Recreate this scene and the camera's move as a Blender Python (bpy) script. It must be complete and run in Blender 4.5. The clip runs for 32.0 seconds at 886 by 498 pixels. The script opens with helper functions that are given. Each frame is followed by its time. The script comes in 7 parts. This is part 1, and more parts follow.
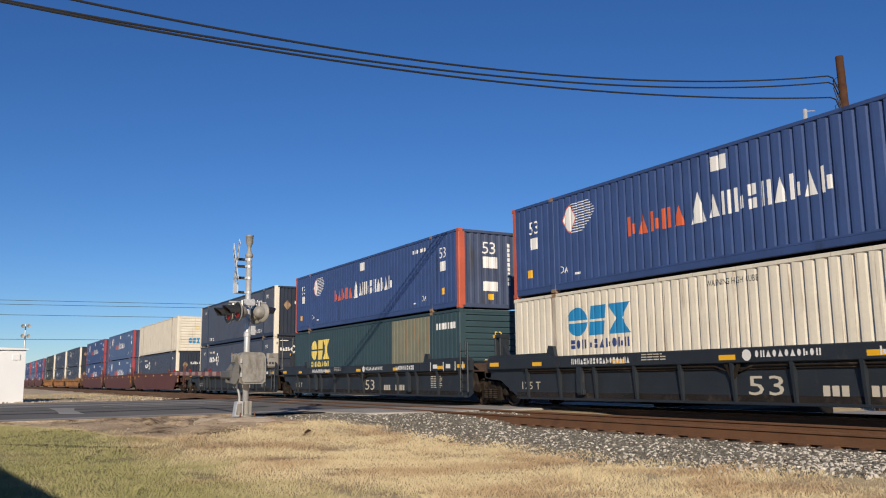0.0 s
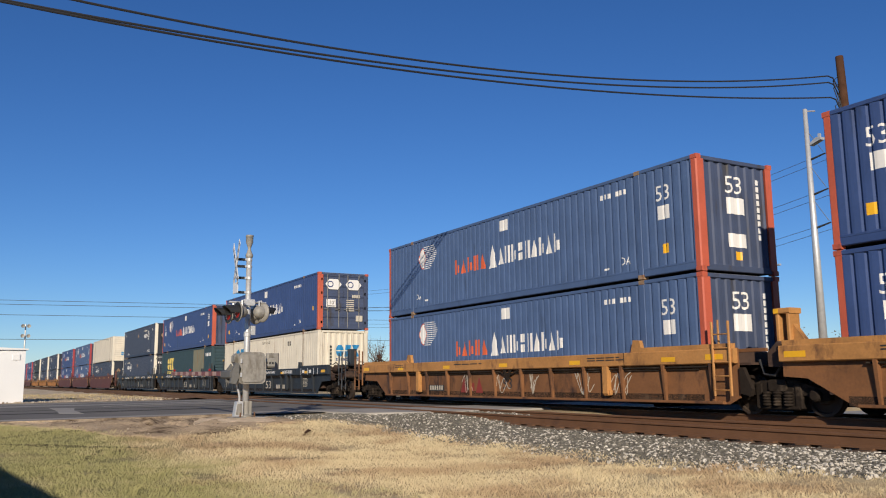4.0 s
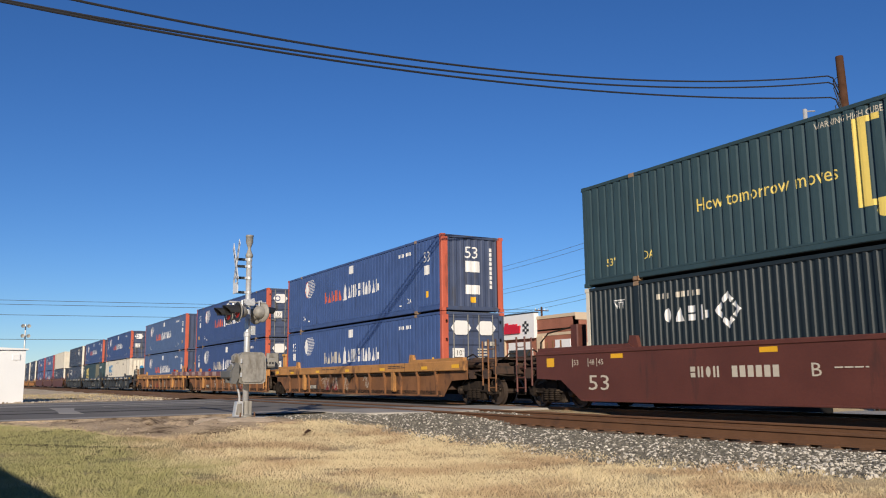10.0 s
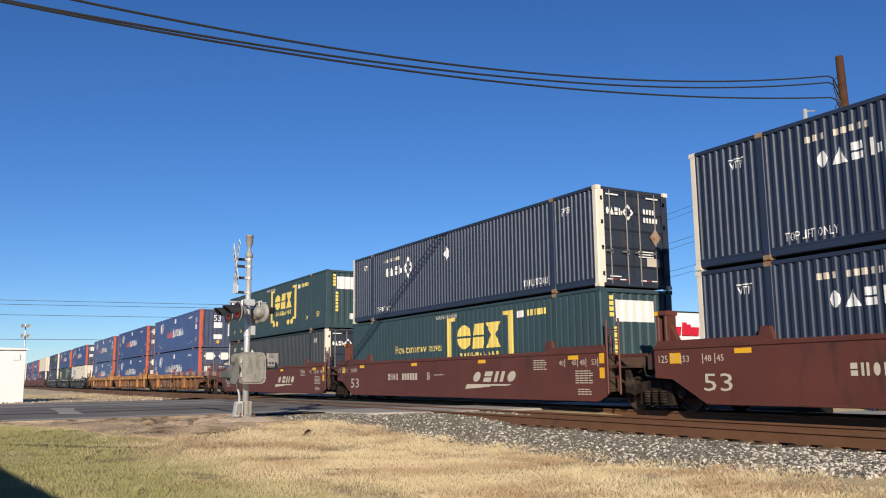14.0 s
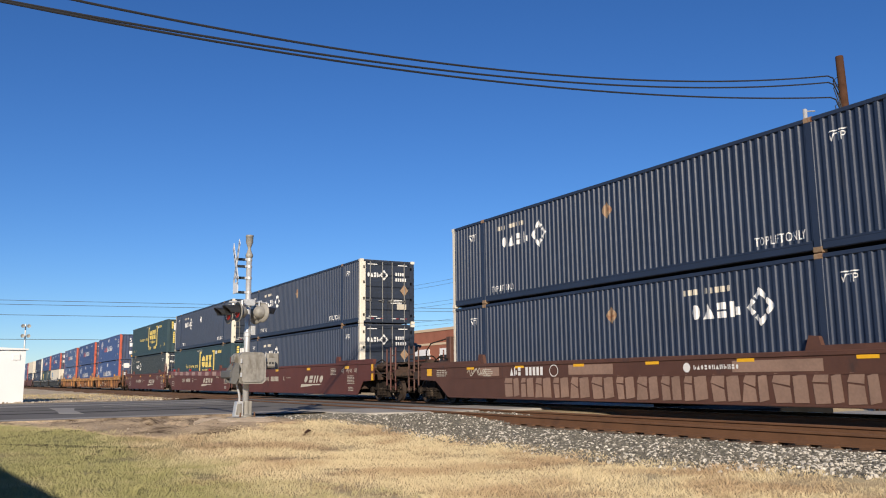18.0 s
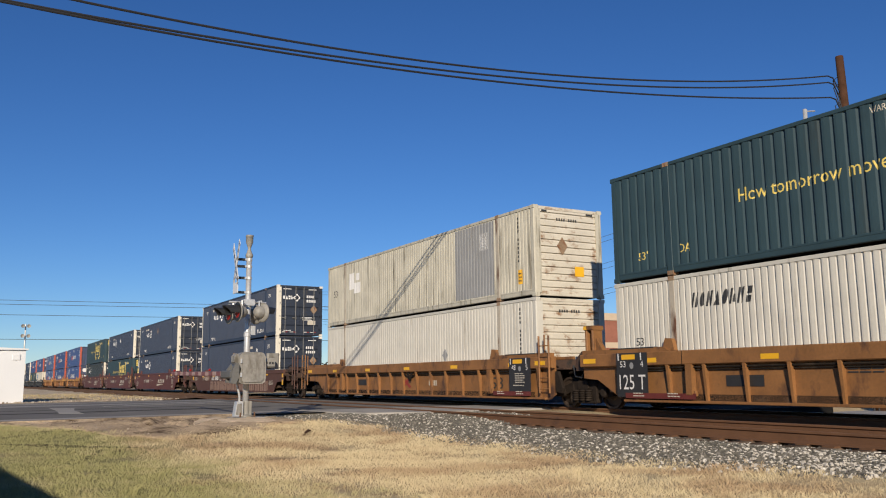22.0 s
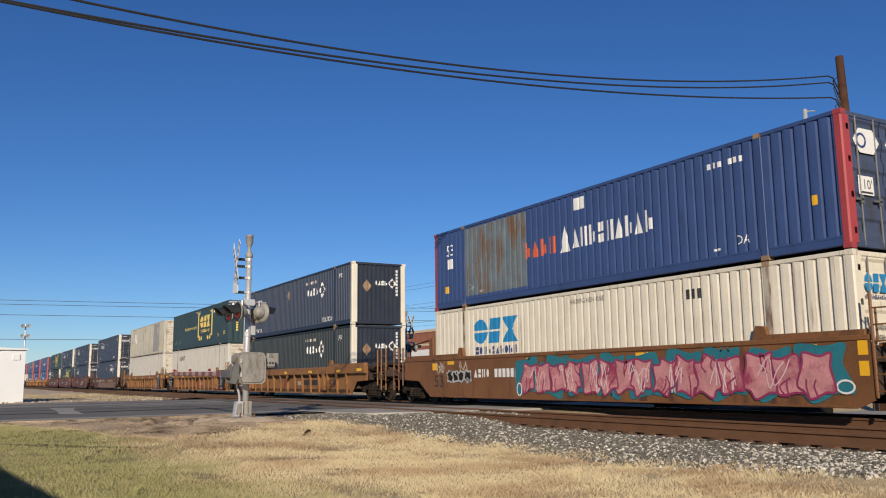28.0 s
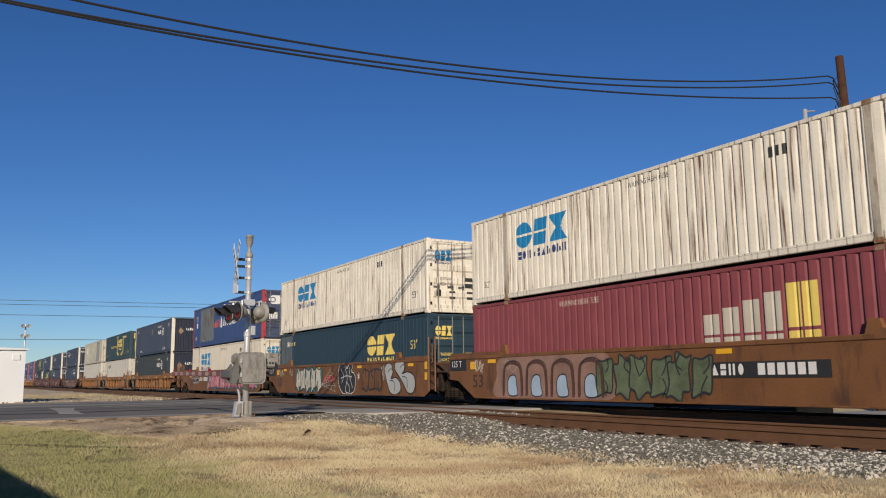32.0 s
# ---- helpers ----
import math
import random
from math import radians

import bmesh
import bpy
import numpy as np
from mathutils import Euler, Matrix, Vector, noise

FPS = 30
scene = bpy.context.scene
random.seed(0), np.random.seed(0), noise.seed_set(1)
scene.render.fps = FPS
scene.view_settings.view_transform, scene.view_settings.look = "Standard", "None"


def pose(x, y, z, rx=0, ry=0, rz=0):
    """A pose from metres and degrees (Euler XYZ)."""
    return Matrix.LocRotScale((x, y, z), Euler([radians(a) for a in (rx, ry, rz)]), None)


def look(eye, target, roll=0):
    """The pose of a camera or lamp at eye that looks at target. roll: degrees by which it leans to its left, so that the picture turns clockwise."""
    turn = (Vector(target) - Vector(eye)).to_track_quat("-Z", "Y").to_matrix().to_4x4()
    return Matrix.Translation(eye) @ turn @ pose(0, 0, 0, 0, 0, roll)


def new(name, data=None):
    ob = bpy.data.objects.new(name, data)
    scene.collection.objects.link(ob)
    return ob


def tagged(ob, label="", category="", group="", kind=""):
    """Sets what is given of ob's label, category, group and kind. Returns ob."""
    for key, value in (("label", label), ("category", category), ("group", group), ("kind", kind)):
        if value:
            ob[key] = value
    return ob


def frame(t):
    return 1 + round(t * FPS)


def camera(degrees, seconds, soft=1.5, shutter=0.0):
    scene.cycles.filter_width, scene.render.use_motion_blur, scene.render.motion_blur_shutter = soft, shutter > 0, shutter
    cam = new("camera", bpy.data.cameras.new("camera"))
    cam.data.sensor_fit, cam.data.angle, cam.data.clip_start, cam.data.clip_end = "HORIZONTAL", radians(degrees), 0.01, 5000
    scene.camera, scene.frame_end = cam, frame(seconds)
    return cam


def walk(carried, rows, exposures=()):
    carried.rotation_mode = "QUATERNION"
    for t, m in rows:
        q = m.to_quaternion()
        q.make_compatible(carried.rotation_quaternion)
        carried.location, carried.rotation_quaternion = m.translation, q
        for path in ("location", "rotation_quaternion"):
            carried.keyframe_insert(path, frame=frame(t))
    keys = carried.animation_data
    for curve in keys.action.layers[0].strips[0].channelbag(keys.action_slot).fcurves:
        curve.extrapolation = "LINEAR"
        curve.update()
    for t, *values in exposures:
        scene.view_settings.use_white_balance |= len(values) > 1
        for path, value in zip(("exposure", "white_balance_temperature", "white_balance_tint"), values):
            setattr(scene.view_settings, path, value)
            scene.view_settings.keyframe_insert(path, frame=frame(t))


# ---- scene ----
# World: metres. X runs along the track (the train goes towards -X), Y away from the camera across the track.
RAIL = 0.42            # top of the rails
SIDE = 14.436          # near side of the containers
MID = SIDE + 1.295     # centre line of the train's track
NEAR = 11.77           # centre line of the nearer, empty track
EYE = (0, 0, 1.25)

# ---- camera ----
cam = camera(56.02, 32.0, soft=1.1, shutter=0.04)
view = look(EYE, (EYE[0] - 0.85724, EYE[1] + 0.49136, EYE[2] + 0.15395), -0.632)
walk(cam, [(0, view), (32, view)],
     exposures=[(0, 0.0), (3, 0.0), (6, 0.05), (9, 0.05), (11, 0.16), (14, 0.22), (17, 0.23), (19, 0.17), (20, 0.05), (22, -0.02), (24, 0.06), (25, 0.16), (26, 0.12), (28, -0.04), (30, -0.14), (32, -0.2)])

# ---- light ----
SUN = Vector((1, -0.62, 0.463)).normalized()
world = bpy.data.worlds.new("world")
scene.world = world
world.use_nodes = True
sky = world.node_tree.nodes.new("ShaderNodeTexSky")
sky.sky_type, sky.sun_disc = "NISHITA", False
sky.sun_elevation = math.asin(SUN.z)
sky.sun_rotation = math.atan2(SUN.x, SUN.y)
sky.air_density, sky.dust_density, sky.ozone_density, sky.altitude = 0.9, 0.05, 6.0, 300
deeper = world.node_tree.nodes.new("ShaderNodeHueSaturation")
deeper.inputs["Hue"].default_value, deeper.inputs["Saturation"].default_value = 0.508, 1.12
world.node_tree.links.new(sky.outputs[0], deeper.inputs["Color"])
world.node_tree.links.new(deeper.outputs[0], world.node_tree.nodes["Background"].inputs[0])
world.node_tree.nodes["Background"].inputs[1].default_value = 0.093
sun = new("sun", bpy.data.lights.new("sun", "SUN"))
sun.data.energy, sun.data.angle, sun.data.color = 5.0, radians(0.53), (1.0, 0.88, 0.72)
sun.matrix_world = look(SUN * 100, (0, 0, 0))


# ---- mesh tools ----
class Shape:
    """Vertices and faces gathered from simple solids; built as one mesh."""

    def __init__(self):
        self.v, self.f = [], []

    def add(self, verts, faces):
        n = len(self.v)
        self.v += [tuple(p) for p in verts]
        self.f += [tuple(n + i for i in f) for f in faces]
        return self

    def prism(self, poly, a, b, axis="y"):
        """A polygon of (p, q), drawn out from a to b along an axis."""
        put = {"y": lambda p, q, d: (p, d, q), "x": lambda p, q, d: (d, p, q), "z": lambda p, q, d: (p, q, d)}[axis]
        n = len(poly)
        verts = [put(p, q, a) for p, q in poly] + [put(p, q, b) for p, q in poly]
        faces = [tuple(range(n)), tuple(range(2 * n - 1, n - 1, -1))]
        faces += [(i, i + n, (i + 1) % n + n, (i + 1) % n) for i in range(n)]
        return self.add(verts, faces)

    def box(self, x0, x1, y0, y1, z0, z1, c=0.0):
        """A box; with c its four long edges in x are chamfered."""
        if not c:
            return self.prism([(x0, z0), (x1, z0), (x1, z1), (x0, z1)], y0, y1)
        s = sorted((x1 - x0, y1 - y0, z1 - z0))[0]
        c = min(c, s * 0.4)
        if x1 - x0 >= max(y1 - y0, z1 - z0):
            return self.prism([(y0 + c, z0), (y1 - c, z0), (y1, z0 + c), (y1, z1 - c), (y1 - c, z1), (y0 + c, z1), (y0, z1 - c), (y0, z0 + c)], x0, x1, "x")
        if y1 - y0 >= z1 - z0:
            return self.prism([(x0 + c, z0), (x1 - c, z0), (x1, z0 + c), (x1, z1 - c), (x1 - c, z1), (x0 + c, z1), (x0, z1 - c), (x0, z0 + c)], y0, y1, "y")
        return self.prism([(x0 + c, y0), (x1 - c, y0), (x1, y0 + c), (x1, y1 - c), (x1 - c, y1), (x0 + c, y1), (x0, y1 - c), (x0, y0 + c)], z0, z1, "z")

    def tube(self, path, r, n=8, cap=True):
        """A round tube along points; r is one radius or one for each point."""
        path = [Vector(p) for p in path]
        rs = r if isinstance(r, (list, tuple)) else [r] * len(path)
        base, rings = len(self.v), []
        for i, p in enumerate(path):
            d = (path[min(i + 1, len(path) - 1)] - path[max(i - 1, 0)]).normalized()
            a = d.cross(Vector((0, 0, 1)) if abs(d.z) < 0.9 else Vector((0, 1, 0))).normalized()
            b = d.cross(a)
            rings.append([p + rs[i] * (math.cos(k * math.tau / n) * a + math.sin(k * math.tau / n) * b) for k in range(n)])
        faces = []
        for i in range(len(path) - 1):
            for k in range(n):
                faces.append((i * n + k, i * n + (k + 1) % n, (i + 1) * n + (k + 1) % n, (i + 1) * n + k))
        if cap:
            faces += [tuple(range(n - 1, -1, -1)), tuple(range((len(path) - 1) * n, len(path) * n))]
        return self.add([q for ring in rings for q in ring], faces)

    def lathe(self, prof, centre, axis="z", n=16):
        """Radius and height pairs, turned about an axis."""
        put = {"z": lambda c, s, h: (c, s, h), "y": lambda c, s, h: (c, h, s), "x": lambda c, s, h: (h, c, s)}[axis]
        verts = [Vector(centre) + Vector(put(r * math.cos(k * math.tau / n), r * math.sin(k * math.tau / n), h)) for r, h in prof for k in range(n)]
        faces = [(i * n + k, i * n + (k + 1) % n, (i + 1) * n + (k + 1) % n, (i + 1) * n + k) for i in range(len(prof) - 1) for k in range(n)]
        return self.add(verts, faces)

    def blob(self, centre, size, seed, rough=0.25):
        """A rough rounded lump."""
        rnd = random.Random(seed)
        prof = [(0.02, -0.5), (0.4, -0.42), (0.5, 0), (0.36, 0.4), (0.02, 0.5)]
        n = 7
        verts, faces = [], []
        for r, h in prof:
            for k in range(n):
                g = 1 + rough * (rnd.random() - 0.5) * 2
                verts.append((centre[0] + size[0] * r * g * math.cos(k * math.tau / n), centre[1] + size[1] * r * g * math.sin(k * math.tau / n), centre[2] + size[2] * h * g))
        for i in range(len(prof) - 1):
            faces += [(i * n + k, i * n + (k + 1) % n, (i + 1) * n + (k + 1) % n, (i + 1) * n + k) for k in range(n)]
        return self.add(verts, faces)

    def mesh(self, name, material, smooth=False):
        me = bpy.data.meshes.new(name)
        me.from_pydata(self.v, [], self.f)
        me.materials.append(material)
        if smooth:
            me.shade_smooth()
        me.update()
        return me


def tidy(me):
    """Turns the faces of closed pieces outwards."""
    bm = bmesh.new()
    bm.from_mesh(me)
    bmesh.ops.recalc_face_normals(bm, faces=bm.faces)
    bm.to_mesh(me)
    bm.free()
    return me


def part(name, shape, material, parent=None, label="", smooth=False, m=None):
    """One mesh object under a thing or a part. The shape may be a Shape or a ready mesh."""
    me = shape if isinstance(shape, bpy.types.Mesh) else tidy(shape.mesh(name, material, smooth))
    ob = new(name, me)
    if parent is not None:
        ob.parent = parent
    if m is not None:
        ob.matrix_basis = m
    if label:
        ob["label"] = label
    return ob


def empty(name, x, y, z, label, category, group="", rz=0):
    ob = new(name)
    ob.empty_display_size = 0.2
    ob.matrix_basis = pose(x, y, z, 0, 0, rz)
    return tagged(ob, label, category, group)


# ---- materials ----
MATS = {}


def surface(name, base, rough=0.6, metal=0.0, vary=0.25, scale=1.5, fine=18.0, bump=0.15, dirt=None, amount=0.0, dirt_scale=2.0, streak=1.0, spread=0.0):
    """A painted, worn or raw surface: base colour varied at two scales, dirt or rust in patches (drawn out downwards by streak) and fine relief."""
    if name in MATS:
        return MATS[name]
    m = bpy.data.materials.new(name)
    m.use_nodes = True
    t = m.node_tree
    N, W = t.nodes.new, t.links.new
    bsdf = t.nodes["Principled BSDF"]
    co = N("ShaderNodeTexCoord")
    info = N("ShaderNodeObjectInfo")
    shift = N("ShaderNodeVectorMath")
    shift.operation = "MULTIPLY_ADD"
    shift.inputs[1].default_value = (1, 1, 1)
    W(co.outputs["Object"], shift.inputs[0])
    rv = N("ShaderNodeCombineXYZ")
    W(info.outputs["Random"], rv.inputs[0])
    W(info.outputs["Random"], rv.inputs[1])
    k = N("ShaderNodeVectorMath")
    k.operation = "SCALE"
    k.inputs[3].default_value = 37.0
    W(rv.outputs[0], k.inputs[0])
    W(k.outputs[0], shift.inputs[2])
    n1, n2 = N("ShaderNodeTexNoise"), N("ShaderNodeTexNoise")
    n1.inputs["Scale"].default_value, n1.inputs["Detail"].default_value = scale, 5
    n2.inputs["Scale"].default_value, n2.inputs["Detail"].default_value = fine, 3
    W(shift.outputs[0], n1.inputs["Vector"])
    W(shift.outputs[0], n2.inputs["Vector"])
    mix = N("ShaderNodeMixRGB")
    mix.inputs[1].default_value = (*[c * (1 - vary) for c in base], 1)
    mix.inputs[2].default_value = (*[min(1, c * (1 + vary)) for c in base], 1)
    add = N("ShaderNodeMath")
    add.operation = "MULTIPLY_ADD"
    add.inputs[1].default_value = 0.65
    W(n1.outputs["Fac"], add.inputs[0])
    half = N("ShaderNodeMath")
    half.operation = "MULTIPLY"
    half.inputs[1].default_value = 0.35
    W(n2.outputs["Fac"], half.inputs[0])
    W(half.outputs[0], add.inputs[2])
    stretch = N("ShaderNodeMapRange")
    stretch.inputs[1].default_value, stretch.inputs[2].default_value = 0.3, 0.7
    W(add.outputs[0], stretch.inputs[0])
    W(stretch.outputs[0], mix.inputs[0])
    out = mix.outputs[0]
    if spread:
        hsv = N("ShaderNodeHueSaturation")
        r = N("ShaderNodeMapRange")
        r.inputs[3].default_value, r.inputs[4].default_value = 1 - spread, 1 + spread
        W(info.outputs["Random"], r.inputs[0])
        W(r.outputs[0], hsv.inputs["Value"])
        W(out, hsv.inputs["Color"])
        out = hsv.outputs[0]
    if dirt and amount > 0:
        mp = N("ShaderNodeMapping")
        mp.inputs["Scale"].default_value = (1, 1, 1 / streak)
        W(shift.outputs[0], mp.inputs[0])
        n3 = N("ShaderNodeTexNoise")
        n3.inputs["Scale"].default_value, n3.inputs["Detail"].default_value, n3.inputs["Roughness"].default_value = dirt_scale, 7, 0.65
        W(mp.outputs[0], n3.inputs["Vector"])
        ramp = N("ShaderNodeMapRange")
        ramp.inputs[1].default_value, ramp.inputs[2].default_value = 0.72 - 0.4 * amount, 0.86 - 0.4 * amount
        W(n3.outputs["Fac"], ramp.inputs[0])
        mix2 = N("ShaderNodeMixRGB")
        mix2.inputs[2].default_value = (*dirt, 1)
        W(ramp.outputs[0], mix2.inputs[0])
        W(out, mix2.inputs[1])
        out = mix2.outputs[0]
    W(out, bsdf.inputs["Base Color"])
    rr = N("ShaderNodeMapRange")
    rr.inputs[3].default_value, rr.inputs[4].default_value = max(0.05, rough - 0.1), min(1, rough + 0.12)
    W(n2.outputs["Fac"], rr.inputs[0])
    W(rr.outputs[0], bsdf.inputs["Roughness"])
    bsdf.inputs["Metallic"].default_value = metal
    bsdf.inputs["Specular IOR Level"].default_value = 0.05 if rough >= 0.85 else 0.5
    if bump:
        b = N("ShaderNodeBump")
        b.inputs["Strength"].default_value, b.inputs["Distance"].default_value = bump, 0.02
        W(n2.outputs["Fac"], b.inputs["Height"])
        W(b.outputs[0], bsdf.inputs["Normal"])
    MATS[name] = m
    return m


RUST = (0.12, 0.05, 0.022)
GRIME = (0.035, 0.03, 0.026)
navy_pacer = surface("blue container paint", (0.035, 0.066, 0.178), 0.52, vary=0.14, dirt=(0.02, 0.03, 0.06), amount=0.28, streak=6, bump=0.05)
faded_pacer = surface("faded blue container paint", (0.064, 0.108, 0.215), 0.58, vary=0.16, dirt=(0.03, 0.045, 0.08), amount=0.25, streak=6, bump=0.05)
mid_pacer = surface("sun-faded blue container paint", (0.046, 0.085, 0.215), 0.55, vary=0.16, dirt=(0.025, 0.035, 0.065), amount=0.3, streak=8, bump=0.05)
navy_umax = surface("dark navy container paint", (0.018, 0.029, 0.058), 0.5, vary=0.15, dirt=(0.04, 0.045, 0.05), amount=0.2, streak=6, bump=0.05)
black_umax = surface("black green container paint", (0.012, 0.02, 0.024), 0.52, vary=0.15, dirt=(0.04, 0.045, 0.04), amount=0.2, streak=6, bump=0.05)
green_csx = surface("dark green container paint", (0.027, 0.056, 0.066), 0.6, vary=0.14, dirt=(0.03, 0.042, 0.042), amount=0.3, streak=6, bump=0.05)
teal_csx = surface("blue green container paint", (0.018, 0.043, 0.062), 0.6, vary=0.16, dirt=(0.06, 0.05, 0.04), amount=0.2, streak=6, bump=0.05)
cream_csx = surface("cream container paint", (0.66, 0.6, 0.48), 0.55, vary=0.1, dirt=(0.24, 0.14, 0.075), amount=0.34, streak=30, dirt_scale=12, bump=0.05)
old_cream = surface("rust streaked cream container paint", (0.78, 0.71, 0.58), 0.6, vary=0.12, dirt=(0.13, 0.055, 0.025), amount=0.46, streak=30, dirt_scale=13, bump=0.05)
white_rail = surface("off white container paint", (0.56, 0.53, 0.455), 0.6, vary=0.1, dirt=(0.2, 0.16, 0.11), amount=0.3, streak=14, dirt_scale=4, bump=0.05)
white_dirty = surface("grimy off white container paint", (0.5, 0.465, 0.37), 0.65, vary=0.16, dirt=(0.13, 0.115, 0.08), amount=0.44, streak=18, dirt_scale=7, bump=0.05)
white_end = surface("rust stained white end paint", (0.58, 0.53, 0.43), 0.65, vary=0.14, dirt=(0.24, 0.12, 0.05), amount=0.46, streak=0.6, dirt_scale=2.2, bump=0.05)
rusty_white = surface("rust streaked white post paint", (0.46, 0.4, 0.31), 0.65, vary=0.2, dirt=(0.11, 0.042, 0.018), amount=0.58, streak=5, dirt_scale=4, bump=0.05)
maroon = surface("maroon container paint", (0.23, 0.055, 0.06), 0.55, vary=0.15, dirt=(0.10, 0.03, 0.03), amount=0.25, streak=6, bump=0.05)
orange_post = surface("orange post paint", (0.46, 0.095, 0.05), 0.6, vary=0.15, dirt=(0.16, 0.05, 0.03), amount=0.34, streak=4, bump=0.05)
red_post = surface("red post paint", (0.33, 0.045, 0.05), 0.6, vary=0.15, dirt=(0.12, 0.035, 0.03), amount=0.32, streak=4, bump=0.05)
white_post = surface("white post paint", (0.70, 0.64, 0.52), 0.55, vary=0.08, dirt=(0.35, 0.2, 0.08), amount=0.26, streak=4, bump=0.05)
roof_dirt = surface("container roof", (0.25, 0.25, 0.25), 0.7, vary=0.2, dirt=RUST, amount=0.2)
casting = surface("worn casting steel", (0.30, 0.2, 0.12), 0.7, 0.1, vary=0.35, dirt=(0.2, 0.07, 0.025), amount=0.5, dirt_scale=6)
lock_steel = surface("galvanised lock rod", (0.17, 0.165, 0.155), 0.55, 0.3, vary=0.2, dirt=RUST, amount=0.2)
patch_grey = surface("grey primer patch", (0.26, 0.26, 0.255), 0.7, vary=0.12, dirt=(0.2, 0.19, 0.18), amount=0.3, streak=6)
patch_rust = surface("rusty blue grey patch", (0.12, 0.15, 0.17), 0.75, vary=0.3, dirt=(0.13, 0.075, 0.04), amount=0.55, streak=5, dirt_scale=3)
patch_tan = surface("weathered grey green patch", (0.17, 0.17, 0.12), 0.75, vary=0.2, dirt=(0.22, 0.15, 0.08), amount=0.5, streak=6, dirt_scale=4)
white_mark = surface("white marking paint", (0.72, 0.70, 0.66), 0.6, vary=0.08, dirt=(0.35, 0.33, 0.3), amount=0.15, bump=0.0)
cream_mark = surface("aged white lettering paint", (0.52, 0.465, 0.37), 0.6, vary=0.1, dirt=(0.25, 0.22, 0.2), amount=0.2, bump=0.0)
orange_mark = surface("orange lettering paint", (0.60, 0.11, 0.04), 0.6, vary=0.1, bump=0.0)
blue_mark = surface("bright blue lettering paint", (0.015, 0.20, 0.42), 0.55, vary=0.1, bump=0.0)
navy_mark = surface("dark blue lettering paint", (0.03, 0.05, 0.16), 0.55, vary=0.1, bump=0.0)
yellow_mark = surface("yellow lettering paint", (0.75, 0.56, 0.13), 0.55, vary=0.08, bump=0.0)
black_mark = surface("black lettering paint", (0.03, 0.03, 0.03), 0.6, vary=0.1, bump=0.0)
reflector = surface("yellow reflective strip", (0.80, 0.42, 0.015), 0.4, vary=0.08, bump=0.0)
red_mark = surface("red lettering paint", (0.55, 0.02, 0.03), 0.5, vary=0.08, bump=0.0)
gate_tape = surface("dull red reflective tape", (0.3, 0.03, 0.025), 0.6, vary=0.15, bump=0.0)
car_green = surface("dark green wagon paint", (0.018, 0.023, 0.029), 0.55, vary=0.22, dirt=(0.07, 0.06, 0.05), amount=0.28, streak=3)
car_rust = surface("rusty brown wagon paint", (0.19, 0.082, 0.03), 0.75, vary=0.34, dirt=(0.045, 0.022, 0.014), amount=0.5, streak=2, dirt_scale=1.6)
car_chord = surface("tan yellow wagon paint", (0.42, 0.2, 0.06), 0.7, vary=0.28, dirt=(0.12, 0.055, 0.026), amount=0.44, streak=2)
car_red = surface("red brown wagon paint", (0.105, 0.031, 0.021), 0.6, vary=0.22, scale=0.9, dirt=(0.045, 0.022, 0.017), amount=0.34, streak=5)
car_brown = surface("dull brown wagon paint", (0.092, 0.04, 0.026), 0.65, vary=0.22, dirt=(0.05, 0.03, 0.025), amount=0.3, streak=3)
car_tan = surface("mustard brown wagon paint", (0.24, 0.108, 0.034), 0.65, vary=0.3, dirt=(0.075, 0.036, 0.02), amount=0.46, streak=2)
car_ochre = surface("ochre brown wagon paint", (0.175, 0.074, 0.025), 0.6, vary=0.3, scale=0.8, dirt=(0.075, 0.035, 0.02), amount=0.44, streak=4)
truck_steel = surface("dusty cast truck steel", (0.026, 0.02, 0.016), 0.9, vary=0.4, dirt=(0.09, 0.068, 0.05), amount=0.42)
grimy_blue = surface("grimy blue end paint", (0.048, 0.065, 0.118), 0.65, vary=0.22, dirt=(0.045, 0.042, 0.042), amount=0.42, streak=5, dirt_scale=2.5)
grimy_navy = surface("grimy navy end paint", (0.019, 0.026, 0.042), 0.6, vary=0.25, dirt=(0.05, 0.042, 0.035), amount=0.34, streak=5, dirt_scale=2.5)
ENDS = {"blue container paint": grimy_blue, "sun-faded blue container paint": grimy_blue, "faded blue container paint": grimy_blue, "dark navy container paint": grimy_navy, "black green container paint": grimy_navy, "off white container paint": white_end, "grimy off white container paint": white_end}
end_grime = surface("greasy brown end steel", (0.062, 0.034, 0.022), 0.8, vary=0.4, scale=3, dirt=(0.02, 0.016, 0.013), amount=0.5, dirt_scale=3)
wheel_steel = surface("worn wheel steel", (0.055, 0.038, 0.028), 0.6, 0.3, vary=0.3)
black_board = surface("black stencil panel", (0.025, 0.024, 0.024), 0.6, vary=0.2)

# ---- lettering and painted marks ----
LONG, WIDE, TALL = 16.15, 2.591, 2.75
FONT = {}


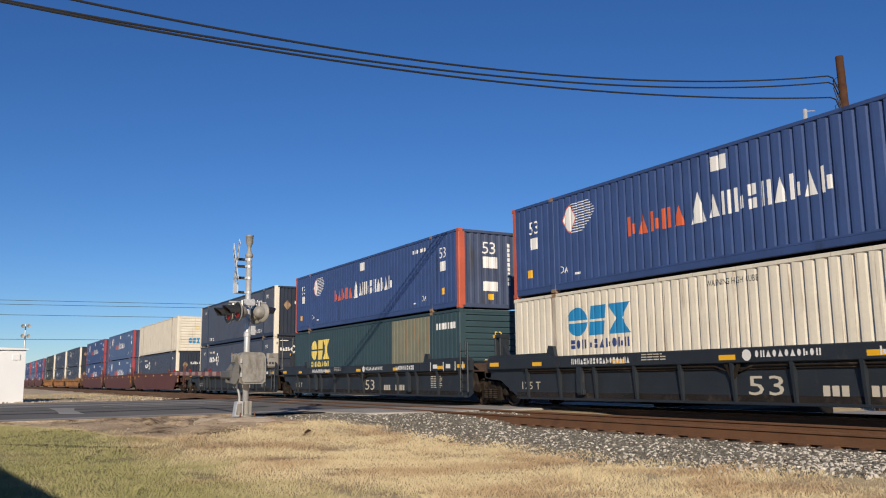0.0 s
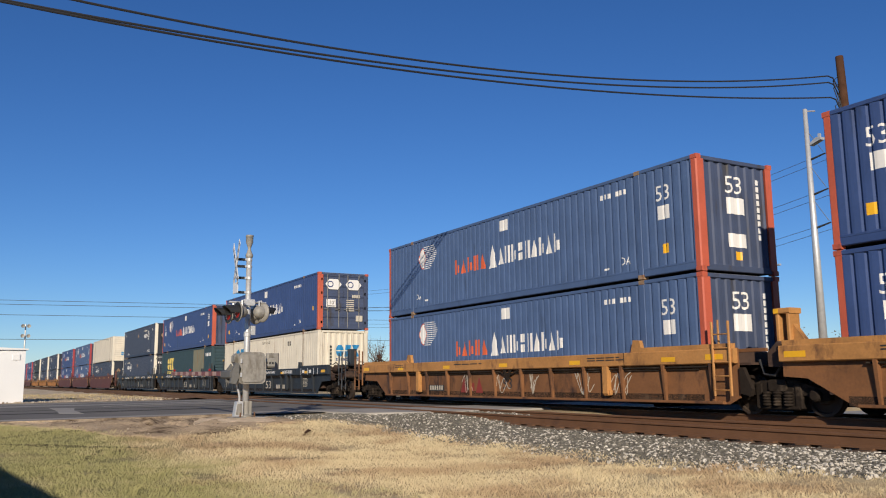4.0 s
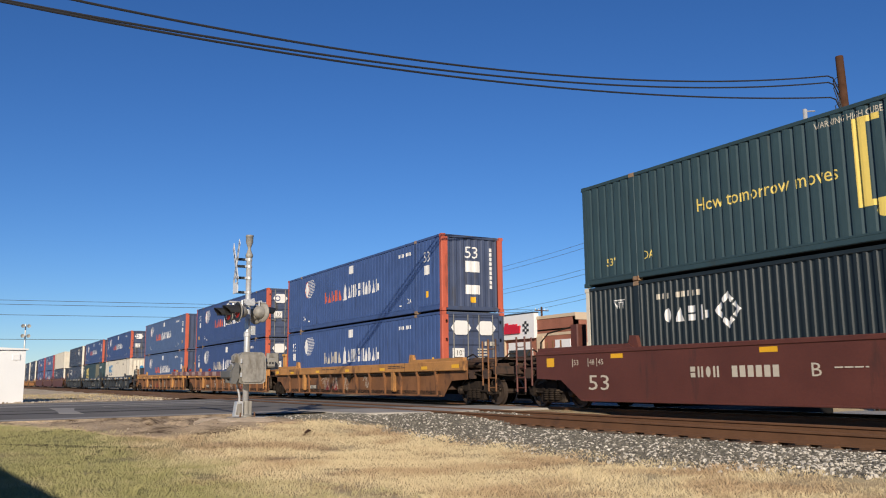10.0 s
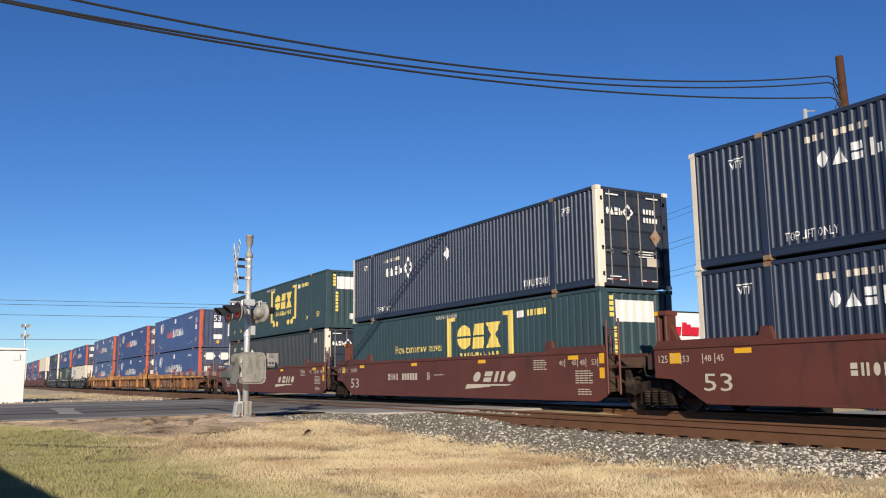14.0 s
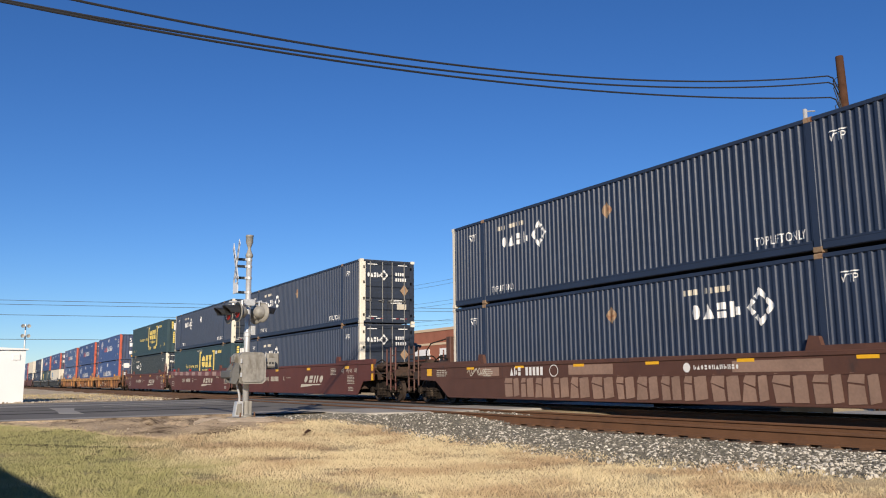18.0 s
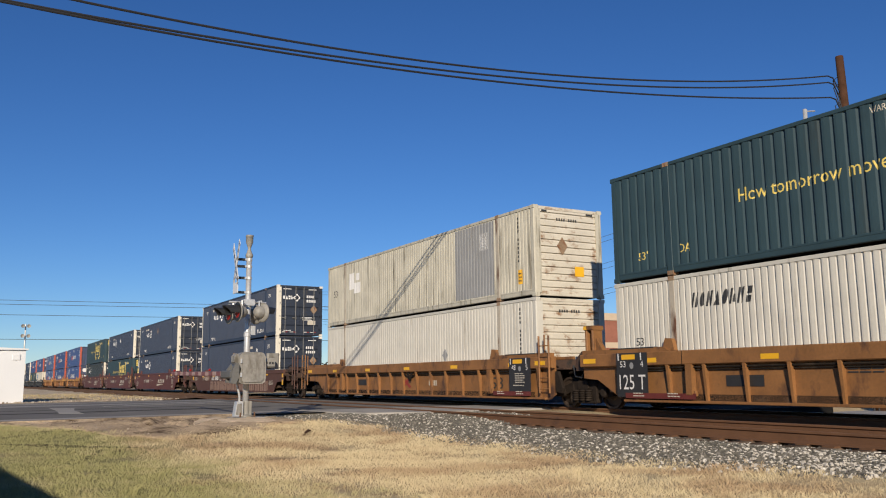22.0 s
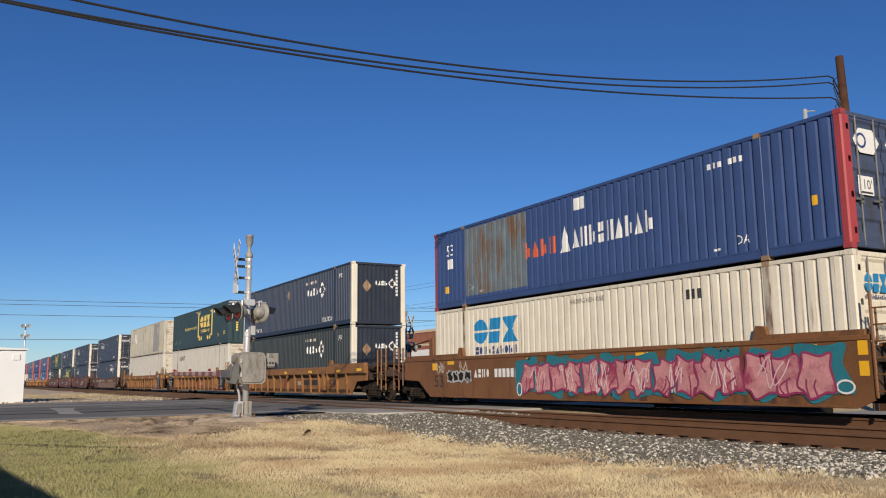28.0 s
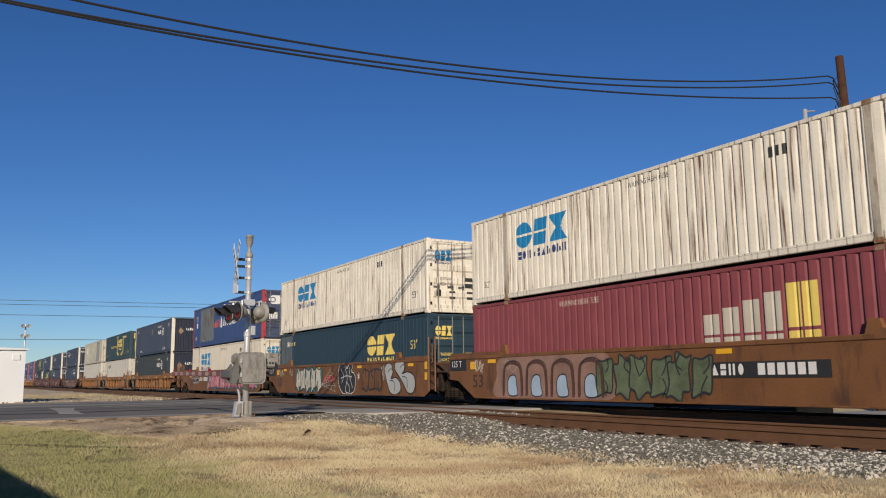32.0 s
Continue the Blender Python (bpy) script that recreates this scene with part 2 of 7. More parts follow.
def letters(text):
    """Triangles of a text in the built-in font, one unit high, from x = 0, and its width."""
    if text not in FONT:
        cu = bpy.data.curves.new("lettering", "FONT")
        cu.body, cu.resolution_u = text, 2
        ob = bpy.data.objects.new("lettering", cu)
        scene.collection.objects.link(ob)
        me = bpy.data.meshes.new_from_object(ob.evaluated_get(bpy.context.evaluated_depsgraph_get()))
        me.calc_loop_triangles()
        pts = [(v.co.x, v.co.y) for v in me.vertices]
        x0, x1 = min(p[0] for p in pts), max(p[0] for p in pts)
        y0, y1 = min(p[1] for p in pts), max(p[1] for p in pts)
        s = 1 / (y1 - y0)
        FONT[text] = ([[((pts[i][0] - x0) * s, (pts[i][1] - y0) * s) for i in t.vertices] for t in me.loop_triangles], (x1 - x0) * s)
        bpy.data.objects.remove(ob)
        bpy.data.curves.remove(cu)
        bpy.data.meshes.remove(me)
    return FONT[text]


def lettered(text, x, z, high, wide=None):
    tris, w = letters(text)
    s = (wide / w) if wide else high
    return [[(x + a * s, z + b * high) for a, b in t] for t in tris]


def rect(x0, x1, z0, z1, lean=0.0):
    return [(x0, z0), (x1, z0), (x1 + lean, z1), (x0 + lean, z1)]


def blocks(n, x, z, high, wide, gap=0.16, seed=0, lean=0.0):
    """A row of plain bars, wedges, slabs and ovals in place of a trade name."""
    rnd, out, step = random.Random(seed), [], wide / n
    last = -1
    for i in range(n):
        a, w = x + i * step, (1 - gap * 0.7) * step
        cell = lambda poly: out.append([(a + p * w + lean * q, z + q * high) for p, q in poly])
        bar = lambda p0, p1, q0, q1: cell([(p0, q0), (p1, q0), (p1, q1), (p0, q1)])
        kind = rnd.choice([k for k in range(5) if k != last])
        last = kind
        if kind == 0:
            bar(0.1, 0.4, 0, 1), bar(0.55, 0.9, 0.1, 0.62)
        elif kind == 1:
            cell([(0, 0), (1, 0), (0.5, 1)])
        elif kind == 2:
            cell([(0.5 + 0.36 * math.cos(k * math.tau / 12), 0.5 + 0.5 * math.sin(k * math.tau / 12)) for k in range(12)])
        elif kind == 3:
            bar(0.06, 0.36, 0, 1), bar(0.62, 0.92, 0, 1)
        else:
            bar(0.12, 0.88, 0, 0.42), bar(0.12, 0.88, 0.54, 1)
    return out


def disc(x, z, rx, rz, n=14):
    return [(x + rx * math.cos(k * math.tau / n), z + rz * math.sin(k * math.tau / n)) for k in range(n)]


def ring(x, z, rx, rz, t, a0=0.0, a1=math.tau, n=16):
    out = []
    for k in range(n):
        p, q = a0 + (a1 - a0) * k / n, a0 + (a1 - a0) * (k + 1) / n
        out.append([(x + rx * math.cos(p), z + rz * math.sin(p)), (x + rx * math.cos(q), z + rz * math.sin(q)),
                    (x + (rx - t) * math.cos(q), z + (rz - t) * math.sin(q)), (x + (rx - t) * math.cos(p), z + (rz - t) * math.sin(p))])
    return out


def cut(poly, x, keep_low):
    out, n = [], len(poly)
    for i in range(n):
        p, q = poly[i], poly[(i + 1) % n]
        ip, iq = (p[0] <= x) == keep_low, (q[0] <= x) == keep_low
        if ip:
            out.append(p)
        if ip != iq and q[0] != p[0]:
            t = (x - p[0]) / (q[0] - p[0])
            out.append((x, p[1] + t * (q[1] - p[1])))
    return out


def mark(name, polys, material, parent, relief=None, put=None, label=""):
    """Paint on a surface: polygons of (a, b), folded over the relief [(a, depth), ...], laid by put(a, b, depth)."""
    s = Shape()
    low = name in ("paint_patch", "notice", "emblem_plate", "faded_panel")
    put = put or (lambda a, b, d: (a, d - (0.002 if low else 0.004), b))
    xs = [r[0] for r in relief] if relief else []
    ds = [r[1] for r in relief] if relief else []
    for poly in polys:
        lo, hi = min(p[0] for p in poly), max(p[0] for p in poly)
        rest = poly
        pieces = []
        for x in xs:
            if lo < x < hi:
                low = cut(rest, x, True)
                if len(low) > 2:
                    pieces.append(low)
                rest = cut(rest, x, False)
                if len(rest) < 3:
                    break
        if len(rest) > 2:
            pieces.append(rest)
        for pc in pieces:
            s.add([put(a, b, float(np.interp(a, xs, ds)) if relief else 0.0) for a, b in pc], [tuple(range(len(pc)))])
    ob = new(name, s.mesh(name, material))
    ob.parent = parent
    if len(polys) > 1 and name in ("serial_mark", "stencil_mark", "trade_name", "lettering", "spray_paint", "emblem", "faded_panel", "hasp", "dot", "small_mark", "bracket", "number"):
        ob["kind"] = "stuff"
    if label:
        ob["label"] = label
    return ob


# ---- containers ----
DEEP = 0.042


def relief(spans, pitch, out=0.006, deep=DEEP, groove=0.0):
    """Trapezoid folds over spans of a wall: pairs of place and depth."""
    pts = []
    for a, b in spans:
        n = max(2, round((b - a) / pitch))
        w = (b - a) / n
        pts.append((a, out))
        for i in range(n):
            o = a + i * w
            if groove:
                g = o + w / 2 - groove / 2
                pts += [(g, out), (g + 0.55 * groove, out + 0.3 * (deep - out)), (g + groove - 0.035, deep), (g + groove - 0.012, deep), (g + groove, out)]
            else:
                pts += [(o + 0.26 * w, out), (o + 0.37 * w, deep - 0.006), (o + 0.46 * w, deep), (o + 0.8 * w, deep), (o + 0.92 * w, out)]
        pts.append((b, out))
    return pts


BAYS = [(0.17, 1.885), (2.075, 14.075), (14.265, 15.98)]
FOLDS = {p: relief(BAYS, p, deep=d, groove=g) for p, d, g in ((0.28, 0.055, 0.225), (0.2, 0.042, 0), (0.25, 0.048, 0.19), (0.18, 0.04, 0.14))}
ENDFOLD = {p: relief([(0.25, WIDE - 0.25)], p, 0.03, 0.066) for p in (0.28, 0.2, 0.25)}
MESHES = {}


def cached(key, make, material, smooth=False):
    key = (key, material.name)
    if key not in MESHES:
        MESHES[key] = tidy(make().mesh(key[0], material, smooth))
    return MESHES[key]


def folded(pts, z0, z1, thick, put):
    """A folded sheet with thickness, over pairs of place and depth."""
    s, n = Shape(), len(pts)
    verts = [put(a, z, d + o) for o in (0, thick) for z in (z0, z1) for a, d in pts]
    faces = []
    for i in range(n - 1):
        faces += [(i, i + 1, n + i + 1, n + i), (2 * n + i, 3 * n + i, 3 * n + i + 1, 2 * n + i + 1)]
    faces += [(0, n, 3 * n, 2 * n), (n - 1, 3 * n - 1, 4 * n - 1, 2 * n - 1)]
    return s.add(verts, faces)


def container(name, u, z, paint, label, fold=0.28, post=None, end="front", sill=0.26, posts_mid=None):
    """A 53 foot container: returns its Empty. Local x along the train, y from the near side, z up."""
    post, mid = post or paint, posts_mid or paint
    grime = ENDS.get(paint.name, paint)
    c = empty(name, u, SIDE, z, label, "shipping container", "containers on the train")
    pts = FOLDS[fold]
    near = lambda a, b, d: (a, d, b)
    far = lambda a, b, d: (a, WIDE - d, b)
    part("side_wall", cached("side_wall near %s" % fold, lambda: folded(pts, sill, TALL - 0.10, 0.01, near), paint), paint, c)
    part("side_wall", cached("side_wall far %s" % fold, lambda: folded(pts, sill, TALL - 0.10, 0.01, far), paint), paint, c)
    part("roof", cached("roof", lambda: Shape().box(0.06, LONG - 0.06, 0.06, WIDE - 0.06, TALL - 0.045, TALL - 0.012), roof_dirt), roof_dirt, c)
    part("floor", cached("floor", lambda: Shape().box(0.1, LONG - 0.1, 0.08, WIDE - 0.08, 0.06, 0.2), truck_steel), truck_steel, c)
    rail = lambda y: lambda: Shape().box(0.1, LONG - 0.1, y, y + 0.07, TALL - 0.10, TALL - 0.008, 0.012)
    part("top_rail", cached("top_rail near", rail(-0.004), paint), paint, c)
    part("top_rail", cached("top_rail far", rail(WIDE - 0.066), paint), paint, c)

    def bottom(y0, y1):
        s = Shape()
        for a, b in ((0.14, 1.87), (2.09, 14.06), (14.28, LONG - 0.14)):
            s.box(a, b, y0, y1, 0.055, sill, 0.015)
            s.box(a, b, min(y0, y1) - 0.006 if y0 < 1 else y0, y1 if y0 < 1 else y1 + 0.006, sill - 0.05, sill + 0.004, 0.008)
        return s
    part("bottom_rail", cached("bottom_rail near %s" % sill, lambda: bottom(0.01, 0.08), paint), paint, c)
    part("bottom_rail", cached("bottom_rail far %s" % sill, lambda: bottom(WIDE - 0.08, WIDE - 0.01), paint), paint, c)
    cp = cached("corner_post", lambda: Shape().prism([(0, 0.03), (0.03, 0), (0.16, 0), (0.16, 0.06), (0.07, 0.22), (0, 0.24)], 0.11, TALL - 0.11, "z"), post)
    flips = [pose(0, 0, 0), Matrix.Translation((LONG, 0, 0)) @ Matrix.Diagonal((-1, 1, 1, 1)), Matrix.Translation((0, WIDE, 0)) @ Matrix.Diagonal((1, -1, 1, 1)), Matrix.Translation((LONG, WIDE, 0)) @ Matrix.Diagonal((-1, -1, 1, 1))]
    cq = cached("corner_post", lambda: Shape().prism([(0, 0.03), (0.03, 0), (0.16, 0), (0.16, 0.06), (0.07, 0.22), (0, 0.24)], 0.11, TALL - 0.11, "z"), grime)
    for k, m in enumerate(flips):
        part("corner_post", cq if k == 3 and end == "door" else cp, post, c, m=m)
    mp = cached("lift_post", lambda: Shape().box(1.89, 2.07, -0.004, 0.09, 0.11, TALL - 0.11, 0.015), mid)
    for m in flips:
        part("lift_post", mp, mid, c, m=m)
    cast = lambda x, w, z: lambda: Shape().box(x, x + w, -0.008, 0.16, z, z + 0.115, 0.012)
    for m in flips:
        for x, w in ((-0.004, 0.175), (1.885, 0.19)):
            for zz in (0, TALL - 0.115):
                me = cached("corner_casting %s %s" % (x, zz), cast(x, w, zz), casting if x > 1 else post)
                part("corner_casting", me, casting, c, m=m)
    # ends: the one towards +x is the one that shows
    for kind, m in ((end, flips[1]), ("front" if end == "door" else "door", pose(0, 0, 0))):
        face = lambda a, b, d: (d + 0.02, a, b)
        if kind == "front":
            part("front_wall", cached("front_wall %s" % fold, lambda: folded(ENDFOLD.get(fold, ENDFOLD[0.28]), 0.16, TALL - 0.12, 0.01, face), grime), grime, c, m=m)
        elif kind == "ribbed":
            zs = relief([(0.16, TALL - 0.12)], 0.2, 0.01, 0.055, 0.07)
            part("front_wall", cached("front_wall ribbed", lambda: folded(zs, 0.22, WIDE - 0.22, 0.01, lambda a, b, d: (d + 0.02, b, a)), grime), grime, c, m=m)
        else:
            zs = relief([(0.16, TALL - 0.12)], 0.52, 0.03, 0.065)
            for k, (a, b) in enumerate(((0.2, 1.285), (1.306, WIDE - 0.2))):
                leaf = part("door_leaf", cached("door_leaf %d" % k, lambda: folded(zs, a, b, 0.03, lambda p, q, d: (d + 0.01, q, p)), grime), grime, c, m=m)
                for y in (a + 0.28, b - 0.22) if k == 0 else (a + 0.22, b - 0.28):
                    rod = cached("lock_rod", lambda: Shape().tube([(0.035, 0, 0.08), (0.035, 0, TALL - 0.08)], 0.021, 6), lock_steel)
                    part("lock_rod", rod, lock_steel, leaf, m=pose(0, y, 0))
                    part("lock_handle", cached("lock_handle", lambda: Shape().box(0.0, 0.03, -0.2, 0.05, 0.95, 1.0, 0.008).box(0.0, 0.035, -0.04, 0.04, 0.9, 1.05), lock_steel), lock_steel, leaf, m=pose(0, y, 0))
                for q in (0.35, 1.05, 1.75, 2.4):
                    y = a - 0.03 if k == 0 else b + 0.03
                    part("hinge", cached("hinge", lambda: Shape().box(0.0, 0.04, -0.05, 0.05, -0.06, 0.06, 0.01), black_mark), black_mark, leaf, m=pose(0, y, q))
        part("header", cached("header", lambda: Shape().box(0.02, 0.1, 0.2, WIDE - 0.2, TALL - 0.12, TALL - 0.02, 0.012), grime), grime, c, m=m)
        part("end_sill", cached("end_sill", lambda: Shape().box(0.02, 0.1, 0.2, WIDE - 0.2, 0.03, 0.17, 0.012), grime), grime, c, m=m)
    return c


def on_side(c, fold):
    """Paints on the near side of a container."""
    pts = FOLDS[fold]
    return lambda name, polys, material, label="": mark(name, polys, material, c, pts, None, label)


def on_end(c, kind, fold=0.28):
    """Paints on the end towards +x: a runs from the near side, b up."""
    depth = {"front": ENDFOLD.get(fold, ENDFOLD[0.28]), "door": None, "ribbed": None}[kind]
    base = {"front": 0.02, "door": 0.036, "ribbed": 0.026}[kind]
    put = lambda a, b, d: (LONG - base - d + 0.009, a, b)
    under = lambda a, b, d: (LONG - base - d + 0.006, a, b)
    return lambda name, polys, material, label="": mark(name, polys, material, c, depth, under if name in ("notice", "emblem_plate", "faded_panel") else put, label)


LENS = [(-0.29, 0), (-0.15, 0.22), (0, 0.36), (0.13, 0.22), (0.25, 0), (0.13, -0.22), (0, -0.36), (-0.15, -0.22)]


def lens(x, z, grow=1.0):
    """A pale lens shape."""
    return curve([(x + grow * p, z + grow * q) for p, q in LENS], True, 2)


def speed_lines(x, z):
    """Thin level lines that trail from the lens."""
    out = []
    for k in range(12):
        zz = z + 0.4 - k * 0.072
        out.append(rect(x + 0.04 + 0.24 * max(0, 1 - abs(zz - z) / 0.38), x + 1.08 - 0.035 * abs(k - 4) ** 1.4, zz - 0.012, zz + 0.012))
    return out


def pacer(u, z, paint, end, post=None, white=False, look53=True, patch=False):
    post = post or orange_post
    label = "%s shipping container with corner posts in %s, corrugated steel" % ("faded blue" if paint == faded_pacer else "blue", "red" if post == red_post else "orange")
    c = container("shipping_container", u, z, paint, label, 0.28, post, end)
    side = on_side(c, 0.28)
    if patch:
        side("paint_patch", [rect(2.1, 5.6, 0.34, 2.6)], patch_rust, "rusty repainted panel")
    else:
        side("emblem", [lens(2.78, 2.0)], white_mark, "pale lens-shaped emblem")
        side("emblem", speed_lines(2.78, 2.0), white_mark, "thin trailing lines")
        if paint == faded_pacer or z > 2:
            side("emblem", stroke(lens(2.78, 2.0, 1.06), 0.028, True), orange_mark, "thin orange rim")
    side("trade_name", blocks(4 if patch else 5, 5.5 if patch else 5.1, 1.14, 0.5, 1.62 if patch else 2.02, 0.24, seed=2), cream_mark if white else orange_mark, "faded orange trade name")
    side("trade_name", blocks(1, 7.25, 1.1, 0.74, 0.5, 0.1, seed=3) + blocks(9, 7.8, 1.16, 0.54, 3.2, 0.24, seed=4), white_mark, "white trade name")
    side("notice", [rect(7.92, 8.36, 2.2, 2.54)], white_mark)
    if look53:
        side("number", lettered("53", 0.85, 1.84, 0.38, 0.44), white_mark)
        side("notice", [rect(0.9, 1.28, 1.38, 1.72)], white_mark)
        side("notice", [rect(0.75, 0.95, 0.55, 0.78)], reflector)
    side("lettering", lettered("DA", 2.3, 0.52, 0.2, 0.36), white_mark)
    side("small_mark", [rect(2.95, 3.2, 0.42, 0.48)], white_mark)
    side("serial_mark", [rect(12.75 + 0.15 * k, 12.84 + 0.15 * k, 2.26, 2.39) for k in range(7) if k != 3], white_mark)
    side("lettering", lettered("DA", 13.45, 0.44, 0.2, 0.36), white_mark)
    side("small_mark", [rect(12.8, 13.0, 0.38, 0.43)], white_mark)
    e = on_end(c, end)
    if end == "front":
        side("number", lettered("53", 14.8, 1.84, 0.38, 0.44), white_mark)
        side("notice", [rect(14.84, 15.22, 1.38, 1.72)], white_mark)
        side("notice", [rect(14.95, 15.15, 0.55, 0.78)], reflector)
        e("number", lettered("53", 1.0, 1.92, 0.42, 0.52), white_mark)
        e("notice", [rect(1.02, 1.62, 1.42, 1.82)], white_mark)
        e("notice", [rect(1.02, 1.62, 0.62, 0.95)], white_mark)
        e("notice", [rect(1.2, 1.42, 0.32, 0.52)], reflector)
        e("serial_mark", [rect(2.02, 2.14, 2.2 - 0.17 * k, 2.33 - 0.17 * k) for k in range(9)], white_mark)
    else:
        side("notice", [rect(15.35, 15.5, 0.95, 1.15)], reflector)
        for y in (0.78, 1.82):
            e("emblem_plate", [[(y - 0.42, 2.18), (y - 0.22, 1.93), (y + 0.22, 1.93), (y + 0.42, 2.18), (y + 0.22, 2.43), (y - 0.22, 2.43)]], white_mark, "white hexagonal plate")
            if z > 2:
                e("emblem", ring(y - 0.16, 2.18, 0.16, 0.16, 0.05), navy_mark)
        e("notice", [rect(0.42, 0.9, 1.08, 1.46)], white_mark)
        e("small_mark", [rect(0.46, 0.86, 1.11, 1.15)], black_mark)
        e("number", lettered("110'", 0.47, 1.2, 0.2, 0.38), black_mark)
        e("serial_mark", [rect(1.75 + 0.11 * k, 1.83 + 0.11 * k, 1.55, 1.7) for k in range(4)] + [rect(1.45, 1.85, 0.9 + 0.1 * k, 0.95 + 0.1 * k) for k in range(6)], cream_mark)
        e("notice", [rect(1.95, 2.3, 0.42, 0.7)], cream_mark)
    return c


def diamond_mark(x, z, s):
    """Four bent bands round an open diamond: an emblem in plain shapes."""
    out = []
    for k in range(4):
        a = k * math.pi / 2
        co, si = math.cos(a), math.sin(a)
        for p in ([(1.0, 0.0), (0.62, 0.0), (0.36, 0.26), (0.55, 0.45)], [(1.0, 0.0), (0.55, -0.45), (0.36, -0.26), (0.62, 0.0)]):
            out.append([(x + s * (q * co - r * si), z + s * 1.15 * (q * si + r * co)) for q, r in p])
    return out


def umax(u, z, paint, end, at=3.3, post=None, diamond=8.0):
    post = post or white_post
    tone = "black-green" if paint == black_umax else "dark navy"
    c = container("shipping_container", u, z, paint, "%s corrugated shipping container with white corner posts" % tone, 0.2, post, end, 0.24)
    side = on_side(c, 0.2)
    side("trade_name", blocks(4, at, 1.66, 0.34, 1.5, 0.26, seed=7), white_mark, "white trade name")
    side("emblem", diamond_mark(at + 1.95, 1.83, 0.36), white_mark, "white diamond emblem")
    side("serial_mark", [rect(at - 0.2 + 0.16 * k, at - 0.1 + 0.16 * k, 2.23, 2.36) for k in range(9) if k != 3], cream_mark)
    if diamond:
        side("placard", [[(diamond - 0.2, 1.97), (diamond, 1.72), (diamond + 0.2, 1.97), (diamond, 2.22)]], casting if diamond != 8.08 else white_mark, "diamond hazard placard holder")
    side("lettering", lettered("TOP LIFT ONLY", 12.68, 0.32, 0.19, 1.25), white_mark)
    side("lettering", lettered("TOP LIFT ONLY", 2.45, 0.32, 0.18, 1.2), white_mark)
    for x in (1.15, 14.6):
        side("lettering", lettered("VTP", x, 2.12, 0.17, 0.35), white_mark)
        side("small_mark", [rect(x - 0.02, x + 0.4, 2.32, 2.345)], white_mark)
    e = on_end(c, end, 0.2)
    if end == "door":
        e("trade_name", blocks(4, 0.32, 1.98, 0.2, 0.62, 0.1, seed=7) + diamond_mark(1.12, 2.08, 0.2), white_mark, "white trade name")
        e("serial_mark", [rect(1.68 + 0.11 * k, 1.75 + 0.11 * k, 2.08, 2.22) for k in range(4)] + [rect(1.68 + 0.11 * k, 1.75 + 0.11 * k, 1.84, 1.98) for k in range(5)], white_mark)
        e("placard", [[(1.9, 1.45), (2.1, 1.2), (2.3, 1.45), (2.1, 1.7)]], casting)
        e("notice", [rect(1.75, 2.2, 0.62, 0.85)], cream_mark)
        e("notice", [rect(1.45, 2.0, 1.0 - 0.07 * k, 1.03 - 0.07 * k) for k in range(3)], white_mark)
        for y in (0.3, 0.75, 1.5, 1.9):
            e("reflective_strip", [rect(y, y + 0.2, 0.2, 0.23)], white_mark), e("reflective_strip", [rect(y + 0.2, y + 0.34, 0.2, 0.23)], gate_tape)
        e("small_mark", [rect(0.35, 0.8, 2.52, 2.56), rect(1.8, 2.25, 2.52, 2.56), rect(0.4, 0.8, 0.28, 0.31)], white_mark)
    else:
        e("trade_name", blocks(4, 1.1, 1.75, 0.2, 0.62, 0.1, seed=7) + diamond_mark(1.95, 1.85, 0.2), white_mark, "white trade name")
        e("placard", [[(0.5, 1.7), (0.72, 1.42), (0.94, 1.7), (0.72, 1.98)]], casting)
        e("serial_mark", [rect(2.12, 2.24, 2.35 - 0.15 * k, 2.46 - 0.15 * k) for k in range(8)], white_mark)
    return c


def block_logo(x, z, w, h):
    """A heavy three-part emblem: an oval with a slit, two slanted slabs and an hourglass of two wedges."""
    cell = lambda poly: [(x + p * w, z + q * h) for p, q in poly]
    half = lambda s: [(0.165 + 0.165 * math.cos(k * math.pi / 9), 0.5 + s * (0.045 + 0.455 * math.sin(k * math.pi / 9))) for k in range(10)]
    out = [cell(half(1)), cell(half(-1))]
    for q0, q1 in ((0.0, 0.46), (0.54, 1.0)):
        out.append(cell([(0.36 + 0.04 * q0, q0), (0.6 + 0.04 * q0, q0), (0.6 + 0.04 * q1, q1), (0.36 + 0.04 * q1, q1)]))
    out.append(cell([(0.67, 0), (1.0, 0), (0.88, 0.5), (0.79, 0.5)]))
    out.append(cell([(0.67, 1), (0.79, 0.5), (0.88, 0.5), (1.0, 1)]))
    return out


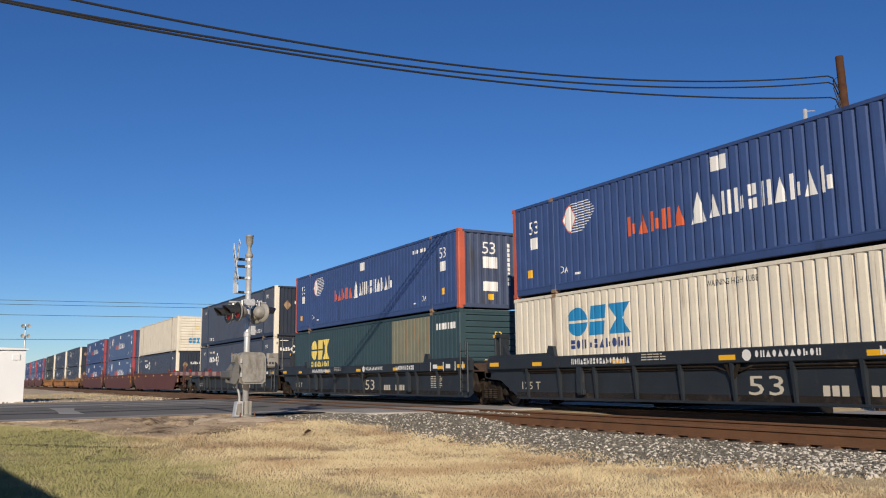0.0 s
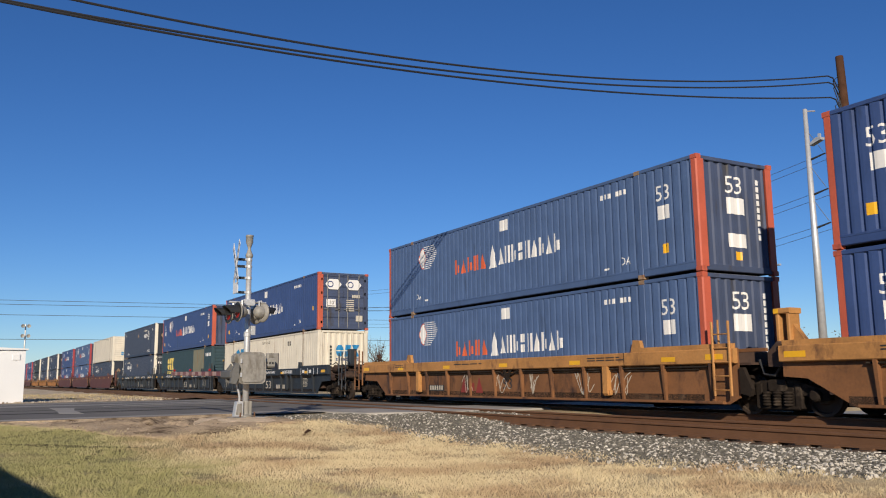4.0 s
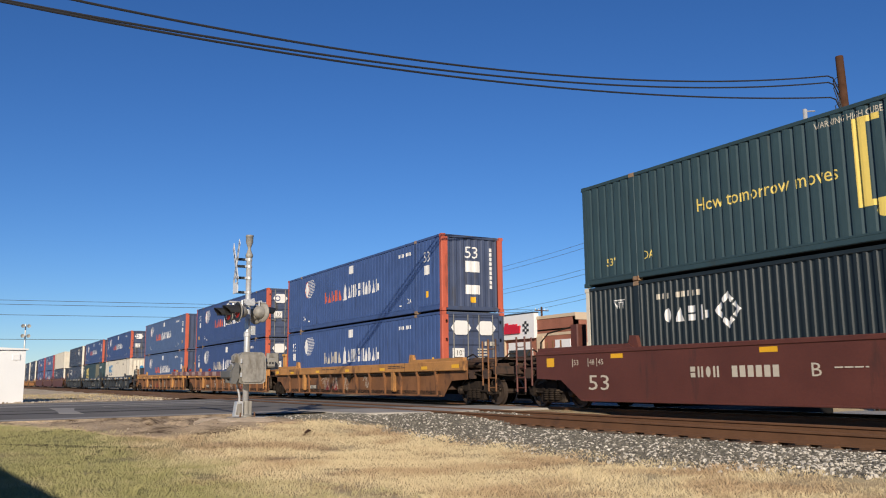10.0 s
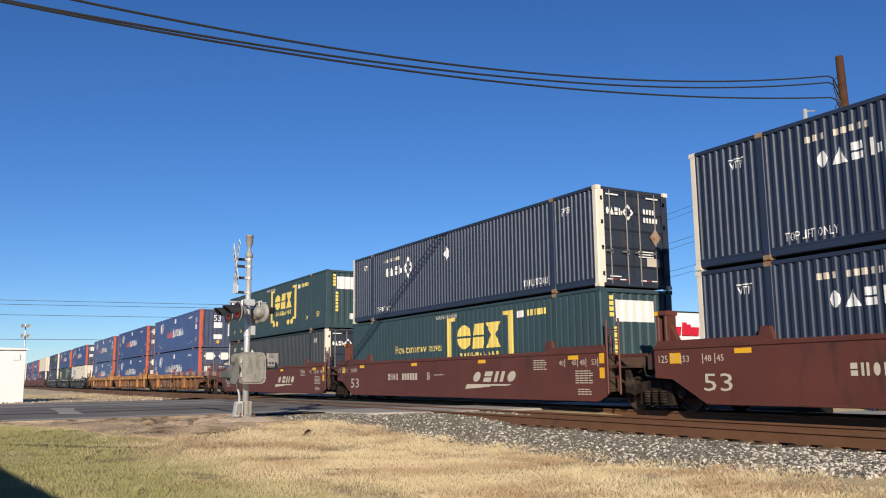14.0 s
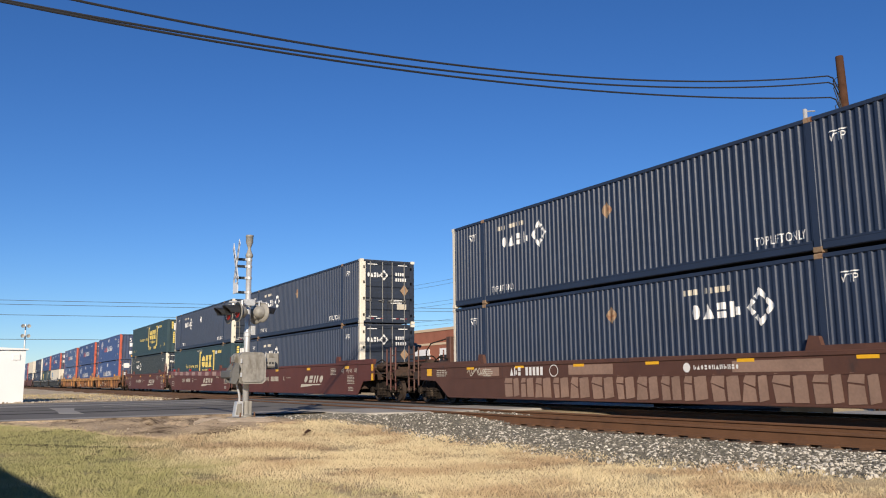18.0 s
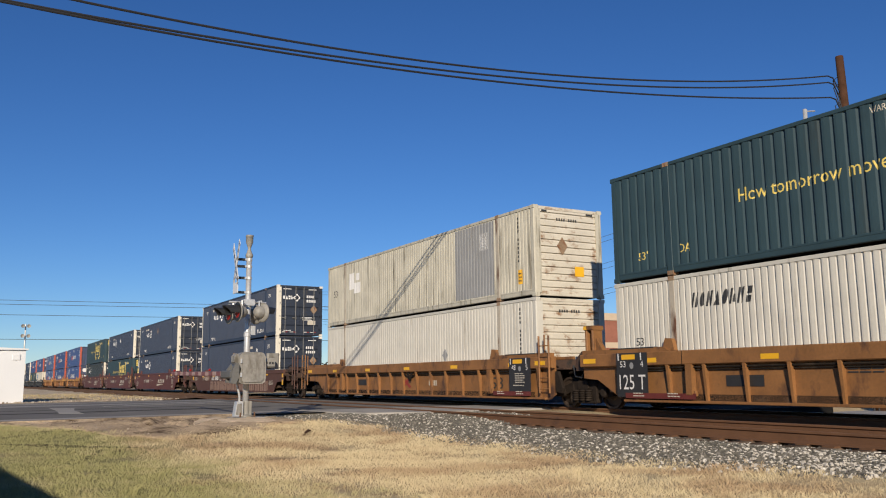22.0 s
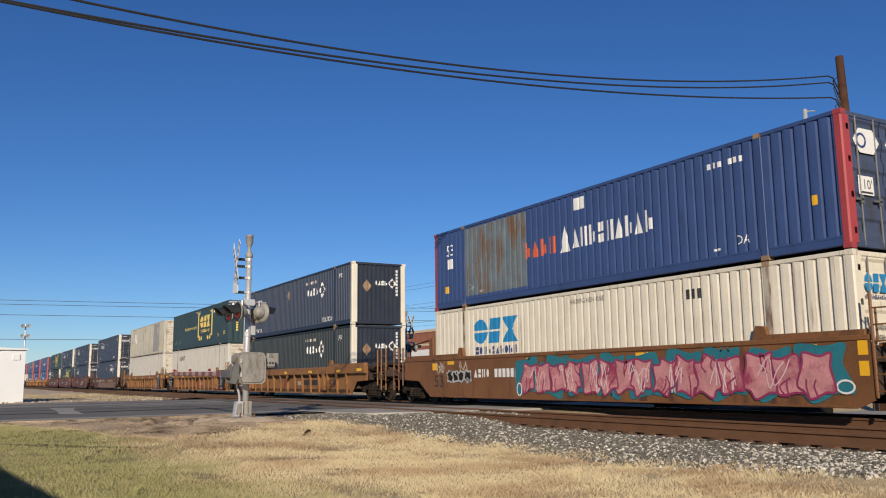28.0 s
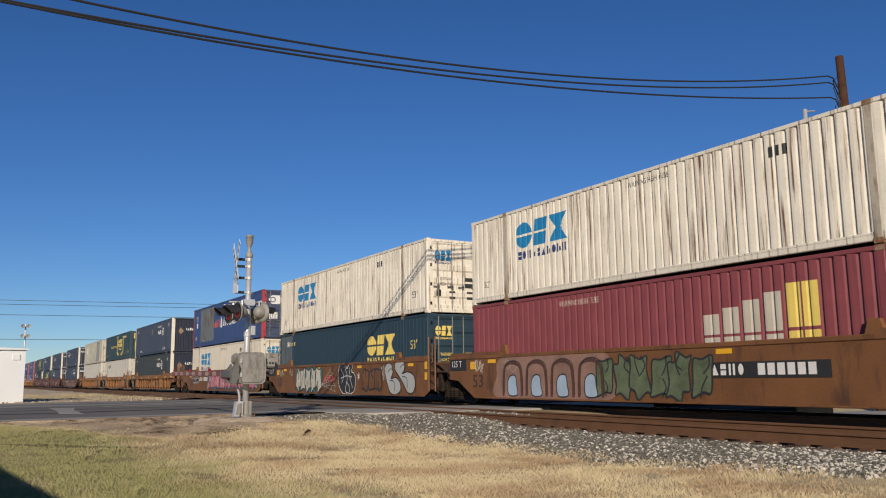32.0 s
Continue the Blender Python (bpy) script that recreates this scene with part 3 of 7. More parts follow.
def csx(u, z, paint, end, kind="plain", fold=0.28, at=2.55, label=""):
    """Cream or green containers: kind says what is painted on the side."""
    light = paint in (cream_csx, old_cream)
    c = container("shipping_container", u, z, paint, label, fold, None, end, 0.22, rusty_white if light else None)
    side, e = on_side(c, fold), on_end(c, end, fold)
    ink, ink2 = (blue_mark, navy_mark) if light else (yellow_mark, yellow_mark)
    text = black_mark if light else yellow_mark
    if kind == "plain":
        side("trade_name", block_logo(at, 1.5, 2.5, 0.78), ink, "large trade emblem")
        side("trade_name", blocks(10, at + 0.1, 1.16, 0.24, 2.4, 0.26, seed=5), ink2)
        side("lettering", lettered("WARNING HIGH CUBE", 7.6, 2.38, 0.14, 1.4), text)
        side("lettering", lettered("53'", 14.95, 0.62, 0.26, 0.38), text)
        side("lettering", lettered("53'", 0.75, 0.5, 0.2, 0.3), text)
        side("serial_mark", [rect(11.9 + 0.17 * k, 12.0 + 0.17 * k, 2.15, 2.38) for k in range(3)], black_mark if light else white_mark)
    elif kind == "slogan":
        side("trade_name", block_logo(8.75, 1.36, 2.65, 0.8), ink, "large trade emblem")
        side("trade_name", blocks(10, 8.9, 1.02, 0.22, 2.45, 0.26, seed=5), ink2)
        for x, s in ((8.2, 1), (11.9, -1)):
            side("bracket", [rect(x - 0.14, x + 0.14, 0.72, 2.45), rect(min(x, x + s * 0.42), max(x, x + s * 0.42), 2.33, 2.45), rect(min(x, x + s * 0.42), max(x, x + s * 0.42), 0.72, 0.84)], ink)
        side("dot", [disc(x, 0.62, 0.2, 0.14) for x in (8.6, 9.1, 10.9, 11.45)], ink)
        side("lettering", lettered("How tomorrow moves", 4.1, 1.36, 0.3, 3.6), text)
        side("lettering", lettered("WARNING HIGH CUBE", 7.25, 2.45, 0.13, 1.45), cream_mark)
        side("serial_mark", [rect(12.28, 12.66, 2.2, 2.4)], white_mark)
        side("serial_mark", [rect(12.82 + 0.165 * k, 12.94 + 0.165 * k, 2.22, 2.4) for k in range(6)], text)
        side("lettering", lettered("DA", 13.45, 0.55, 0.22, 0.34), text)
        side("lettering", lettered("53'", 14.9, 0.62, 0.24, 0.44), yellow_mark)
        side("lettering", lettered("53'", 0.9, 0.48, 0.2, 0.32), text)
        side("lettering", lettered("DA", 2.3, 0.5, 0.2, 0.32), text)
    elif kind == "late":
        side("trade_name", block_logo(10.93, 1.36, 2.55, 0.8), ink, "large trade emblem")
        side("trade_name", blocks(10, 10.95, 1.04, 0.24, 2.5, 0.26, seed=5), ink2)
        side("lettering", lettered("53'", 14.8, 1.5, 0.34, 0.5), text)
        side("paint_patch", [rect(0.18, 1.88, 0.24, 2.62)], surface("blue grey repaint", (0.085, 0.105, 0.115), 0.7, vary=0.2, dirt=(0.05, 0.055, 0.06), amount=0.4, streak=6), "blue-grey repainted panel")
        side("serial_mark", [rect(1.1, 1.45, 2.1, 2.34)], white_mark)
        side("serial_mark", [rect(1.55 + 0.14 * k, 1.64 + 0.14 * k, 2.12, 2.3) for k in range(6)], text)
    if end == "door":
        e("trade_name", block_logo(0.34, 1.95, 0.7, 0.36), ink, "trade emblem")
        e("trade_name", blocks(10, 0.34, 1.82, 0.08, 0.7, 0.2, seed=5), ink2)
        e("lettering", lettered("WARNING", 0.55, 1.22, 0.12, 0.5) + lettered("HIGH CUBE", 0.55, 1.02, 0.12, 0.55), text)
        e("serial_mark", [rect(1.62, 1.95, 1.2, 1.34), rect(1.62, 2.0, 0.98, 1.12)], text)
        e("hasp", [rect(0.95, 1.2, 0.55 + 0.2 * k, 0.62 + 0.2 * k) for k in range(2)] + [rect(1.7, 1.95, 0.55 + 0.2 * k, 0.62 + 0.2 * k) for k in range(2)], black_mark)
        e("notice", [rect(0.4, 0.6, 0.62, 0.86)], black_mark)
    elif end == "front":
        if kind == "slogan":
            e("faded_panel", [rect(0.55, 1.95, 1.86, 2.44)], yellow_mark if u > 100 else white_mark, "faded painted panel")
            e("serial_mark", [rect(0.36, 0.5, 2.44 - 0.15 * k, 2.55 - 0.15 * k) for k in range(4)] + [rect(0.5, 0.62, 1.6 - 0.16 * k, 1.72 - 0.16 * k) for k in range(6)], yellow_mark)
            e("notice", [rect(1.2, 1.75, 0.45, 0.72)], white_mark)
        else:
            e("trade_name", block_logo(0.95, 1.5, 1.2, 0.56), ink, "trade emblem")
            e("trade_name", blocks(10, 0.95, 1.3, 0.13, 1.2, 0.2, seed=5), ink2)
            e("serial_mark", [rect(0.62, 0.74, 1.9 - 0.16 * k, 2.02 - 0.16 * k) for k in range(8)], black_mark)
    elif end == "ribbed":
        e("trade_name", block_logo(0.9, 0.62, 0.9, 0.42), ink, "trade emblem")
        e("number", lettered("53", 1.4, 1.75, 0.24, 0.3), yellow_mark)
    return c


def railbox(u, z, top, label):
    """An off-white container with ribbed ends."""
    c = container("shipping_container", u, z, white_dirty if top == "patch" else white_rail, label, 0.18, None, "ribbed", 0.22, rusty_white)
    side, e = on_side(c, 0.18), on_end(c, "ribbed")
    if top == "patch":
        side("paint_patch", [rect(11.5, 13.95, 0.24, 2.62)], patch_grey, "grey repainted panel")
        side("faded_panel", [rect(2.45, 2.95, 1.5, 2.2), rect(2.95, 3.6, 1.3, 1.75), rect(3.15, 3.5, 1.85, 2.15)], white_mark, "faded white trade marks")
        side("faded_panel", [rect(13.1, 13.6, 1.75, 2.3)], white_mark)
        side("notice", [rect(15.25, 15.5, 0.42, 0.86)], reflector)
        side("small_mark", [rect(15.29, 15.45, 0.5 + 0.11 * k, 0.55 + 0.11 * k) for k in range(3)], black_mark)
        side("lettering", lettered("53", 0.7, 1.3, 0.3, 0.4), black_mark)
    elif top == "name":
        side("trade_name", blocks(8, 2.55, 1.95, 0.34, 1.75, 0.25, seed=9, lean=0.08), black_mark, "black slanted trade name")
        side("lettering", lettered("53'", 0.7, 1.15, 0.2, 0.32), black_mark)
    elif top == "low":
        side("lettering", lettered("53'", 0.7, 0.95, 0.22, 0.32), black_mark)
        side("serial_mark", [rect(0.72 + 0.12 * k, 0.8 + 0.12 * k, 0.66, 0.84) for k in range(3)], black_mark)
        side("placard", [[(10.55, 1.2), (10.75, 0.98), (10.95, 1.2), (10.75, 1.42)]], patch_grey, "grey diamond placard holder")
    side("serial_mark", [rect(15.26, 15.34, 2.4 - 0.13 * k, 2.48 - 0.13 * k) for k in range(11) if k != 4], black_mark)
    e("serial_mark", [rect(0.85 + 0.09 * k, 0.9 + 0.09 * k, 2.32, 2.4) for k in range(9) if k != 4], black_mark)
    if top == "patch":
        e("placard", [[(0.85, 1.55), (1.05, 1.27), (1.25, 1.55), (1.05, 1.83)]], casting)
        e("notice", [rect(1.5, 1.85, 0.65, 0.95)], reflector)
        e("notice", [rect(0.3, 0.5, 2.56, 2.62), rect(2.0, 2.25, 2.56, 2.62)], black_mark)
    return c


# ---- wagons ----
END_L = -2.95          # truck centre beyond the container at a coupler end
MOVING, ROLLING = [], []


def coil(x, y, z0, z1, r):
    s = Shape()
    n = 5
    for k in range(n):
        za = z0 + (z1 - z0) * k / n
        h = (z1 - z0) / n
        s.lathe([(r * 0.55, za), (r, za + 0.25 * h), (r, za + 0.7 * h), (r * 0.55, za + h)], (x, y, 0), "z", 8)
    return s


def truck(wagon, x):
    """A three-piece freight truck at x on a wagon, with its two wheelsets."""
    def frame_shape():
        s = Shape()
        prof = [(-1.16, 0.34), (-1.18, 0.54), (-0.80, 0.60), (-0.42, 0.72), (0.42, 0.72), (0.80, 0.60), (1.18, 0.54), (1.16, 0.34), (0.92, 0.30), (0.62, 0.42), (0.5, 0.42), (0.5, 0.22), (0.42, 0.14), (-0.42, 0.14), (-0.5, 0.22), (-0.5, 0.42), (-0.62, 0.42), (-0.92, 0.30)]
        for y in (-1.08,):
            s.prism(prof, y, y + 0.14)
            s.box(-0.56, -0.4, y - 0.03, y + 0.16, 0.16, 0.66, 0.02).box(0.4, 0.56, y - 0.03, y + 0.16, 0.16, 0.66, 0.02)
            s.box(-0.5, 0.5, y - 0.05, y + 0.18, 0.13, 0.2, 0.02)
        return s
    fr = part("truck", cached("bolster", lambda: Shape().box(-0.22, 0.22, -1.12, 1.12, 0.5, 0.74, 0.04), truck_steel), truck_steel, wagon, "dusty cast-steel truck", m=pose(x, 0, 0))
    for q in (0, 180):
        part("side_frame", cached("side_frame", frame_shape, truck_steel), truck_steel, fr, m=pose(0, 0, 0, 0, 0, q))
    for y in (-1.06, 1.06):
        for k in (-0.26, 0, 0.26):
            part("spring", cached("spring", lambda: coil(0, 0, 0.2, 0.5, 0.1), truck_steel, True), truck_steel, fr, m=pose(k, y - 0.07 if y < 0 else y + 0.07, 0))
    prof = [(0.001, 0.0), (0.17, 0.0), (0.2, 0.03), (0.34, 0.045), (0.36, 0.0), (0.42, 0.0), (0.423, 0.10), (0.45, 0.115), (0.45, 0.135), (0.36, 0.14), (0.33, 0.09), (0.12, 0.1), (0.09, 0.16), (0.001, 0.16)]

    def wheels():
        s = Shape().lathe(prof, (0, -0.86, 0), "y", 28)
        s.lathe([(r, -h) for r, h in prof], (0, 0.86, 0), "y", 28)
        return s.tube([(0, -0.86, 0), (0, 0.86, 0)], 0.075, 8)
    for k in (-0.89, 0.89):
        w = part("wheelset", cached("wheelset", wheels, wheel_steel, False), wheel_steel, fr, m=pose(k, 0, 0.42))
        ROLLING.append((w, k))
        for y in (-1.11, 1.11):
            part("bearing_cap", cached("bearing_cap", lambda: Shape().lathe([(0.001, -0.09), (0.08, -0.09), (0.12, -0.06), (0.13, 0.09), (0.001, 0.09)], (0, 0, 0), "y", 12), truck_steel), truck_steel, fr, m=pose(k, y, 0.42))
    return fr


def ladder(wagon, x, y, z0, z1, material, w=0.42):
    s = Shape()
    for a in (-w / 2, w / 2):
        s.tube([(x + a, y, z0), (x + a, y, z1)], 0.03, 6)
    k = z0 + 0.12
    while k < z1 - 0.05:
        s.tube([(x - w / 2, y, k), (x + w / 2, y, k)], 0.016, 5)
        k += 0.3
    return part("ladder", s, material, wagon)


def wagon(u, paint, chord, kind, left, right, label, pitch=1.35, refl=3, dark_end=None, tr=1.8, low=0.0):
    """One well unit of a stack car. left and right: 'art' where it shares a truck with the next unit, 'end' where it has a coupler."""
    c = empty("well_car", u, MID, RAIL, label, "freight car", "well cars of the train")
    L0 = -1.3 if left == "art" else -2.1
    L1 = LONG + (0.3 if kind == "smooth" else 0.9) if right == "art" else LONG + 1.7
    top = 1.42 if kind == "ribbed" else 1.55 - low
    lo = [(L0, 0.80), (-0.75 if left == "art" else -1.0, 0.76), (0.25 if left == "art" else -0.15, 0.22)]
    hi = [(L1 - 0.3, 0.22), (L1, 0.36)] if right == "art" else [(LONG + 0.1, 0.22), (LONG + 0.65, 0.76), (L1, 0.80)]
    for s in (-1, 1):
        yo = 1.34 if kind == "ribbed" else 1.44
        a, b = sorted((s * yo, s * (yo - 0.02)))
        body = Shape().prism(lo + hi + [(L1, top), (L0, top)], a, b)
        part("side_plate", body, paint, c)
        e = Shape()
        if kind == "ribbed":
            a, b = sorted((s * 1.31, s * 1.475))
            e.box(L0 + 0.02, L1 - 0.02, a, b, 1.09, 1.415, 0.02)
            part("top_chord", e, chord, c)
            a, b = sorted((s * 1.3, s * 1.45))
            part("bottom_flange", Shape().box(lo[2][0] + 0.1, hi[0][0] - 0.1, a, b, 0.22, 0.28, 0.01), paint, c)
            x = lo[2][0] + 0.5
            n = int((hi[0][0] - 0.4 - x) / pitch)
            step = (hi[0][0] - 0.4 - x) / n
            rib = cached("side_post %d" % s, lambda: Shape().add(
                [(-0.03, s * 1.33, 0.25), (0.03, s * 1.33, 0.25), (0.04, s * 1.33, 1.1), (-0.04, s * 1.33, 1.1), (-0.03, s * 1.40, 0.25), (0.03, s * 1.40, 0.25), (0.04, s * 1.47, 1.1), (-0.04, s * 1.47, 1.1)],
                [(0, 1, 2, 3), (4, 5, 6, 7), (0, 1, 5, 4), (1, 2, 6, 5), (2, 3, 7, 6), (3, 0, 4, 7)]), paint)
            for k in range(n + 1):
                part("side_post", rib, chord if k % 2 == 0 else paint, c, m=pose(x + k * step, 0, 0))
            if s < 0:
                for q in (x + 1.62 * step, x + (n - 2.38) * step):
                    part("lift_post", Shape().prism([(-1.45, 0.36), (-1.5, 0.42), (-1.5, 1.1), (-1.36, 1.1), (-1.36, 0.36)], q - 0.09, q + 0.09, "x").box(q + 0.09, q + 0.16, -1.46, -1.38, 0.38, 0.5, 0.01), chord, c, "boxed lifting post")
                mid = x + n * step / 2
                part("brake_pipe", Shape().tube([(lo[2][0] + 0.3, -1.4, 1.03), (mid - 0.5, -1.4, 1.03), (mid - 0.2, -1.4, 0.93), (mid + 0.2, -1.4, 0.93), (mid + 0.5, -1.4, 1.03), (hi[0][0] - 0.3, -1.4, 1.03)], 0.024, 6).tube([(lo[2][0] + 0.6, -1.37, 0.97), (hi[0][0] - 0.8, -1.37, 0.97)], 0.016, 5), truck_steel, c, "dark brake pipes under the chord")
                part("pipe_hanger", Shape().prism([(mid - 0.22, 1.08), (mid - 0.12, 1.08), (mid, 0.86), (mid + 0.12, 1.08), (mid + 0.22, 1.08), (mid + 0.06, 0.76), (mid - 0.06, 0.76)], -1.43, -1.4), truck_steel, c)
                part("chord_seam", Shape().box(2.35, 2.37, -1.479, -1.47, 1.1, 1.41).box(13.6, 13.62, -1.479, -1.47, 1.1, 1.41), truck_steel, c)
        else:
            a, b = sorted((s * 1.36, s * 1.465))
            part("top_chord", Shape().box(L0 + 0.02, L1 - 0.02, a, b, top - 0.11, top + 0.005, 0.02), paint, c)
            part("bottom_flange", Shape().box(lo[2][0] + 0.1, hi[0][0] - 0.1, a, b, 0.205, 0.25, 0.01), paint, c)
        # raised guards over both ends
        for g0, g1 in ((L0 + 0.1, 2.0), (13.9, L1 - 0.1)):
            a, b = sorted((s * 1.30, s * 1.455))
            z1 = top + 0.10
            part("container_guide", Shape().prism([(g0, top - 0.02), (g1, top - 0.02), (g1 - 0.25 if g0 < 5 else g1, z1), (g0 if g0 < 5 else g0 + 0.25, z1)], a, b), chord, c)
            x = g1 - 0.1 if g0 < 5 else g0 + 0.1
            part("guide_horn", Shape().prism([(x - 0.2, top), (x + 0.2, top), (x + 0.12, top + 0.28), (x - 0.1, top + 0.3)], *sorted((s * 1.31, s * 1.42))), chord, c)
    part("well_floor", Shape().box(0.2, LONG - 0.2, -1.3, 1.3, 0.34, 0.40).box(0.1, LONG - 0.1, -1.34, -1.2, 0.24, 0.425).box(0.1, LONG - 0.1, 1.2, 1.34, 0.24, 0.425), truck_steel, c)
    for d, kind_end, x0 in ((-1, left, 0.0), (1, right, LONG)):
        reach = 1.6 if kind_end == "art" else 3.55
        f = lambda q: x0 + d * q
        seg = lambda p, q: sorted((f(p), f(q)))
        s = Shape().box(*seg(0.15, reach), -0.36, 0.36, 0.74, 1.05, 0.03)
        s.box(*seg(0.12, 0.3), -1.33, 1.33, 0.45, 1.36, 0.02)
        worn = end_grime
        part("end_sill", s, worn, c)
        part("end_deck", Shape().box(*seg(0.12, 1.2 if kind_end == "art" else 2.35), -1.3, 1.3, 1.05, 1.1), worn, c)
        if kind_end == "end":
            part("platform", Shape().box(*seg(2.35, 3.35), -1.25, 1.25, 1.08, 1.13).box(*seg(3.2, 3.35), -1.3, 1.3, 0.95, 1.2, 0.02), worn, c)
            part("coupler", Shape().box(*seg(3.4, 3.74), -0.12, 0.12, 0.72, 0.98, 0.04).box(*seg(3.55, 3.78), -0.2, 0.2, 0.68, 1.02, 0.06), truck_steel, c, "rusty knuckle coupler")
            for y in (-1.28, 1.28):
                ladder(c, f(3.1), y, 0.42, 2.05, paint)
                part("stanchion", Shape().tube([(f(2.55), y, 0.6), (f(2.55), y, 2.0)], 0.03, 6), paint, c)
                part("sill_step", Shape().tube([(f(3.3), y, 1.0), (f(3.3), y, 0.35), (f(2.9), y, 0.35), (f(2.9), y, 1.0)], 0.022, 6), truck_steel, c)
            part("brake_stand", Shape().box(*seg(2.0, 2.4), 0.5, 0.95, 1.1, 1.5, 0.03), dark_end or paint, c)
            part("brake_wheel", Shape().lathe([(0.24, -0.02), (0.28, 0), (0.24, 0.02), (0.22, 0.0), (0.24, -0.02)], (f(2.5), 0.72, 1.5), "x", 16).tube([(f(2.4), 0.72, 1.5), (f(2.52), 0.72, 1.5)], 0.04, 6), truck_steel, c)
            for q, z in ((2.45, 1.42), (2.95, 1.3), (1.9, 1.5)):
                part("cross_beam", Shape().box(*seg(q, q + 0.09), -1.25, 1.25, z - 0.1, z, 0.01), worn, c)
            part("side_rail", Shape().box(*seg(1.6, 3.3), -1.28, -1.2, 1.34, 1.42, 0.01), worn, c)
            part("grating", Shape().box(*seg(2.5, 3.3), -0.9, 0.9, 1.46, 1.49), truck_steel, c)
            part("brake_lever", Shape().prism([(f(1.2), 0.95), (f(1.55), 1.02), (f(1.5), 1.12), (f(1.15), 1.05)], -1.22, -1.12), truck_steel, c)
            part("uncoupling_rod", Shape().tube([(f(3.5), -0.2, 0.95), (f(3.45), -0.9, 0.9), (f(3.4), -1.3, 0.95), (f(3.38), -1.32, 0.7)], 0.018, 6), truck_steel, c)
            part("air_hose", Shape().tube([(f(3.3), -0.4, 0.8), (f(3.55), -0.42, 0.6), (f(3.72), -0.4, 0.45)], 0.03, 6), black_mark, c)
            part("air_tank", Shape().lathe([(0.001, -0.5), (0.14, -0.5), (0.19, -0.44), (0.19, 0.44), (0.14, 0.5), (0.001, 0.5)], (f(1.35), -0.75, 1.3), "x", 14), worn, c, "dirty round air tank", True)
            part("brake_cylinder", Shape().lathe([(0.001, -0.2), (0.15, -0.2), (0.15, 0.15), (0.06, 0.2), (0.04, 0.55), (0.001, 0.55)], (f(2.75), -0.55, 1.28), "x", 12), truck_steel, c)
            part("valve", Shape().box(*seg(2.15, 2.4), -1.1, -0.85, 1.12, 1.38, 0.03).tube([(f(2.28), -0.98, 1.38), (f(2.28), -0.98, 1.52)], 0.05, 8), truck_steel, c, "brake control valve")
            for k, (q0, q1, y0, z0, z1) in enumerate(((0.4, 3.2, -1.12, 1.16, 1.2), (1.0, 3.0, -0.95, 1.52, 1.22), (1.7, 3.3, -1.22, 0.88, 0.8), (2.0, 2.9, -0.3, 1.3, 1.6))):
                part("air_pipe", Shape().tube([(f(q0), y0, z0), (f(q0 + 0.25 * (q1 - q0)), y0 - 0.04, z0 + 0.1), (f(q0 + 0.7 * (q1 - q0)), y0, z1 + 0.02), (f(q1), y0 + 0.06, z1)], 0.022, 6), truck_steel, c)
            for q in (1.75, 2.62):
                part("side_bracket", Shape().prism([(f(q), 0.82), (f(q + 0.24), 0.82), (f(q + 0.3), 1.08), (f(q - 0.08), 1.08)], -1.3, -1.18), worn, c)
            part("brake_beam", Shape().tube([(f(tr - 1.3), -0.98, 0.5), (f(tr - 0.6), -1.14, 0.44), (f(tr + 0.7), -1.14, 0.42), (f(tr + 1.35), -0.98, 0.55)], 0.03, 6), truck_steel, c)
            truck(c, f(tr))
            if d < 0 and kind == "smooth":
                part("handrail", Shape().tube([(f(2.5), -1.0, 1.2), (f(2.45), -1.0, 1.85), (f(2.1), -1.0, 2.1), (f(1.2), -0.8, 2.25)], 0.025, 6), truck_steel, c)
                part("end_post", Shape().box(-1.2, -0.88, -0.9, -0.55, 1.05, 2.3, 0.03), chord, c, "tall upright end post")
            if d > 0 and paint == car_green:
                part("end_post", Shape().box(f(2.1), f(2.4), -0.7, -0.35, 1.1, 2.2, 0.03), dark_end or chord, c, "upright end post")
        else:
            if d < 0:
                truck(c, -1.65)
                tall = 1.5 if paint == car_ochre else 2.3 if kind == "smooth" else 2.1
                post = end_grime if paint == car_ochre else chord
                fr = part("end_frame", Shape().box(-1.76, -1.67, -0.9, -0.55, 1.0, tall, 0.02), post, c, "upright end frame")
                part("upright", Shape().box(-1.5, -1.41, -0.9, -0.55, 1.0, tall, 0.02), post, fr)
                part("cap", Shape().box(-1.78, -1.39, -0.92, -0.53, tall, tall + 0.12, 0.02), post, fr)
                part("cap_strip", Shape().box(-1.78, -1.66, -0.926, -0.915, tall + 0.01, tall + 0.11), reflector, fr)
                part("brace", Shape().prism([(-1.42, 1.05), (-0.85, 1.05), (-0.85, 1.15), (-1.42, tall - 0.2)], -0.8, -0.66), post, fr)
                part("side_bracket", Shape().prism([(-1.7, 1.0), (-1.25, 1.0), (-1.25, 1.4), (-1.45, 1.52), (-1.7, 1.3)], -1.28, -1.05), worn, c)
                part("brake_rod", Shape().tube([(-2.4, -0.95, 0.95), (-1.7, -1.0, 1.08), (-0.9, -1.0, 0.92)], 0.035, 6), truck_steel, c)
                part("brake_hose", Shape().tube([(-2.1, -1.05, 1.15), (-1.95, -1.1, 0.85), (-1.7, -1.1, 0.82), (-1.45, -1.1, 1.1)], 0.028, 6), black_mark, c)
            else:
                ladder(c, f(0.58), -1.44 if kind == "smooth" else -1.5, 0.4, 2.3 if kind == "smooth" else 2.0, chord, 0.46)
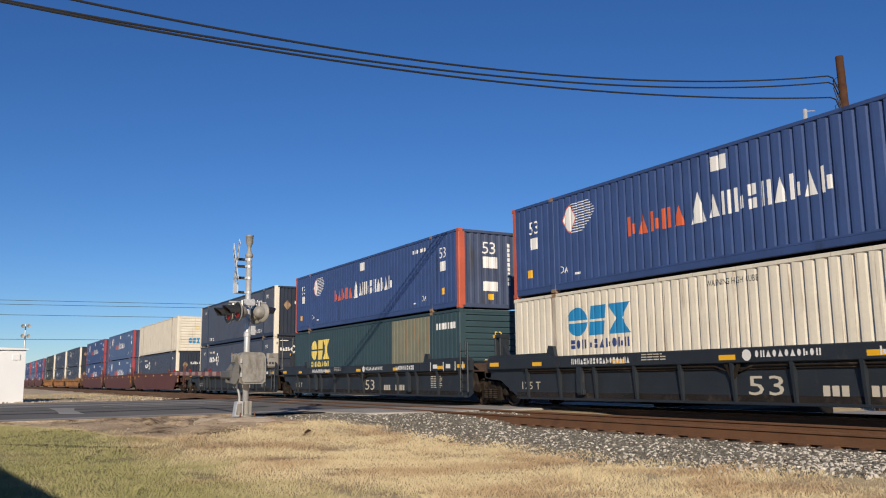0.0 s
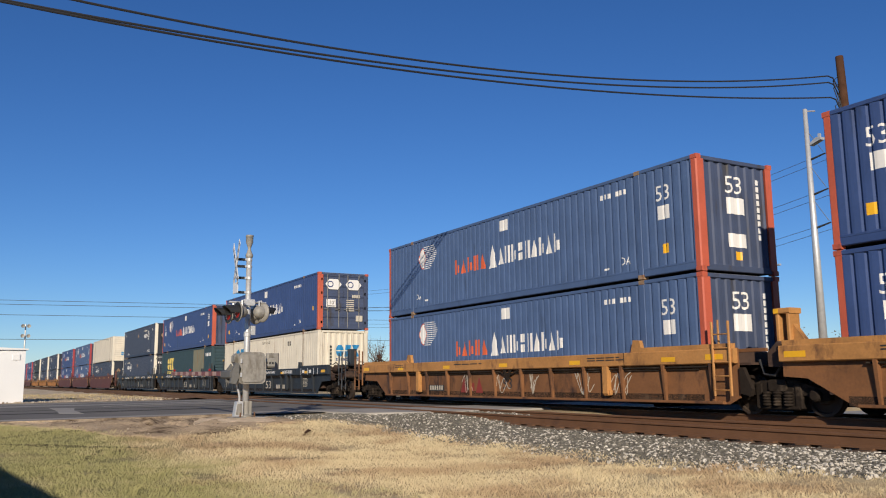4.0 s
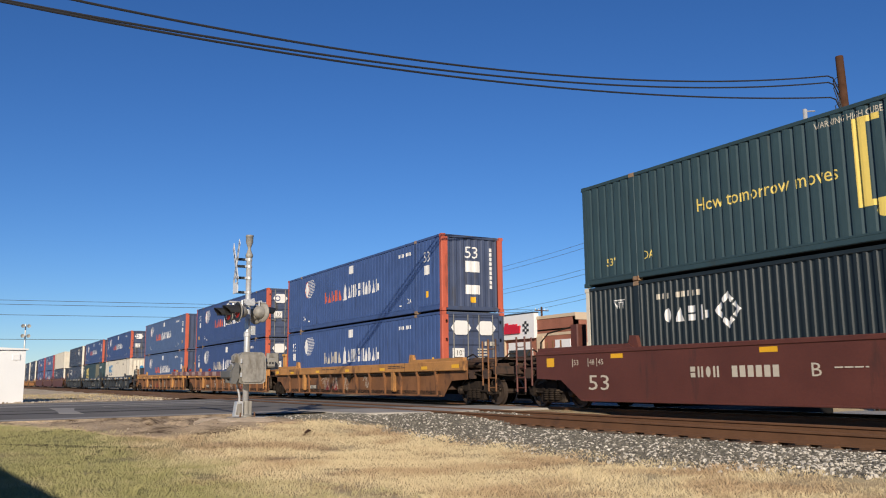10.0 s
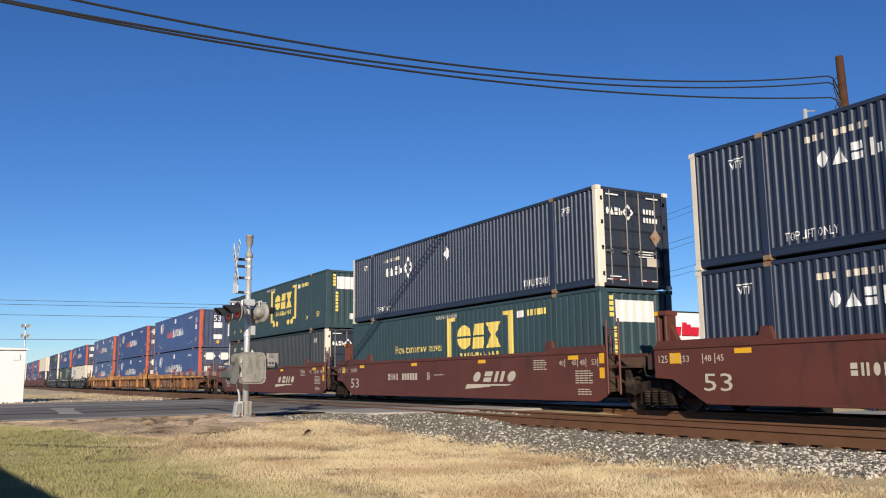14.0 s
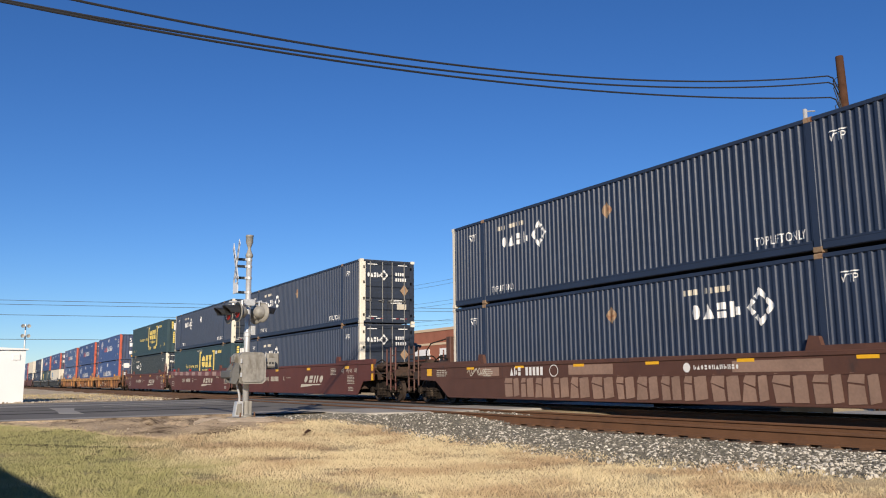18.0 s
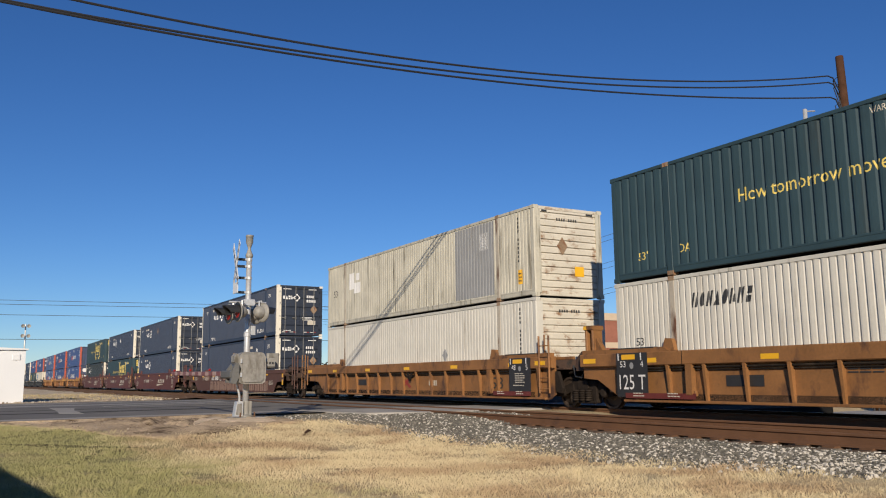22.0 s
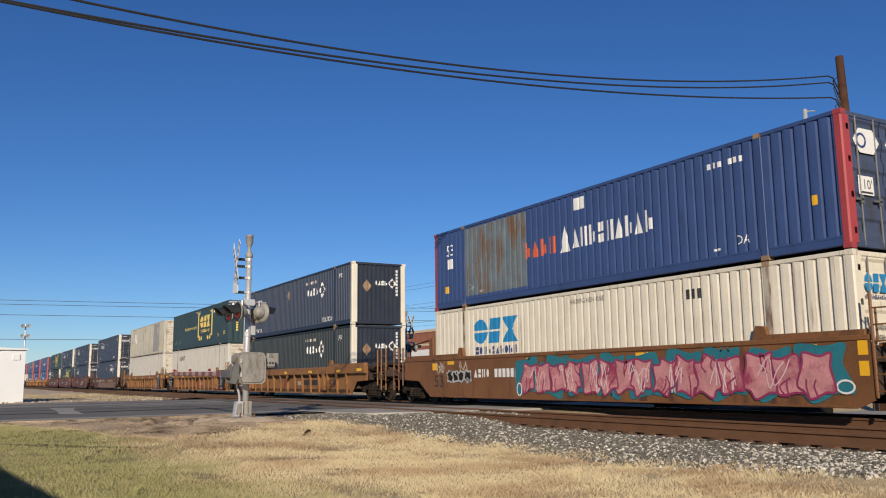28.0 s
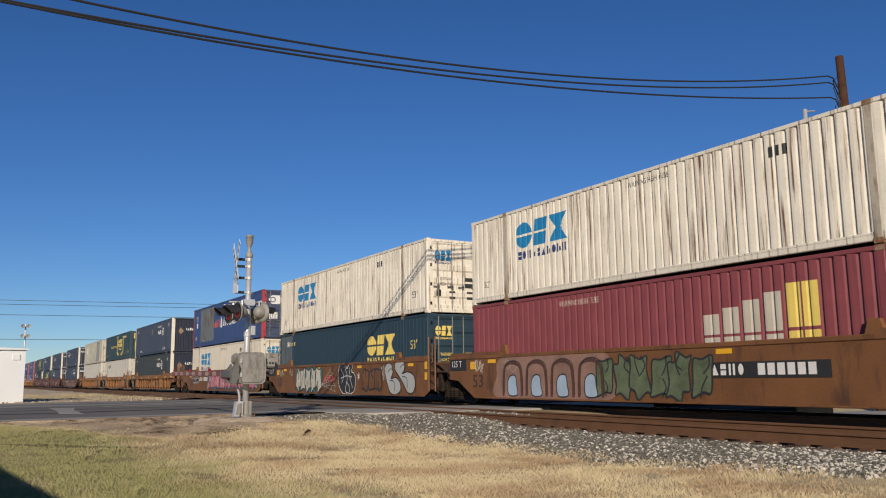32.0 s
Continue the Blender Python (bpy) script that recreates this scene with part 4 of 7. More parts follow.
                part("grab_beam", Shape().box(f(0.3), f(1.5), -1.2, -1.12, 1.32, 1.4, 0.01), paint, c)
                part("lift_bracket", Shape().prism([(f(0.95), 0.45), (f(1.2), 0.4), (f(1.25), 0.55), (f(1.05), 1.0), (f(0.95), 1.0)], -1.4, -1.3), truck_steel, c)
                part("stanchion", Shape().tube([(f(0.35), -1.3, 1.4), (f(0.35), -1.3, 2.05)], 0.025, 6), chord, c)
    # painted marks on the near side
    face = 1.475 if kind == "ribbed" else 1.444
    put = lambda a, b, dd: (a, -face - 0.004, b)
    m = lambda n, polys, mat, lab="": mark(n, polys, mat, c, None, put, lab)
    zc = 1.16 if kind == "ribbed" else 1.30 - low * 0.72
    for k in range(refl + 2):
        x = 1.1 + k * (13.8 / (refl + 1))
        m("reflector", [rect(x, x + 0.45, zc, zc + 0.11)], reflector)
    if kind == "smooth":
        x = 0.05 if paint == car_ochre else L0 + 0.5
        m("reflector", [rect(x, x + 0.34, zc - 0.18, zc + 0.06)], reflector)
        for z in (zc - 0.5, zc - 0.12):
            m("reflector", [rect(L1 - 0.26, L1 - 0.06, z, z + 0.27)], reflector)
    else:
        for x in (L0 + 0.15, L1 - 0.8):
            m("reflector", [rect(x, x + 0.5, zc + 0.02, zc + 0.14)], reflector)
    return c


def deep_mark(c, name, polys, material, label="", y=1.344):
    """Paint on the recessed side plate of a wagon."""
    return mark(name, polys, material, c, None, lambda a, b, d: (a, -y - 0.004, b), label)


def small_print(c, x, z, w, rows, material=None, y=1.448):
    deep_mark(c, "stencil_mark", [rect(x + w * q, x + w * (q + 0.2 if k % 3 or q < 0.5 else q + 0.08), z - 0.062 * k, z - 0.062 * k + 0.026) for k in range(rows) for q in (0, 0.23, 0.46, 0.7)], material or cream_mark, y=y)


def curve(pts, closed=False, n=5):
    """Points of a smooth curve through the given ones."""
    out, m = [], len(pts)
    for i in range(m if closed else m - 1):
        p0, p1, p2, p3 = (pts[(i + k) % m] if closed else pts[min(m - 1, max(0, i + k))] for k in (-1, 0, 1, 2))
        for k in range(n):
            t = k / n
            out.append(tuple(0.5 * (2 * b + (c - a) * t + (2 * a - 5 * b + 4 * c - d) * t * t + (3 * b - a - 3 * c + d) * t ** 3) for a, b, c, d in zip(p0, p1, p2, p3)))
    return out if closed else out + [tuple(pts[-1])]


def stroke(pts, w, closed=False):
    """A painted line of one width, as quads."""
    out, m = [], len(pts)
    side = []
    for i in range(m):
        a, b = (pts[(i - 1) % m], pts[(i + 1) % m]) if closed else (pts[max(0, i - 1)], pts[min(m - 1, i + 1)])
        dx, dz = b[0] - a[0], b[1] - a[1]
        r = math.hypot(dx, dz) or 1
        side.append((-dz / r * w / 2, dx / r * w / 2))
    for i in range(m if closed else m - 1):
        j = (i + 1) % m
        p, q, s, t = pts[i], pts[j], side[i], side[j]
        out.append([(p[0] - s[0], p[1] - s[1]), (q[0] - t[0], q[1] - t[1]), (q[0] + t[0], q[1] + t[1]), (p[0] + s[0], p[1] + s[1])])
    return out


def scrawl(c, x0, x1, z0, z1, fill, line, seed, n=6, y=1.448, name="spray_paint", label="spray-painted swollen shapes", spiky=0.3, thick=0.05):
    """Plain swollen shapes sprayed over one another on a wagon's side, each with an outline, slits and a shine stroke."""
    rnd = random.Random(seed)
    w = (x1 - x0) / n
    for i in range(n):
        cx, cz = x0 + (i + 0.5) * w + rnd.uniform(-0.1, 0.1) * w, (z0 + z1) / 2
        rx, rz = w * rnd.uniform(0.5, 0.62), (z1 - z0) * rnd.uniform(0.43, 0.5)
        lean = rnd.uniform(-0.12, 0.22)
        lobes = rnd.choice((8, 10, 12))
        pts = []
        for k in range(lobes):
            a = k * math.tau / lobes + 0.2
            q = (1.06 if k % 2 else 1 - 0.75 * spiky) * rnd.uniform(0.9, 1.06)
            sx, sz = math.copysign(abs(math.cos(a)) ** 0.6, math.cos(a)), math.copysign(abs(math.sin(a)) ** 0.6, math.sin(a))
            pts.append((cx + rx * q * sx + lean * rz * sz, min(z1, max(z0, cz + rz * q * sz))))
        rim = curve(pts, True)
        d = y + 0.0025 * (i % 3)
        mark(name, [rim], fill, c, None, lambda p, q, dd: (p, -d - 0.004, q), label if i == 0 else "")
        lines = stroke(rim, thick, True)
        for _ in range(2):
            a, up = cx + rnd.uniform(-0.4, 0.4) * rx, rnd.choice((-1, 1))
            e0 = cz + up * rz * 0.95
            lines += stroke(curve([(a + lean * rz * up, e0), (a + rnd.uniform(-0.12, 0.12), cz + up * rz * 0.5), (a + rnd.uniform(-0.1, 0.16), cz + up * rz * rnd.uniform(-0.05, 0.25))]), thick * 0.8)
        mark(name, lines, line, c, None, lambda p, q, dd: (p, -d - 0.0054, q))


def scribble(c, places, z0, z1, seed, y=1.348, material=None):
    """Thin sprayed loops and strokes, none of them a letter."""
    rnd = random.Random(seed)
    for x in places:
        w = rnd.uniform(0.5, 1.0)
        lines = []
        for _ in range(rnd.choice((2, 3))):
            n = rnd.choice((5, 6, 7))
            q0 = rnd.uniform(0, 0.3) * w
            pts = [(x + q0 + w * k / n + rnd.uniform(-0.1, 0.1), z0 + (z1 - z0) * min(1, max(0, 0.5 + 0.5 * math.sin(k * 2.1 + rnd.uniform(-0.7, 0.7))))) for k in range(n)]
            lines += stroke(curve(pts, False, 4), 0.024)
        mark("spray_paint", lines, material or cream_mark, c, None, lambda p, q, dd: (p, -y - 0.004, q), "thin pale sprayed scribble")


# the train, from its far end: place of each unit at the clip's start
Z1, Z2 = RAIL + 0.43, RAIL + 0.43 + TALL + 0.02
CSX_CREAM = "cream corrugated shipping container with a blue trade emblem"
CSX_GREEN = "dark green corrugated shipping container with yellow trade emblem"


def train():
    add = MOVING.append
    trio = (("end", "art"), ("art", "art"), ("art", "end"))
    far_cars = [(-247.5, car_red, "smooth", ("pp", "pp", "pp")), (-184.9, car_tan, "ribbed", ("uu", "uu", "uu")), (-122.3, car_red, "smooth", ("pp", "pp", "wu"))]
    for u0, paint, kind, loads in far_cars:
        for i, load in enumerate(loads):
            u = u0 + 19.45 * i
            add(wagon(u, paint, paint, kind, *trio[i], "weathered %s well car under stacked containers" % ("red-brown" if paint == car_red else "tan")))
            for z, k in ((Z1, load[1]), (Z2, load[0])):
                if k == "p":
                    add(pacer(u, z, faded_pacer if i == 1 else navy_pacer, "front", red_post))
                elif k == "u":
                    add(umax(u, z, navy_umax if i else black_umax, "front"))
                else:
                    add(csx(u, z, cream_csx, "ribbed", "none", 0.25, label="cream container with a ribbed end and no emblem"))
    # dark green three-unit car
    for i, u in enumerate((-59.67, -40.26, -20.87)):
        c = wagon(u, car_green, car_green, "ribbed", *trio[i], "dark green well car with ribbed steel sides", 1.45)
        add(c)
        deep_mark(c, "number", lettered("53", 8.64, 0.42, 0.4, 0.88), cream_mark)
        deep_mark(c, "lettering", lettered("125 T", 0.4, 0.5, 0.22, 0.9), cream_mark)
        deep_mark(c, "serial_mark", [rect(10.4 + 0.2 * k, 10.55 + 0.2 * k, 0.42, 0.62) for k in range(9) if k not in (3, 4)], cream_mark)
        deep_mark(c, "trade_name", blocks(18, 2.9, 1.17, 0.15, 2.3, 0.25, seed=12), white_mark, "white trade name", 1.477)
        deep_mark(c, "trade_name", [disc(8.75, 1.25, 0.12, 0.12)] + blocks(11, 8.95, 1.2, 0.14, 1.6, 0.25, seed=13), white_mark, "white trade name", 1.477)
        deep_mark(c, "trade_name", blocks(10, 11.7, 1.17, 0.16, 1.5, 0.22, seed=14), white_mark, "white trade name", 1.477)
        deep_mark(c, "serial_mark", [rect(x, x + 0.05, 1.1, 1.4) for x in (14.4, 15.3, 16.1, 16.6)] + [rect(x, x + 0.3, 1.18, 1.32) for x in (14.6, 15.5)], white_mark, "", 1.477)
        small_print(c, 14.2, 0.9, 0.9, 7, y=1.346)
        small_print(c, 5.6, 1.34, 0.9, 3, y=1.479)
    add(umax(-59.67, Z1, navy_umax, "door", 2.6)), add(umax(-59.67, Z2, navy_umax, "front", 11.0))
    c1 = csx(-40.26, Z1, green_csx, "ribbed", "none", 0.28, label="dark green shipping container with a weathered repainted panel")
    add(c1)
    s = on_side(c1, 0.28)
    s("trade_name", block_logo(2.3, 1.35, 2.2, 0.9), yellow_mark, "yellow trade emblem")
    s("trade_name", blocks(10, 2.3, 1.02, 0.24, 2.2, 0.2, seed=5), yellow_mark)
    s("paint_patch", [rect(11.0, 14.0, 0.24, 2.62)], patch_tan, "weathered repainted panel")
    s("serial_mark", [rect(14.5 + 0.2 * k, 14.64 + 0.2 * k, 2.1, 2.32) for k in range(7)], white_mark)
    add(pacer(-40.26, Z2, navy_pacer, "front"))
    add(csx(-20.87, Z1, cream_csx, "front", "plain", 0.28, label=CSX_CREAM)), add(pacer(-20.87, Z2, navy_pacer, "door"))
    # rusty tan three-unit car
    for i, u in enumerate((2.9, 22.36, 41.98)):
        c = wagon(u, car_rust, car_chord, "ribbed", *trio[i], "rusty brown well car with tan top chords and spray paint", 1.35)
        add(c)
        deep_mark(c, "number", lettered("53", 3.1 if i == 2 else 8.0, 0.5, 0.34, 0.5), black_mark)
        deep_mark(c, "trade_name", blocks(3, 11.5 if i == 1 else 5.5, 0.38, 0.5, 1.4, 0.1, seed=15), surface("faded red lettering paint", (0.22, 0.03, 0.024), 0.7, vary=0.3, bump=0), "faded red trade name")
        deep_mark(c, "serial_board", [rect(3.3, 4.4, 0.42, 0.62)], black_board)
        scribble(c, (5.6, 7.3, 9.3, 11.4, 12.9) if i != 2 else (4.9, 6.1, 7.4, 9.6), 0.38, 0.95, 60 + i)
        for k in range(6):
            deep_mark(c, "serial_mark", [rect(3.4 + 0.16 * k, 3.5 + 0.16 * k, 0.45, 0.6)], cream_mark, "", 1.348)
        small_print(c, 0.9, 1.32, 0.8, 2, black_mark, 1.479), small_print(c, 12.2, 1.3, 1.6, 2, black_mark, 1.479)
        small_print(c, 5.3, 1.28, 2.2, 1, black_mark, 1.479)
    for u, e1, e2, p in ((2.9, "front", "front", faded_pacer), (22.36, "door", "door", navy_pacer), (41.98, "door", "front", mid_pacer)):
        add(pacer(u, Z1, p, e1, white=u > 10, look53=u > 10)), add(pacer(u, Z2, p, e2, look53=10 < u < 30))
    # red-brown three-unit car
    for i, u in enumerate((65.9, 85.13, 104.62)):
        c = wagon(u, car_red, car_red, "smooth", *trio[i], "red-brown smooth-sided well car with pale markings", refl=2)
        add(c)
        deep_mark(c, "trade_name", blocks(4, 9.85, 0.72, 0.32, 2.6, 0.14, seed=16, lean=0.16) + [[(9.55, 0.6), (11.9, 0.6), (12.2, 0.65), (9.6, 0.65)], [(9.5, 0.5), (11.0, 0.57), (11.0, 0.6), (9.55, 0.6)]], cream_mark, "pale slanted trade name", 1.444)
        deep_mark(c, "serial_mark", blocks(4, 3.75, 0.8, 0.24, 0.9, 0.24, seed=17) + [rect(4.95 + 0.21 * k, 5.1 + 0.21 * k, 0.8, 1.04) for k in range(6)], cream_mark, "", 1.444)
        deep_mark(c, "lettering", lettered("CBA"[i] if i != 0 else "B", 6.9, 0.8, 0.26, 0.22), cream_mark, "", 1.444)
        deep_mark(c, "number", lettered("53", 0.2, 0.5, 0.38, 0.8), cream_mark, "", 1.444)
        for x, t in ((14.5, "40"), (15.05, "45"), (15.4, "48"), (15.88, "53"), (-0.4, "53"), (0.25, "48"), (0.6, "45")):
            b = x - 0.06 if x < 5 else x + 0.24
            deep_mark(c, "lettering", lettered(t, x, 1.15, 0.14, 0.2) + [rect(b, b + 0.025, 1.1, 1.32)], cream_mark, "", 1.444)
        if i:
            deep_mark(c, "lettering", lettered("125 T", -1.15, 1.14, 0.17, 0.5), cream_mark, "", 1.448)
        small_print(c, 13.3, 1.3, 0.7, 5), small_print(c, 15.2, 0.98, 0.8, 6), small_print(c, 15.3, 0.5, 0.6, 3), small_print(c, 7.4, 0.95, 0.9, 1)
    add(umax(65.9, Z1, black_umax, "door", 2.85, diamond=0)), add(csx(65.9, Z2, green_csx, "front", "slogan", 0.28, label=CSX_GREEN))
    add(csx(85.13, Z1, green_csx, "front", "slogan", 0.28, label=CSX_GREEN)), add(umax(85.13, Z2, navy_umax, "door", 3.2, diamond=8.08))
    add(umax(104.62, Z1, navy_umax, "door", 3.3, diamond=0)), add(umax(104.62, Z2, navy_umax, "door", 3.28, diamond=8.31))
    # brown single car with spray paint
    c = wagon(128.5, car_brown, car_brown, "smooth", "end", "end", "dull brown single well car with pale spray paint", refl=4, low=0.26)
    add(c)
    dull = surface("dull pink spray paint", (0.26, 0.165, 0.12), 0.75, vary=0.25, bump=0)
    deep_mark(c, "paint_patch", [rect(1.9, 3.0, 0.9, 1.16), rect(6.4, 8.2, 0.9, 1.16), rect(12.0, 14.2, 0.9, 1.14)], dull, "faded pink upper band", 1.443)
    part("side_ledge", Shape().box(0.3, LONG - 0.3, -1.452, -1.44, 0.83, 0.86), car_brown, c)
    x = 3.3
    rnd = random.Random(5)
    while x < 15.0:
        w = rnd.uniform(0.62, 0.85)
        e = [rnd.uniform(-0.07, 0.07) for _ in range(4)]
        cut_x = x + w * rnd.uniform(0.4, 0.6)
        pile = [[(x + e[0], 0.27), (cut_x - 0.02, 0.29), (cut_x - 0.05, 0.6 + e[1]), (x, 0.66)], [(cut_x + 0.04, 0.28), (x + w, 0.27 + abs(e[2])), (x + w - 0.04, 0.86), (cut_x + 0.02, 0.8)], [(x - 0.02, 0.69), (cut_x - 0.05, 0.64 + e[1]), (cut_x - 0.03, 0.84), (x + 0.06, 0.87)]]
        deep_mark(c, "spray_paint", pile, dull, "pale flat sprayed blocks", 1.446)
        x += w + 0.1
    deep_mark(c, "serial_mark", blocks(3, 3.6, 0.9, 0.24, 0.6, 0.2, seed=18) + [rect(4.4 + 0.18 * k, 4.52 + 0.18 * k, 0.9, 1.14) for k in range(5)], white_mark, "", 1.447)
    deep_mark(c, "emblem", ring(5.75, 1.02, 0.2, 0.17, 0.025), white_mark, "thin white ring", 1.447)
    scribble(c, (1.1, 1.5), 0.92, 1.16, 71, 1.444)
    small_print(c, -0.9, 1.1, 0.8, 4), small_print(c, 2.1, 1.08, 0.6, 4)
    deep_mark(c, "trade_name", [disc(10.7, 1.02, 0.11, 0.11)] + blocks(12, 10.9, 0.97, 0.1, 1.3, 0.25, seed=19), white_mark, "", 1.444)
    small_print(c, 15.5, 0.8, 0.8, 4)
    add(umax(128.5, Z1, navy_umax, "door", 10.75, diamond=8.04)), add(umax(128.5, Z2, navy_umax, "door", 3.05, diamond=8.02))
    # mustard three-unit car
    for i, u in enumerate((151.92, 171.5, 190.92)):
        c = wagon(u, car_tan, car_tan, "ribbed", *trio[i], "mustard-brown well car with close-set side posts", 1.05, tr=1.2 if i == 0 else 1.8)
        add(c)
        for x in ((14.95,) if i == 0 else (0.15, 14.95) if i == 1 else (0.15,)):
            deep_mark(c, "stencil_board", [rect(x, x + 1.1, 0.34, 1.41)], black_board, "black stencil panel", 1.479)
            deep_mark(c, "lettering", lettered("48" if x > 5 else "53", x + 0.14, 1.06, 0.15, 0.2) + lettered("5" if x > 5 else "4", x + 0.86, 1.06, 0.15, 0.1), white_mark, "", 1.483)
            deep_mark(c, "dot", [disc(x + 0.55, 1.1, 0.07, 0.08)], patch_grey, "", 1.483)
            deep_mark(c, "reflector", [rect(x + 0.2, x + 0.68, 1.25, 1.37)], reflector, "", 1.483)
            deep_mark(c, "stencil_mark", [rect(x + 0.06, x + 0.1, 1.23, 1.4), rect(x + 0.86, x + 0.9, 1.23, 1.4)], white_mark, "", 1.483)
            if x > 5:
                small_print(c, x + 0.3, 0.94, 0.55, 5, y=1.483), small_print(c, x + 0.2, 0.6, 0.7, 1, y=1.483)
            else:
                deep_mark(c, "lettering", lettered("125 T", x + 0.1, 0.52, 0.36, 0.92), white_mark, "", 1.484)
            r0, r1 = (x - 0.9, x + 1.1) if x > 5 else (x + 0.3, x + 2.6)
            deep_mark(c, "stencil_mark", [rect(r0, r1, 0.31, 0.44)], surface("dull red stencil ground", (0.12, 0.022, 0.016), 0.6), "", 1.485)
            for q in (0.12, 0.62):
                small_print(c, r0 + q * (r1 - r0), 0.42, 0.42, 2, y=1.488)
            part("guide_cap", Shape().box(x - 0.25, x + 1.3, -1.46, -1.3, 1.5, 1.535, 0.008), black_board, c, "black painted guide top")
        if i:
            small_print(c, 3.6, 0.8, 1.0, 2, black_mark, 1.346), small_print(c, 6.4, 0.92, 1.1, 2, black_mark, 1.346)
        deep_mark(c, "number", lettered("53", 13.75, 0.5, 0.36, 0.66), black_mark)
        deep_mark(c, "serial_board", [rect(3.5 if i < 2 else 10.5, 4.5 if i < 2 else 12.3, 0.6, 0.84)], black_board, "black number panel")
        deep_mark(c, "trade_name", blocks(3, 8.6, 0.5, 0.45, 1.8, 0.12, seed=20) if i == 1 else [[(7.6, 0.55), (7.75, 0.5), (8.3, 0.85), (8.15, 0.9)], [(7.6, 0.85), (8.2, 0.5), (8.35, 0.55), (7.75, 0.9)]], surface("faded red lettering paint", (0.22, 0.03, 0.024), 0.7), "faded red trade name")
        deep_mark(c, "stencil_mark", [rect(9.7 + 0.12 * k, 9.78 + 0.12 * k, 0.6, 0.78) for k in range(5)], cream_mark)
    add(railbox(151.92, Z1, "low", "off-white shipping container with dirty folds and ribbed end")), add(railbox(151.92, Z2, "patch", "dirty white shipping container with a grey repainted panel"))
    add(railbox(171.5, Z1, "name", "off-white shipping container with a black slanted name")), add(csx(171.5, Z2, green_csx, "front", "slogan", 0.28, label=CSX_GREEN))
    add(umax(190.92, Z1, black_umax, "front", 10.62, diamond=0)), add(umax(190.92, Z2, navy_umax, "front", 10.65, diamond=7.9))
    # ochre three-unit car with big spray paint
    pink = surface("pink spray paint", (0.52, 0.23, 0.23), 0.65, vary=0.3, scale=2.5, bump=0, dirt=(0.3, 0.04, 0.08), amount=0.55, dirt_scale=1.8)
    pale_pink = surface("pale pink spray paint", (0.66, 0.5, 0.48), 0.6, vary=0.15, bump=0)
    teal = surface("teal spray paint", (0.02, 0.16, 0.2), 0.6, vary=0.2, bump=0)
    wine = surface("wine spray paint", (0.25, 0.03, 0.09), 0.6, vary=0.2, bump=0)
    silver = surface("silver spray paint", (0.42, 0.42, 0.40), 0.5, vary=0.2, bump=0)
    leaf = surface("green spray paint", (0.11, 0.14, 0.075), 0.6, vary=0.4, scale=3, bump=0)
    pale = surface("pale blue spray paint", (0.35, 0.45, 0.55), 0.6, vary=0.15, bump=0)
    for i, u in enumerate((214.4, 233.75, 253.0)):
        c = wagon(u, car_ochre, car_ochre, "smooth", *trio[i], "ochre-brown smooth well car covered in spray paint", refl=2)
        add(c)
        deep_mark(c, "number", lettered("53", 0.2, 0.55, 0.4, 0.6), black_mark, "", 1.444)
        if i:
            deep_mark(c, "stencil_board", [rect(-1.25, -0.2, 1.08, 1.5)], black_board, "black stencil panel", 1.444)
            deep_mark(c, "lettering", lettered("125 T", -1.1, 1.2, 0.2, 0.62), white_mark, "", 1.45)
        scribble(c, (0.3, 1.9), 1.0, 1.4, 80 + i, 1.446)
        if i == 0:
            deep_mark(c, "serial_mark", blocks(4, 2.8, 0.86, 0.26, 0.95, 0.24, seed=21) + [rect(4.0 + 0.22 * k, 4.16 + 0.22 * k, 0.86, 1.12) for k in range(6)], white_mark, "", 1.444)
            scrawl(c, 5.2, 16.0, 0.26, 1.5, teal, teal, 31, 9, name="spray_paint", label="teal sprayed cloud behind pink shapes")
            scrawl(c, 5.5, 15.6, 0.34, 1.32, pink, wine, 32, 15, 1.462, label="pink and wine sprayed swollen shapes")
            scrawl(c, 1.1, 2.6, 0.7, 1.1, truck_steel, silver, 33, 4)
            scribble(c, (5.9, 7.2, 8.6, 10.0, 11.3, 12.6, 13.9), 0.45, 1.2, 36, 1.468, pale_pink)
            deep_mark(c, "spray_paint", ring(5.35, 0.5, 0.14, 0.2, 0.04) + ring(15.9, 0.6, 0.2, 0.14, 0.04), white_mark, "", 1.466)
        elif i == 1:
            scrawl(c, 2.95, 6.4, 0.28, 1.46, teal, teal, 47, 5)
            scrawl(c, 3.0, 6.3, 0.27, 1.46, surface("pale cream spray paint", (0.5, 0.47, 0.38), 0.6, vary=0.25, bump=0), black_board, 41, 5, 1.462, spiky=0.3)
            egg = [(8.3, 1.1), (8.38, 0.62), (8.75, 0.3), (9.1, 0.24), (9.3, 0.3), (9.6, 0.24), (10.05, 0.4), (10.15, 0.9), (9.95, 1.12), (9.75, 1.16), (9.82, 1.42), (9.5, 1.5), (9.25, 1.3), (9.05, 1.5), (8.7, 1.5), (8.42, 1.4)]
            deep_mark(c, "spray_paint", [curve(egg, True)], black_mark, "black sprayed oval with white strokes", 1.45)
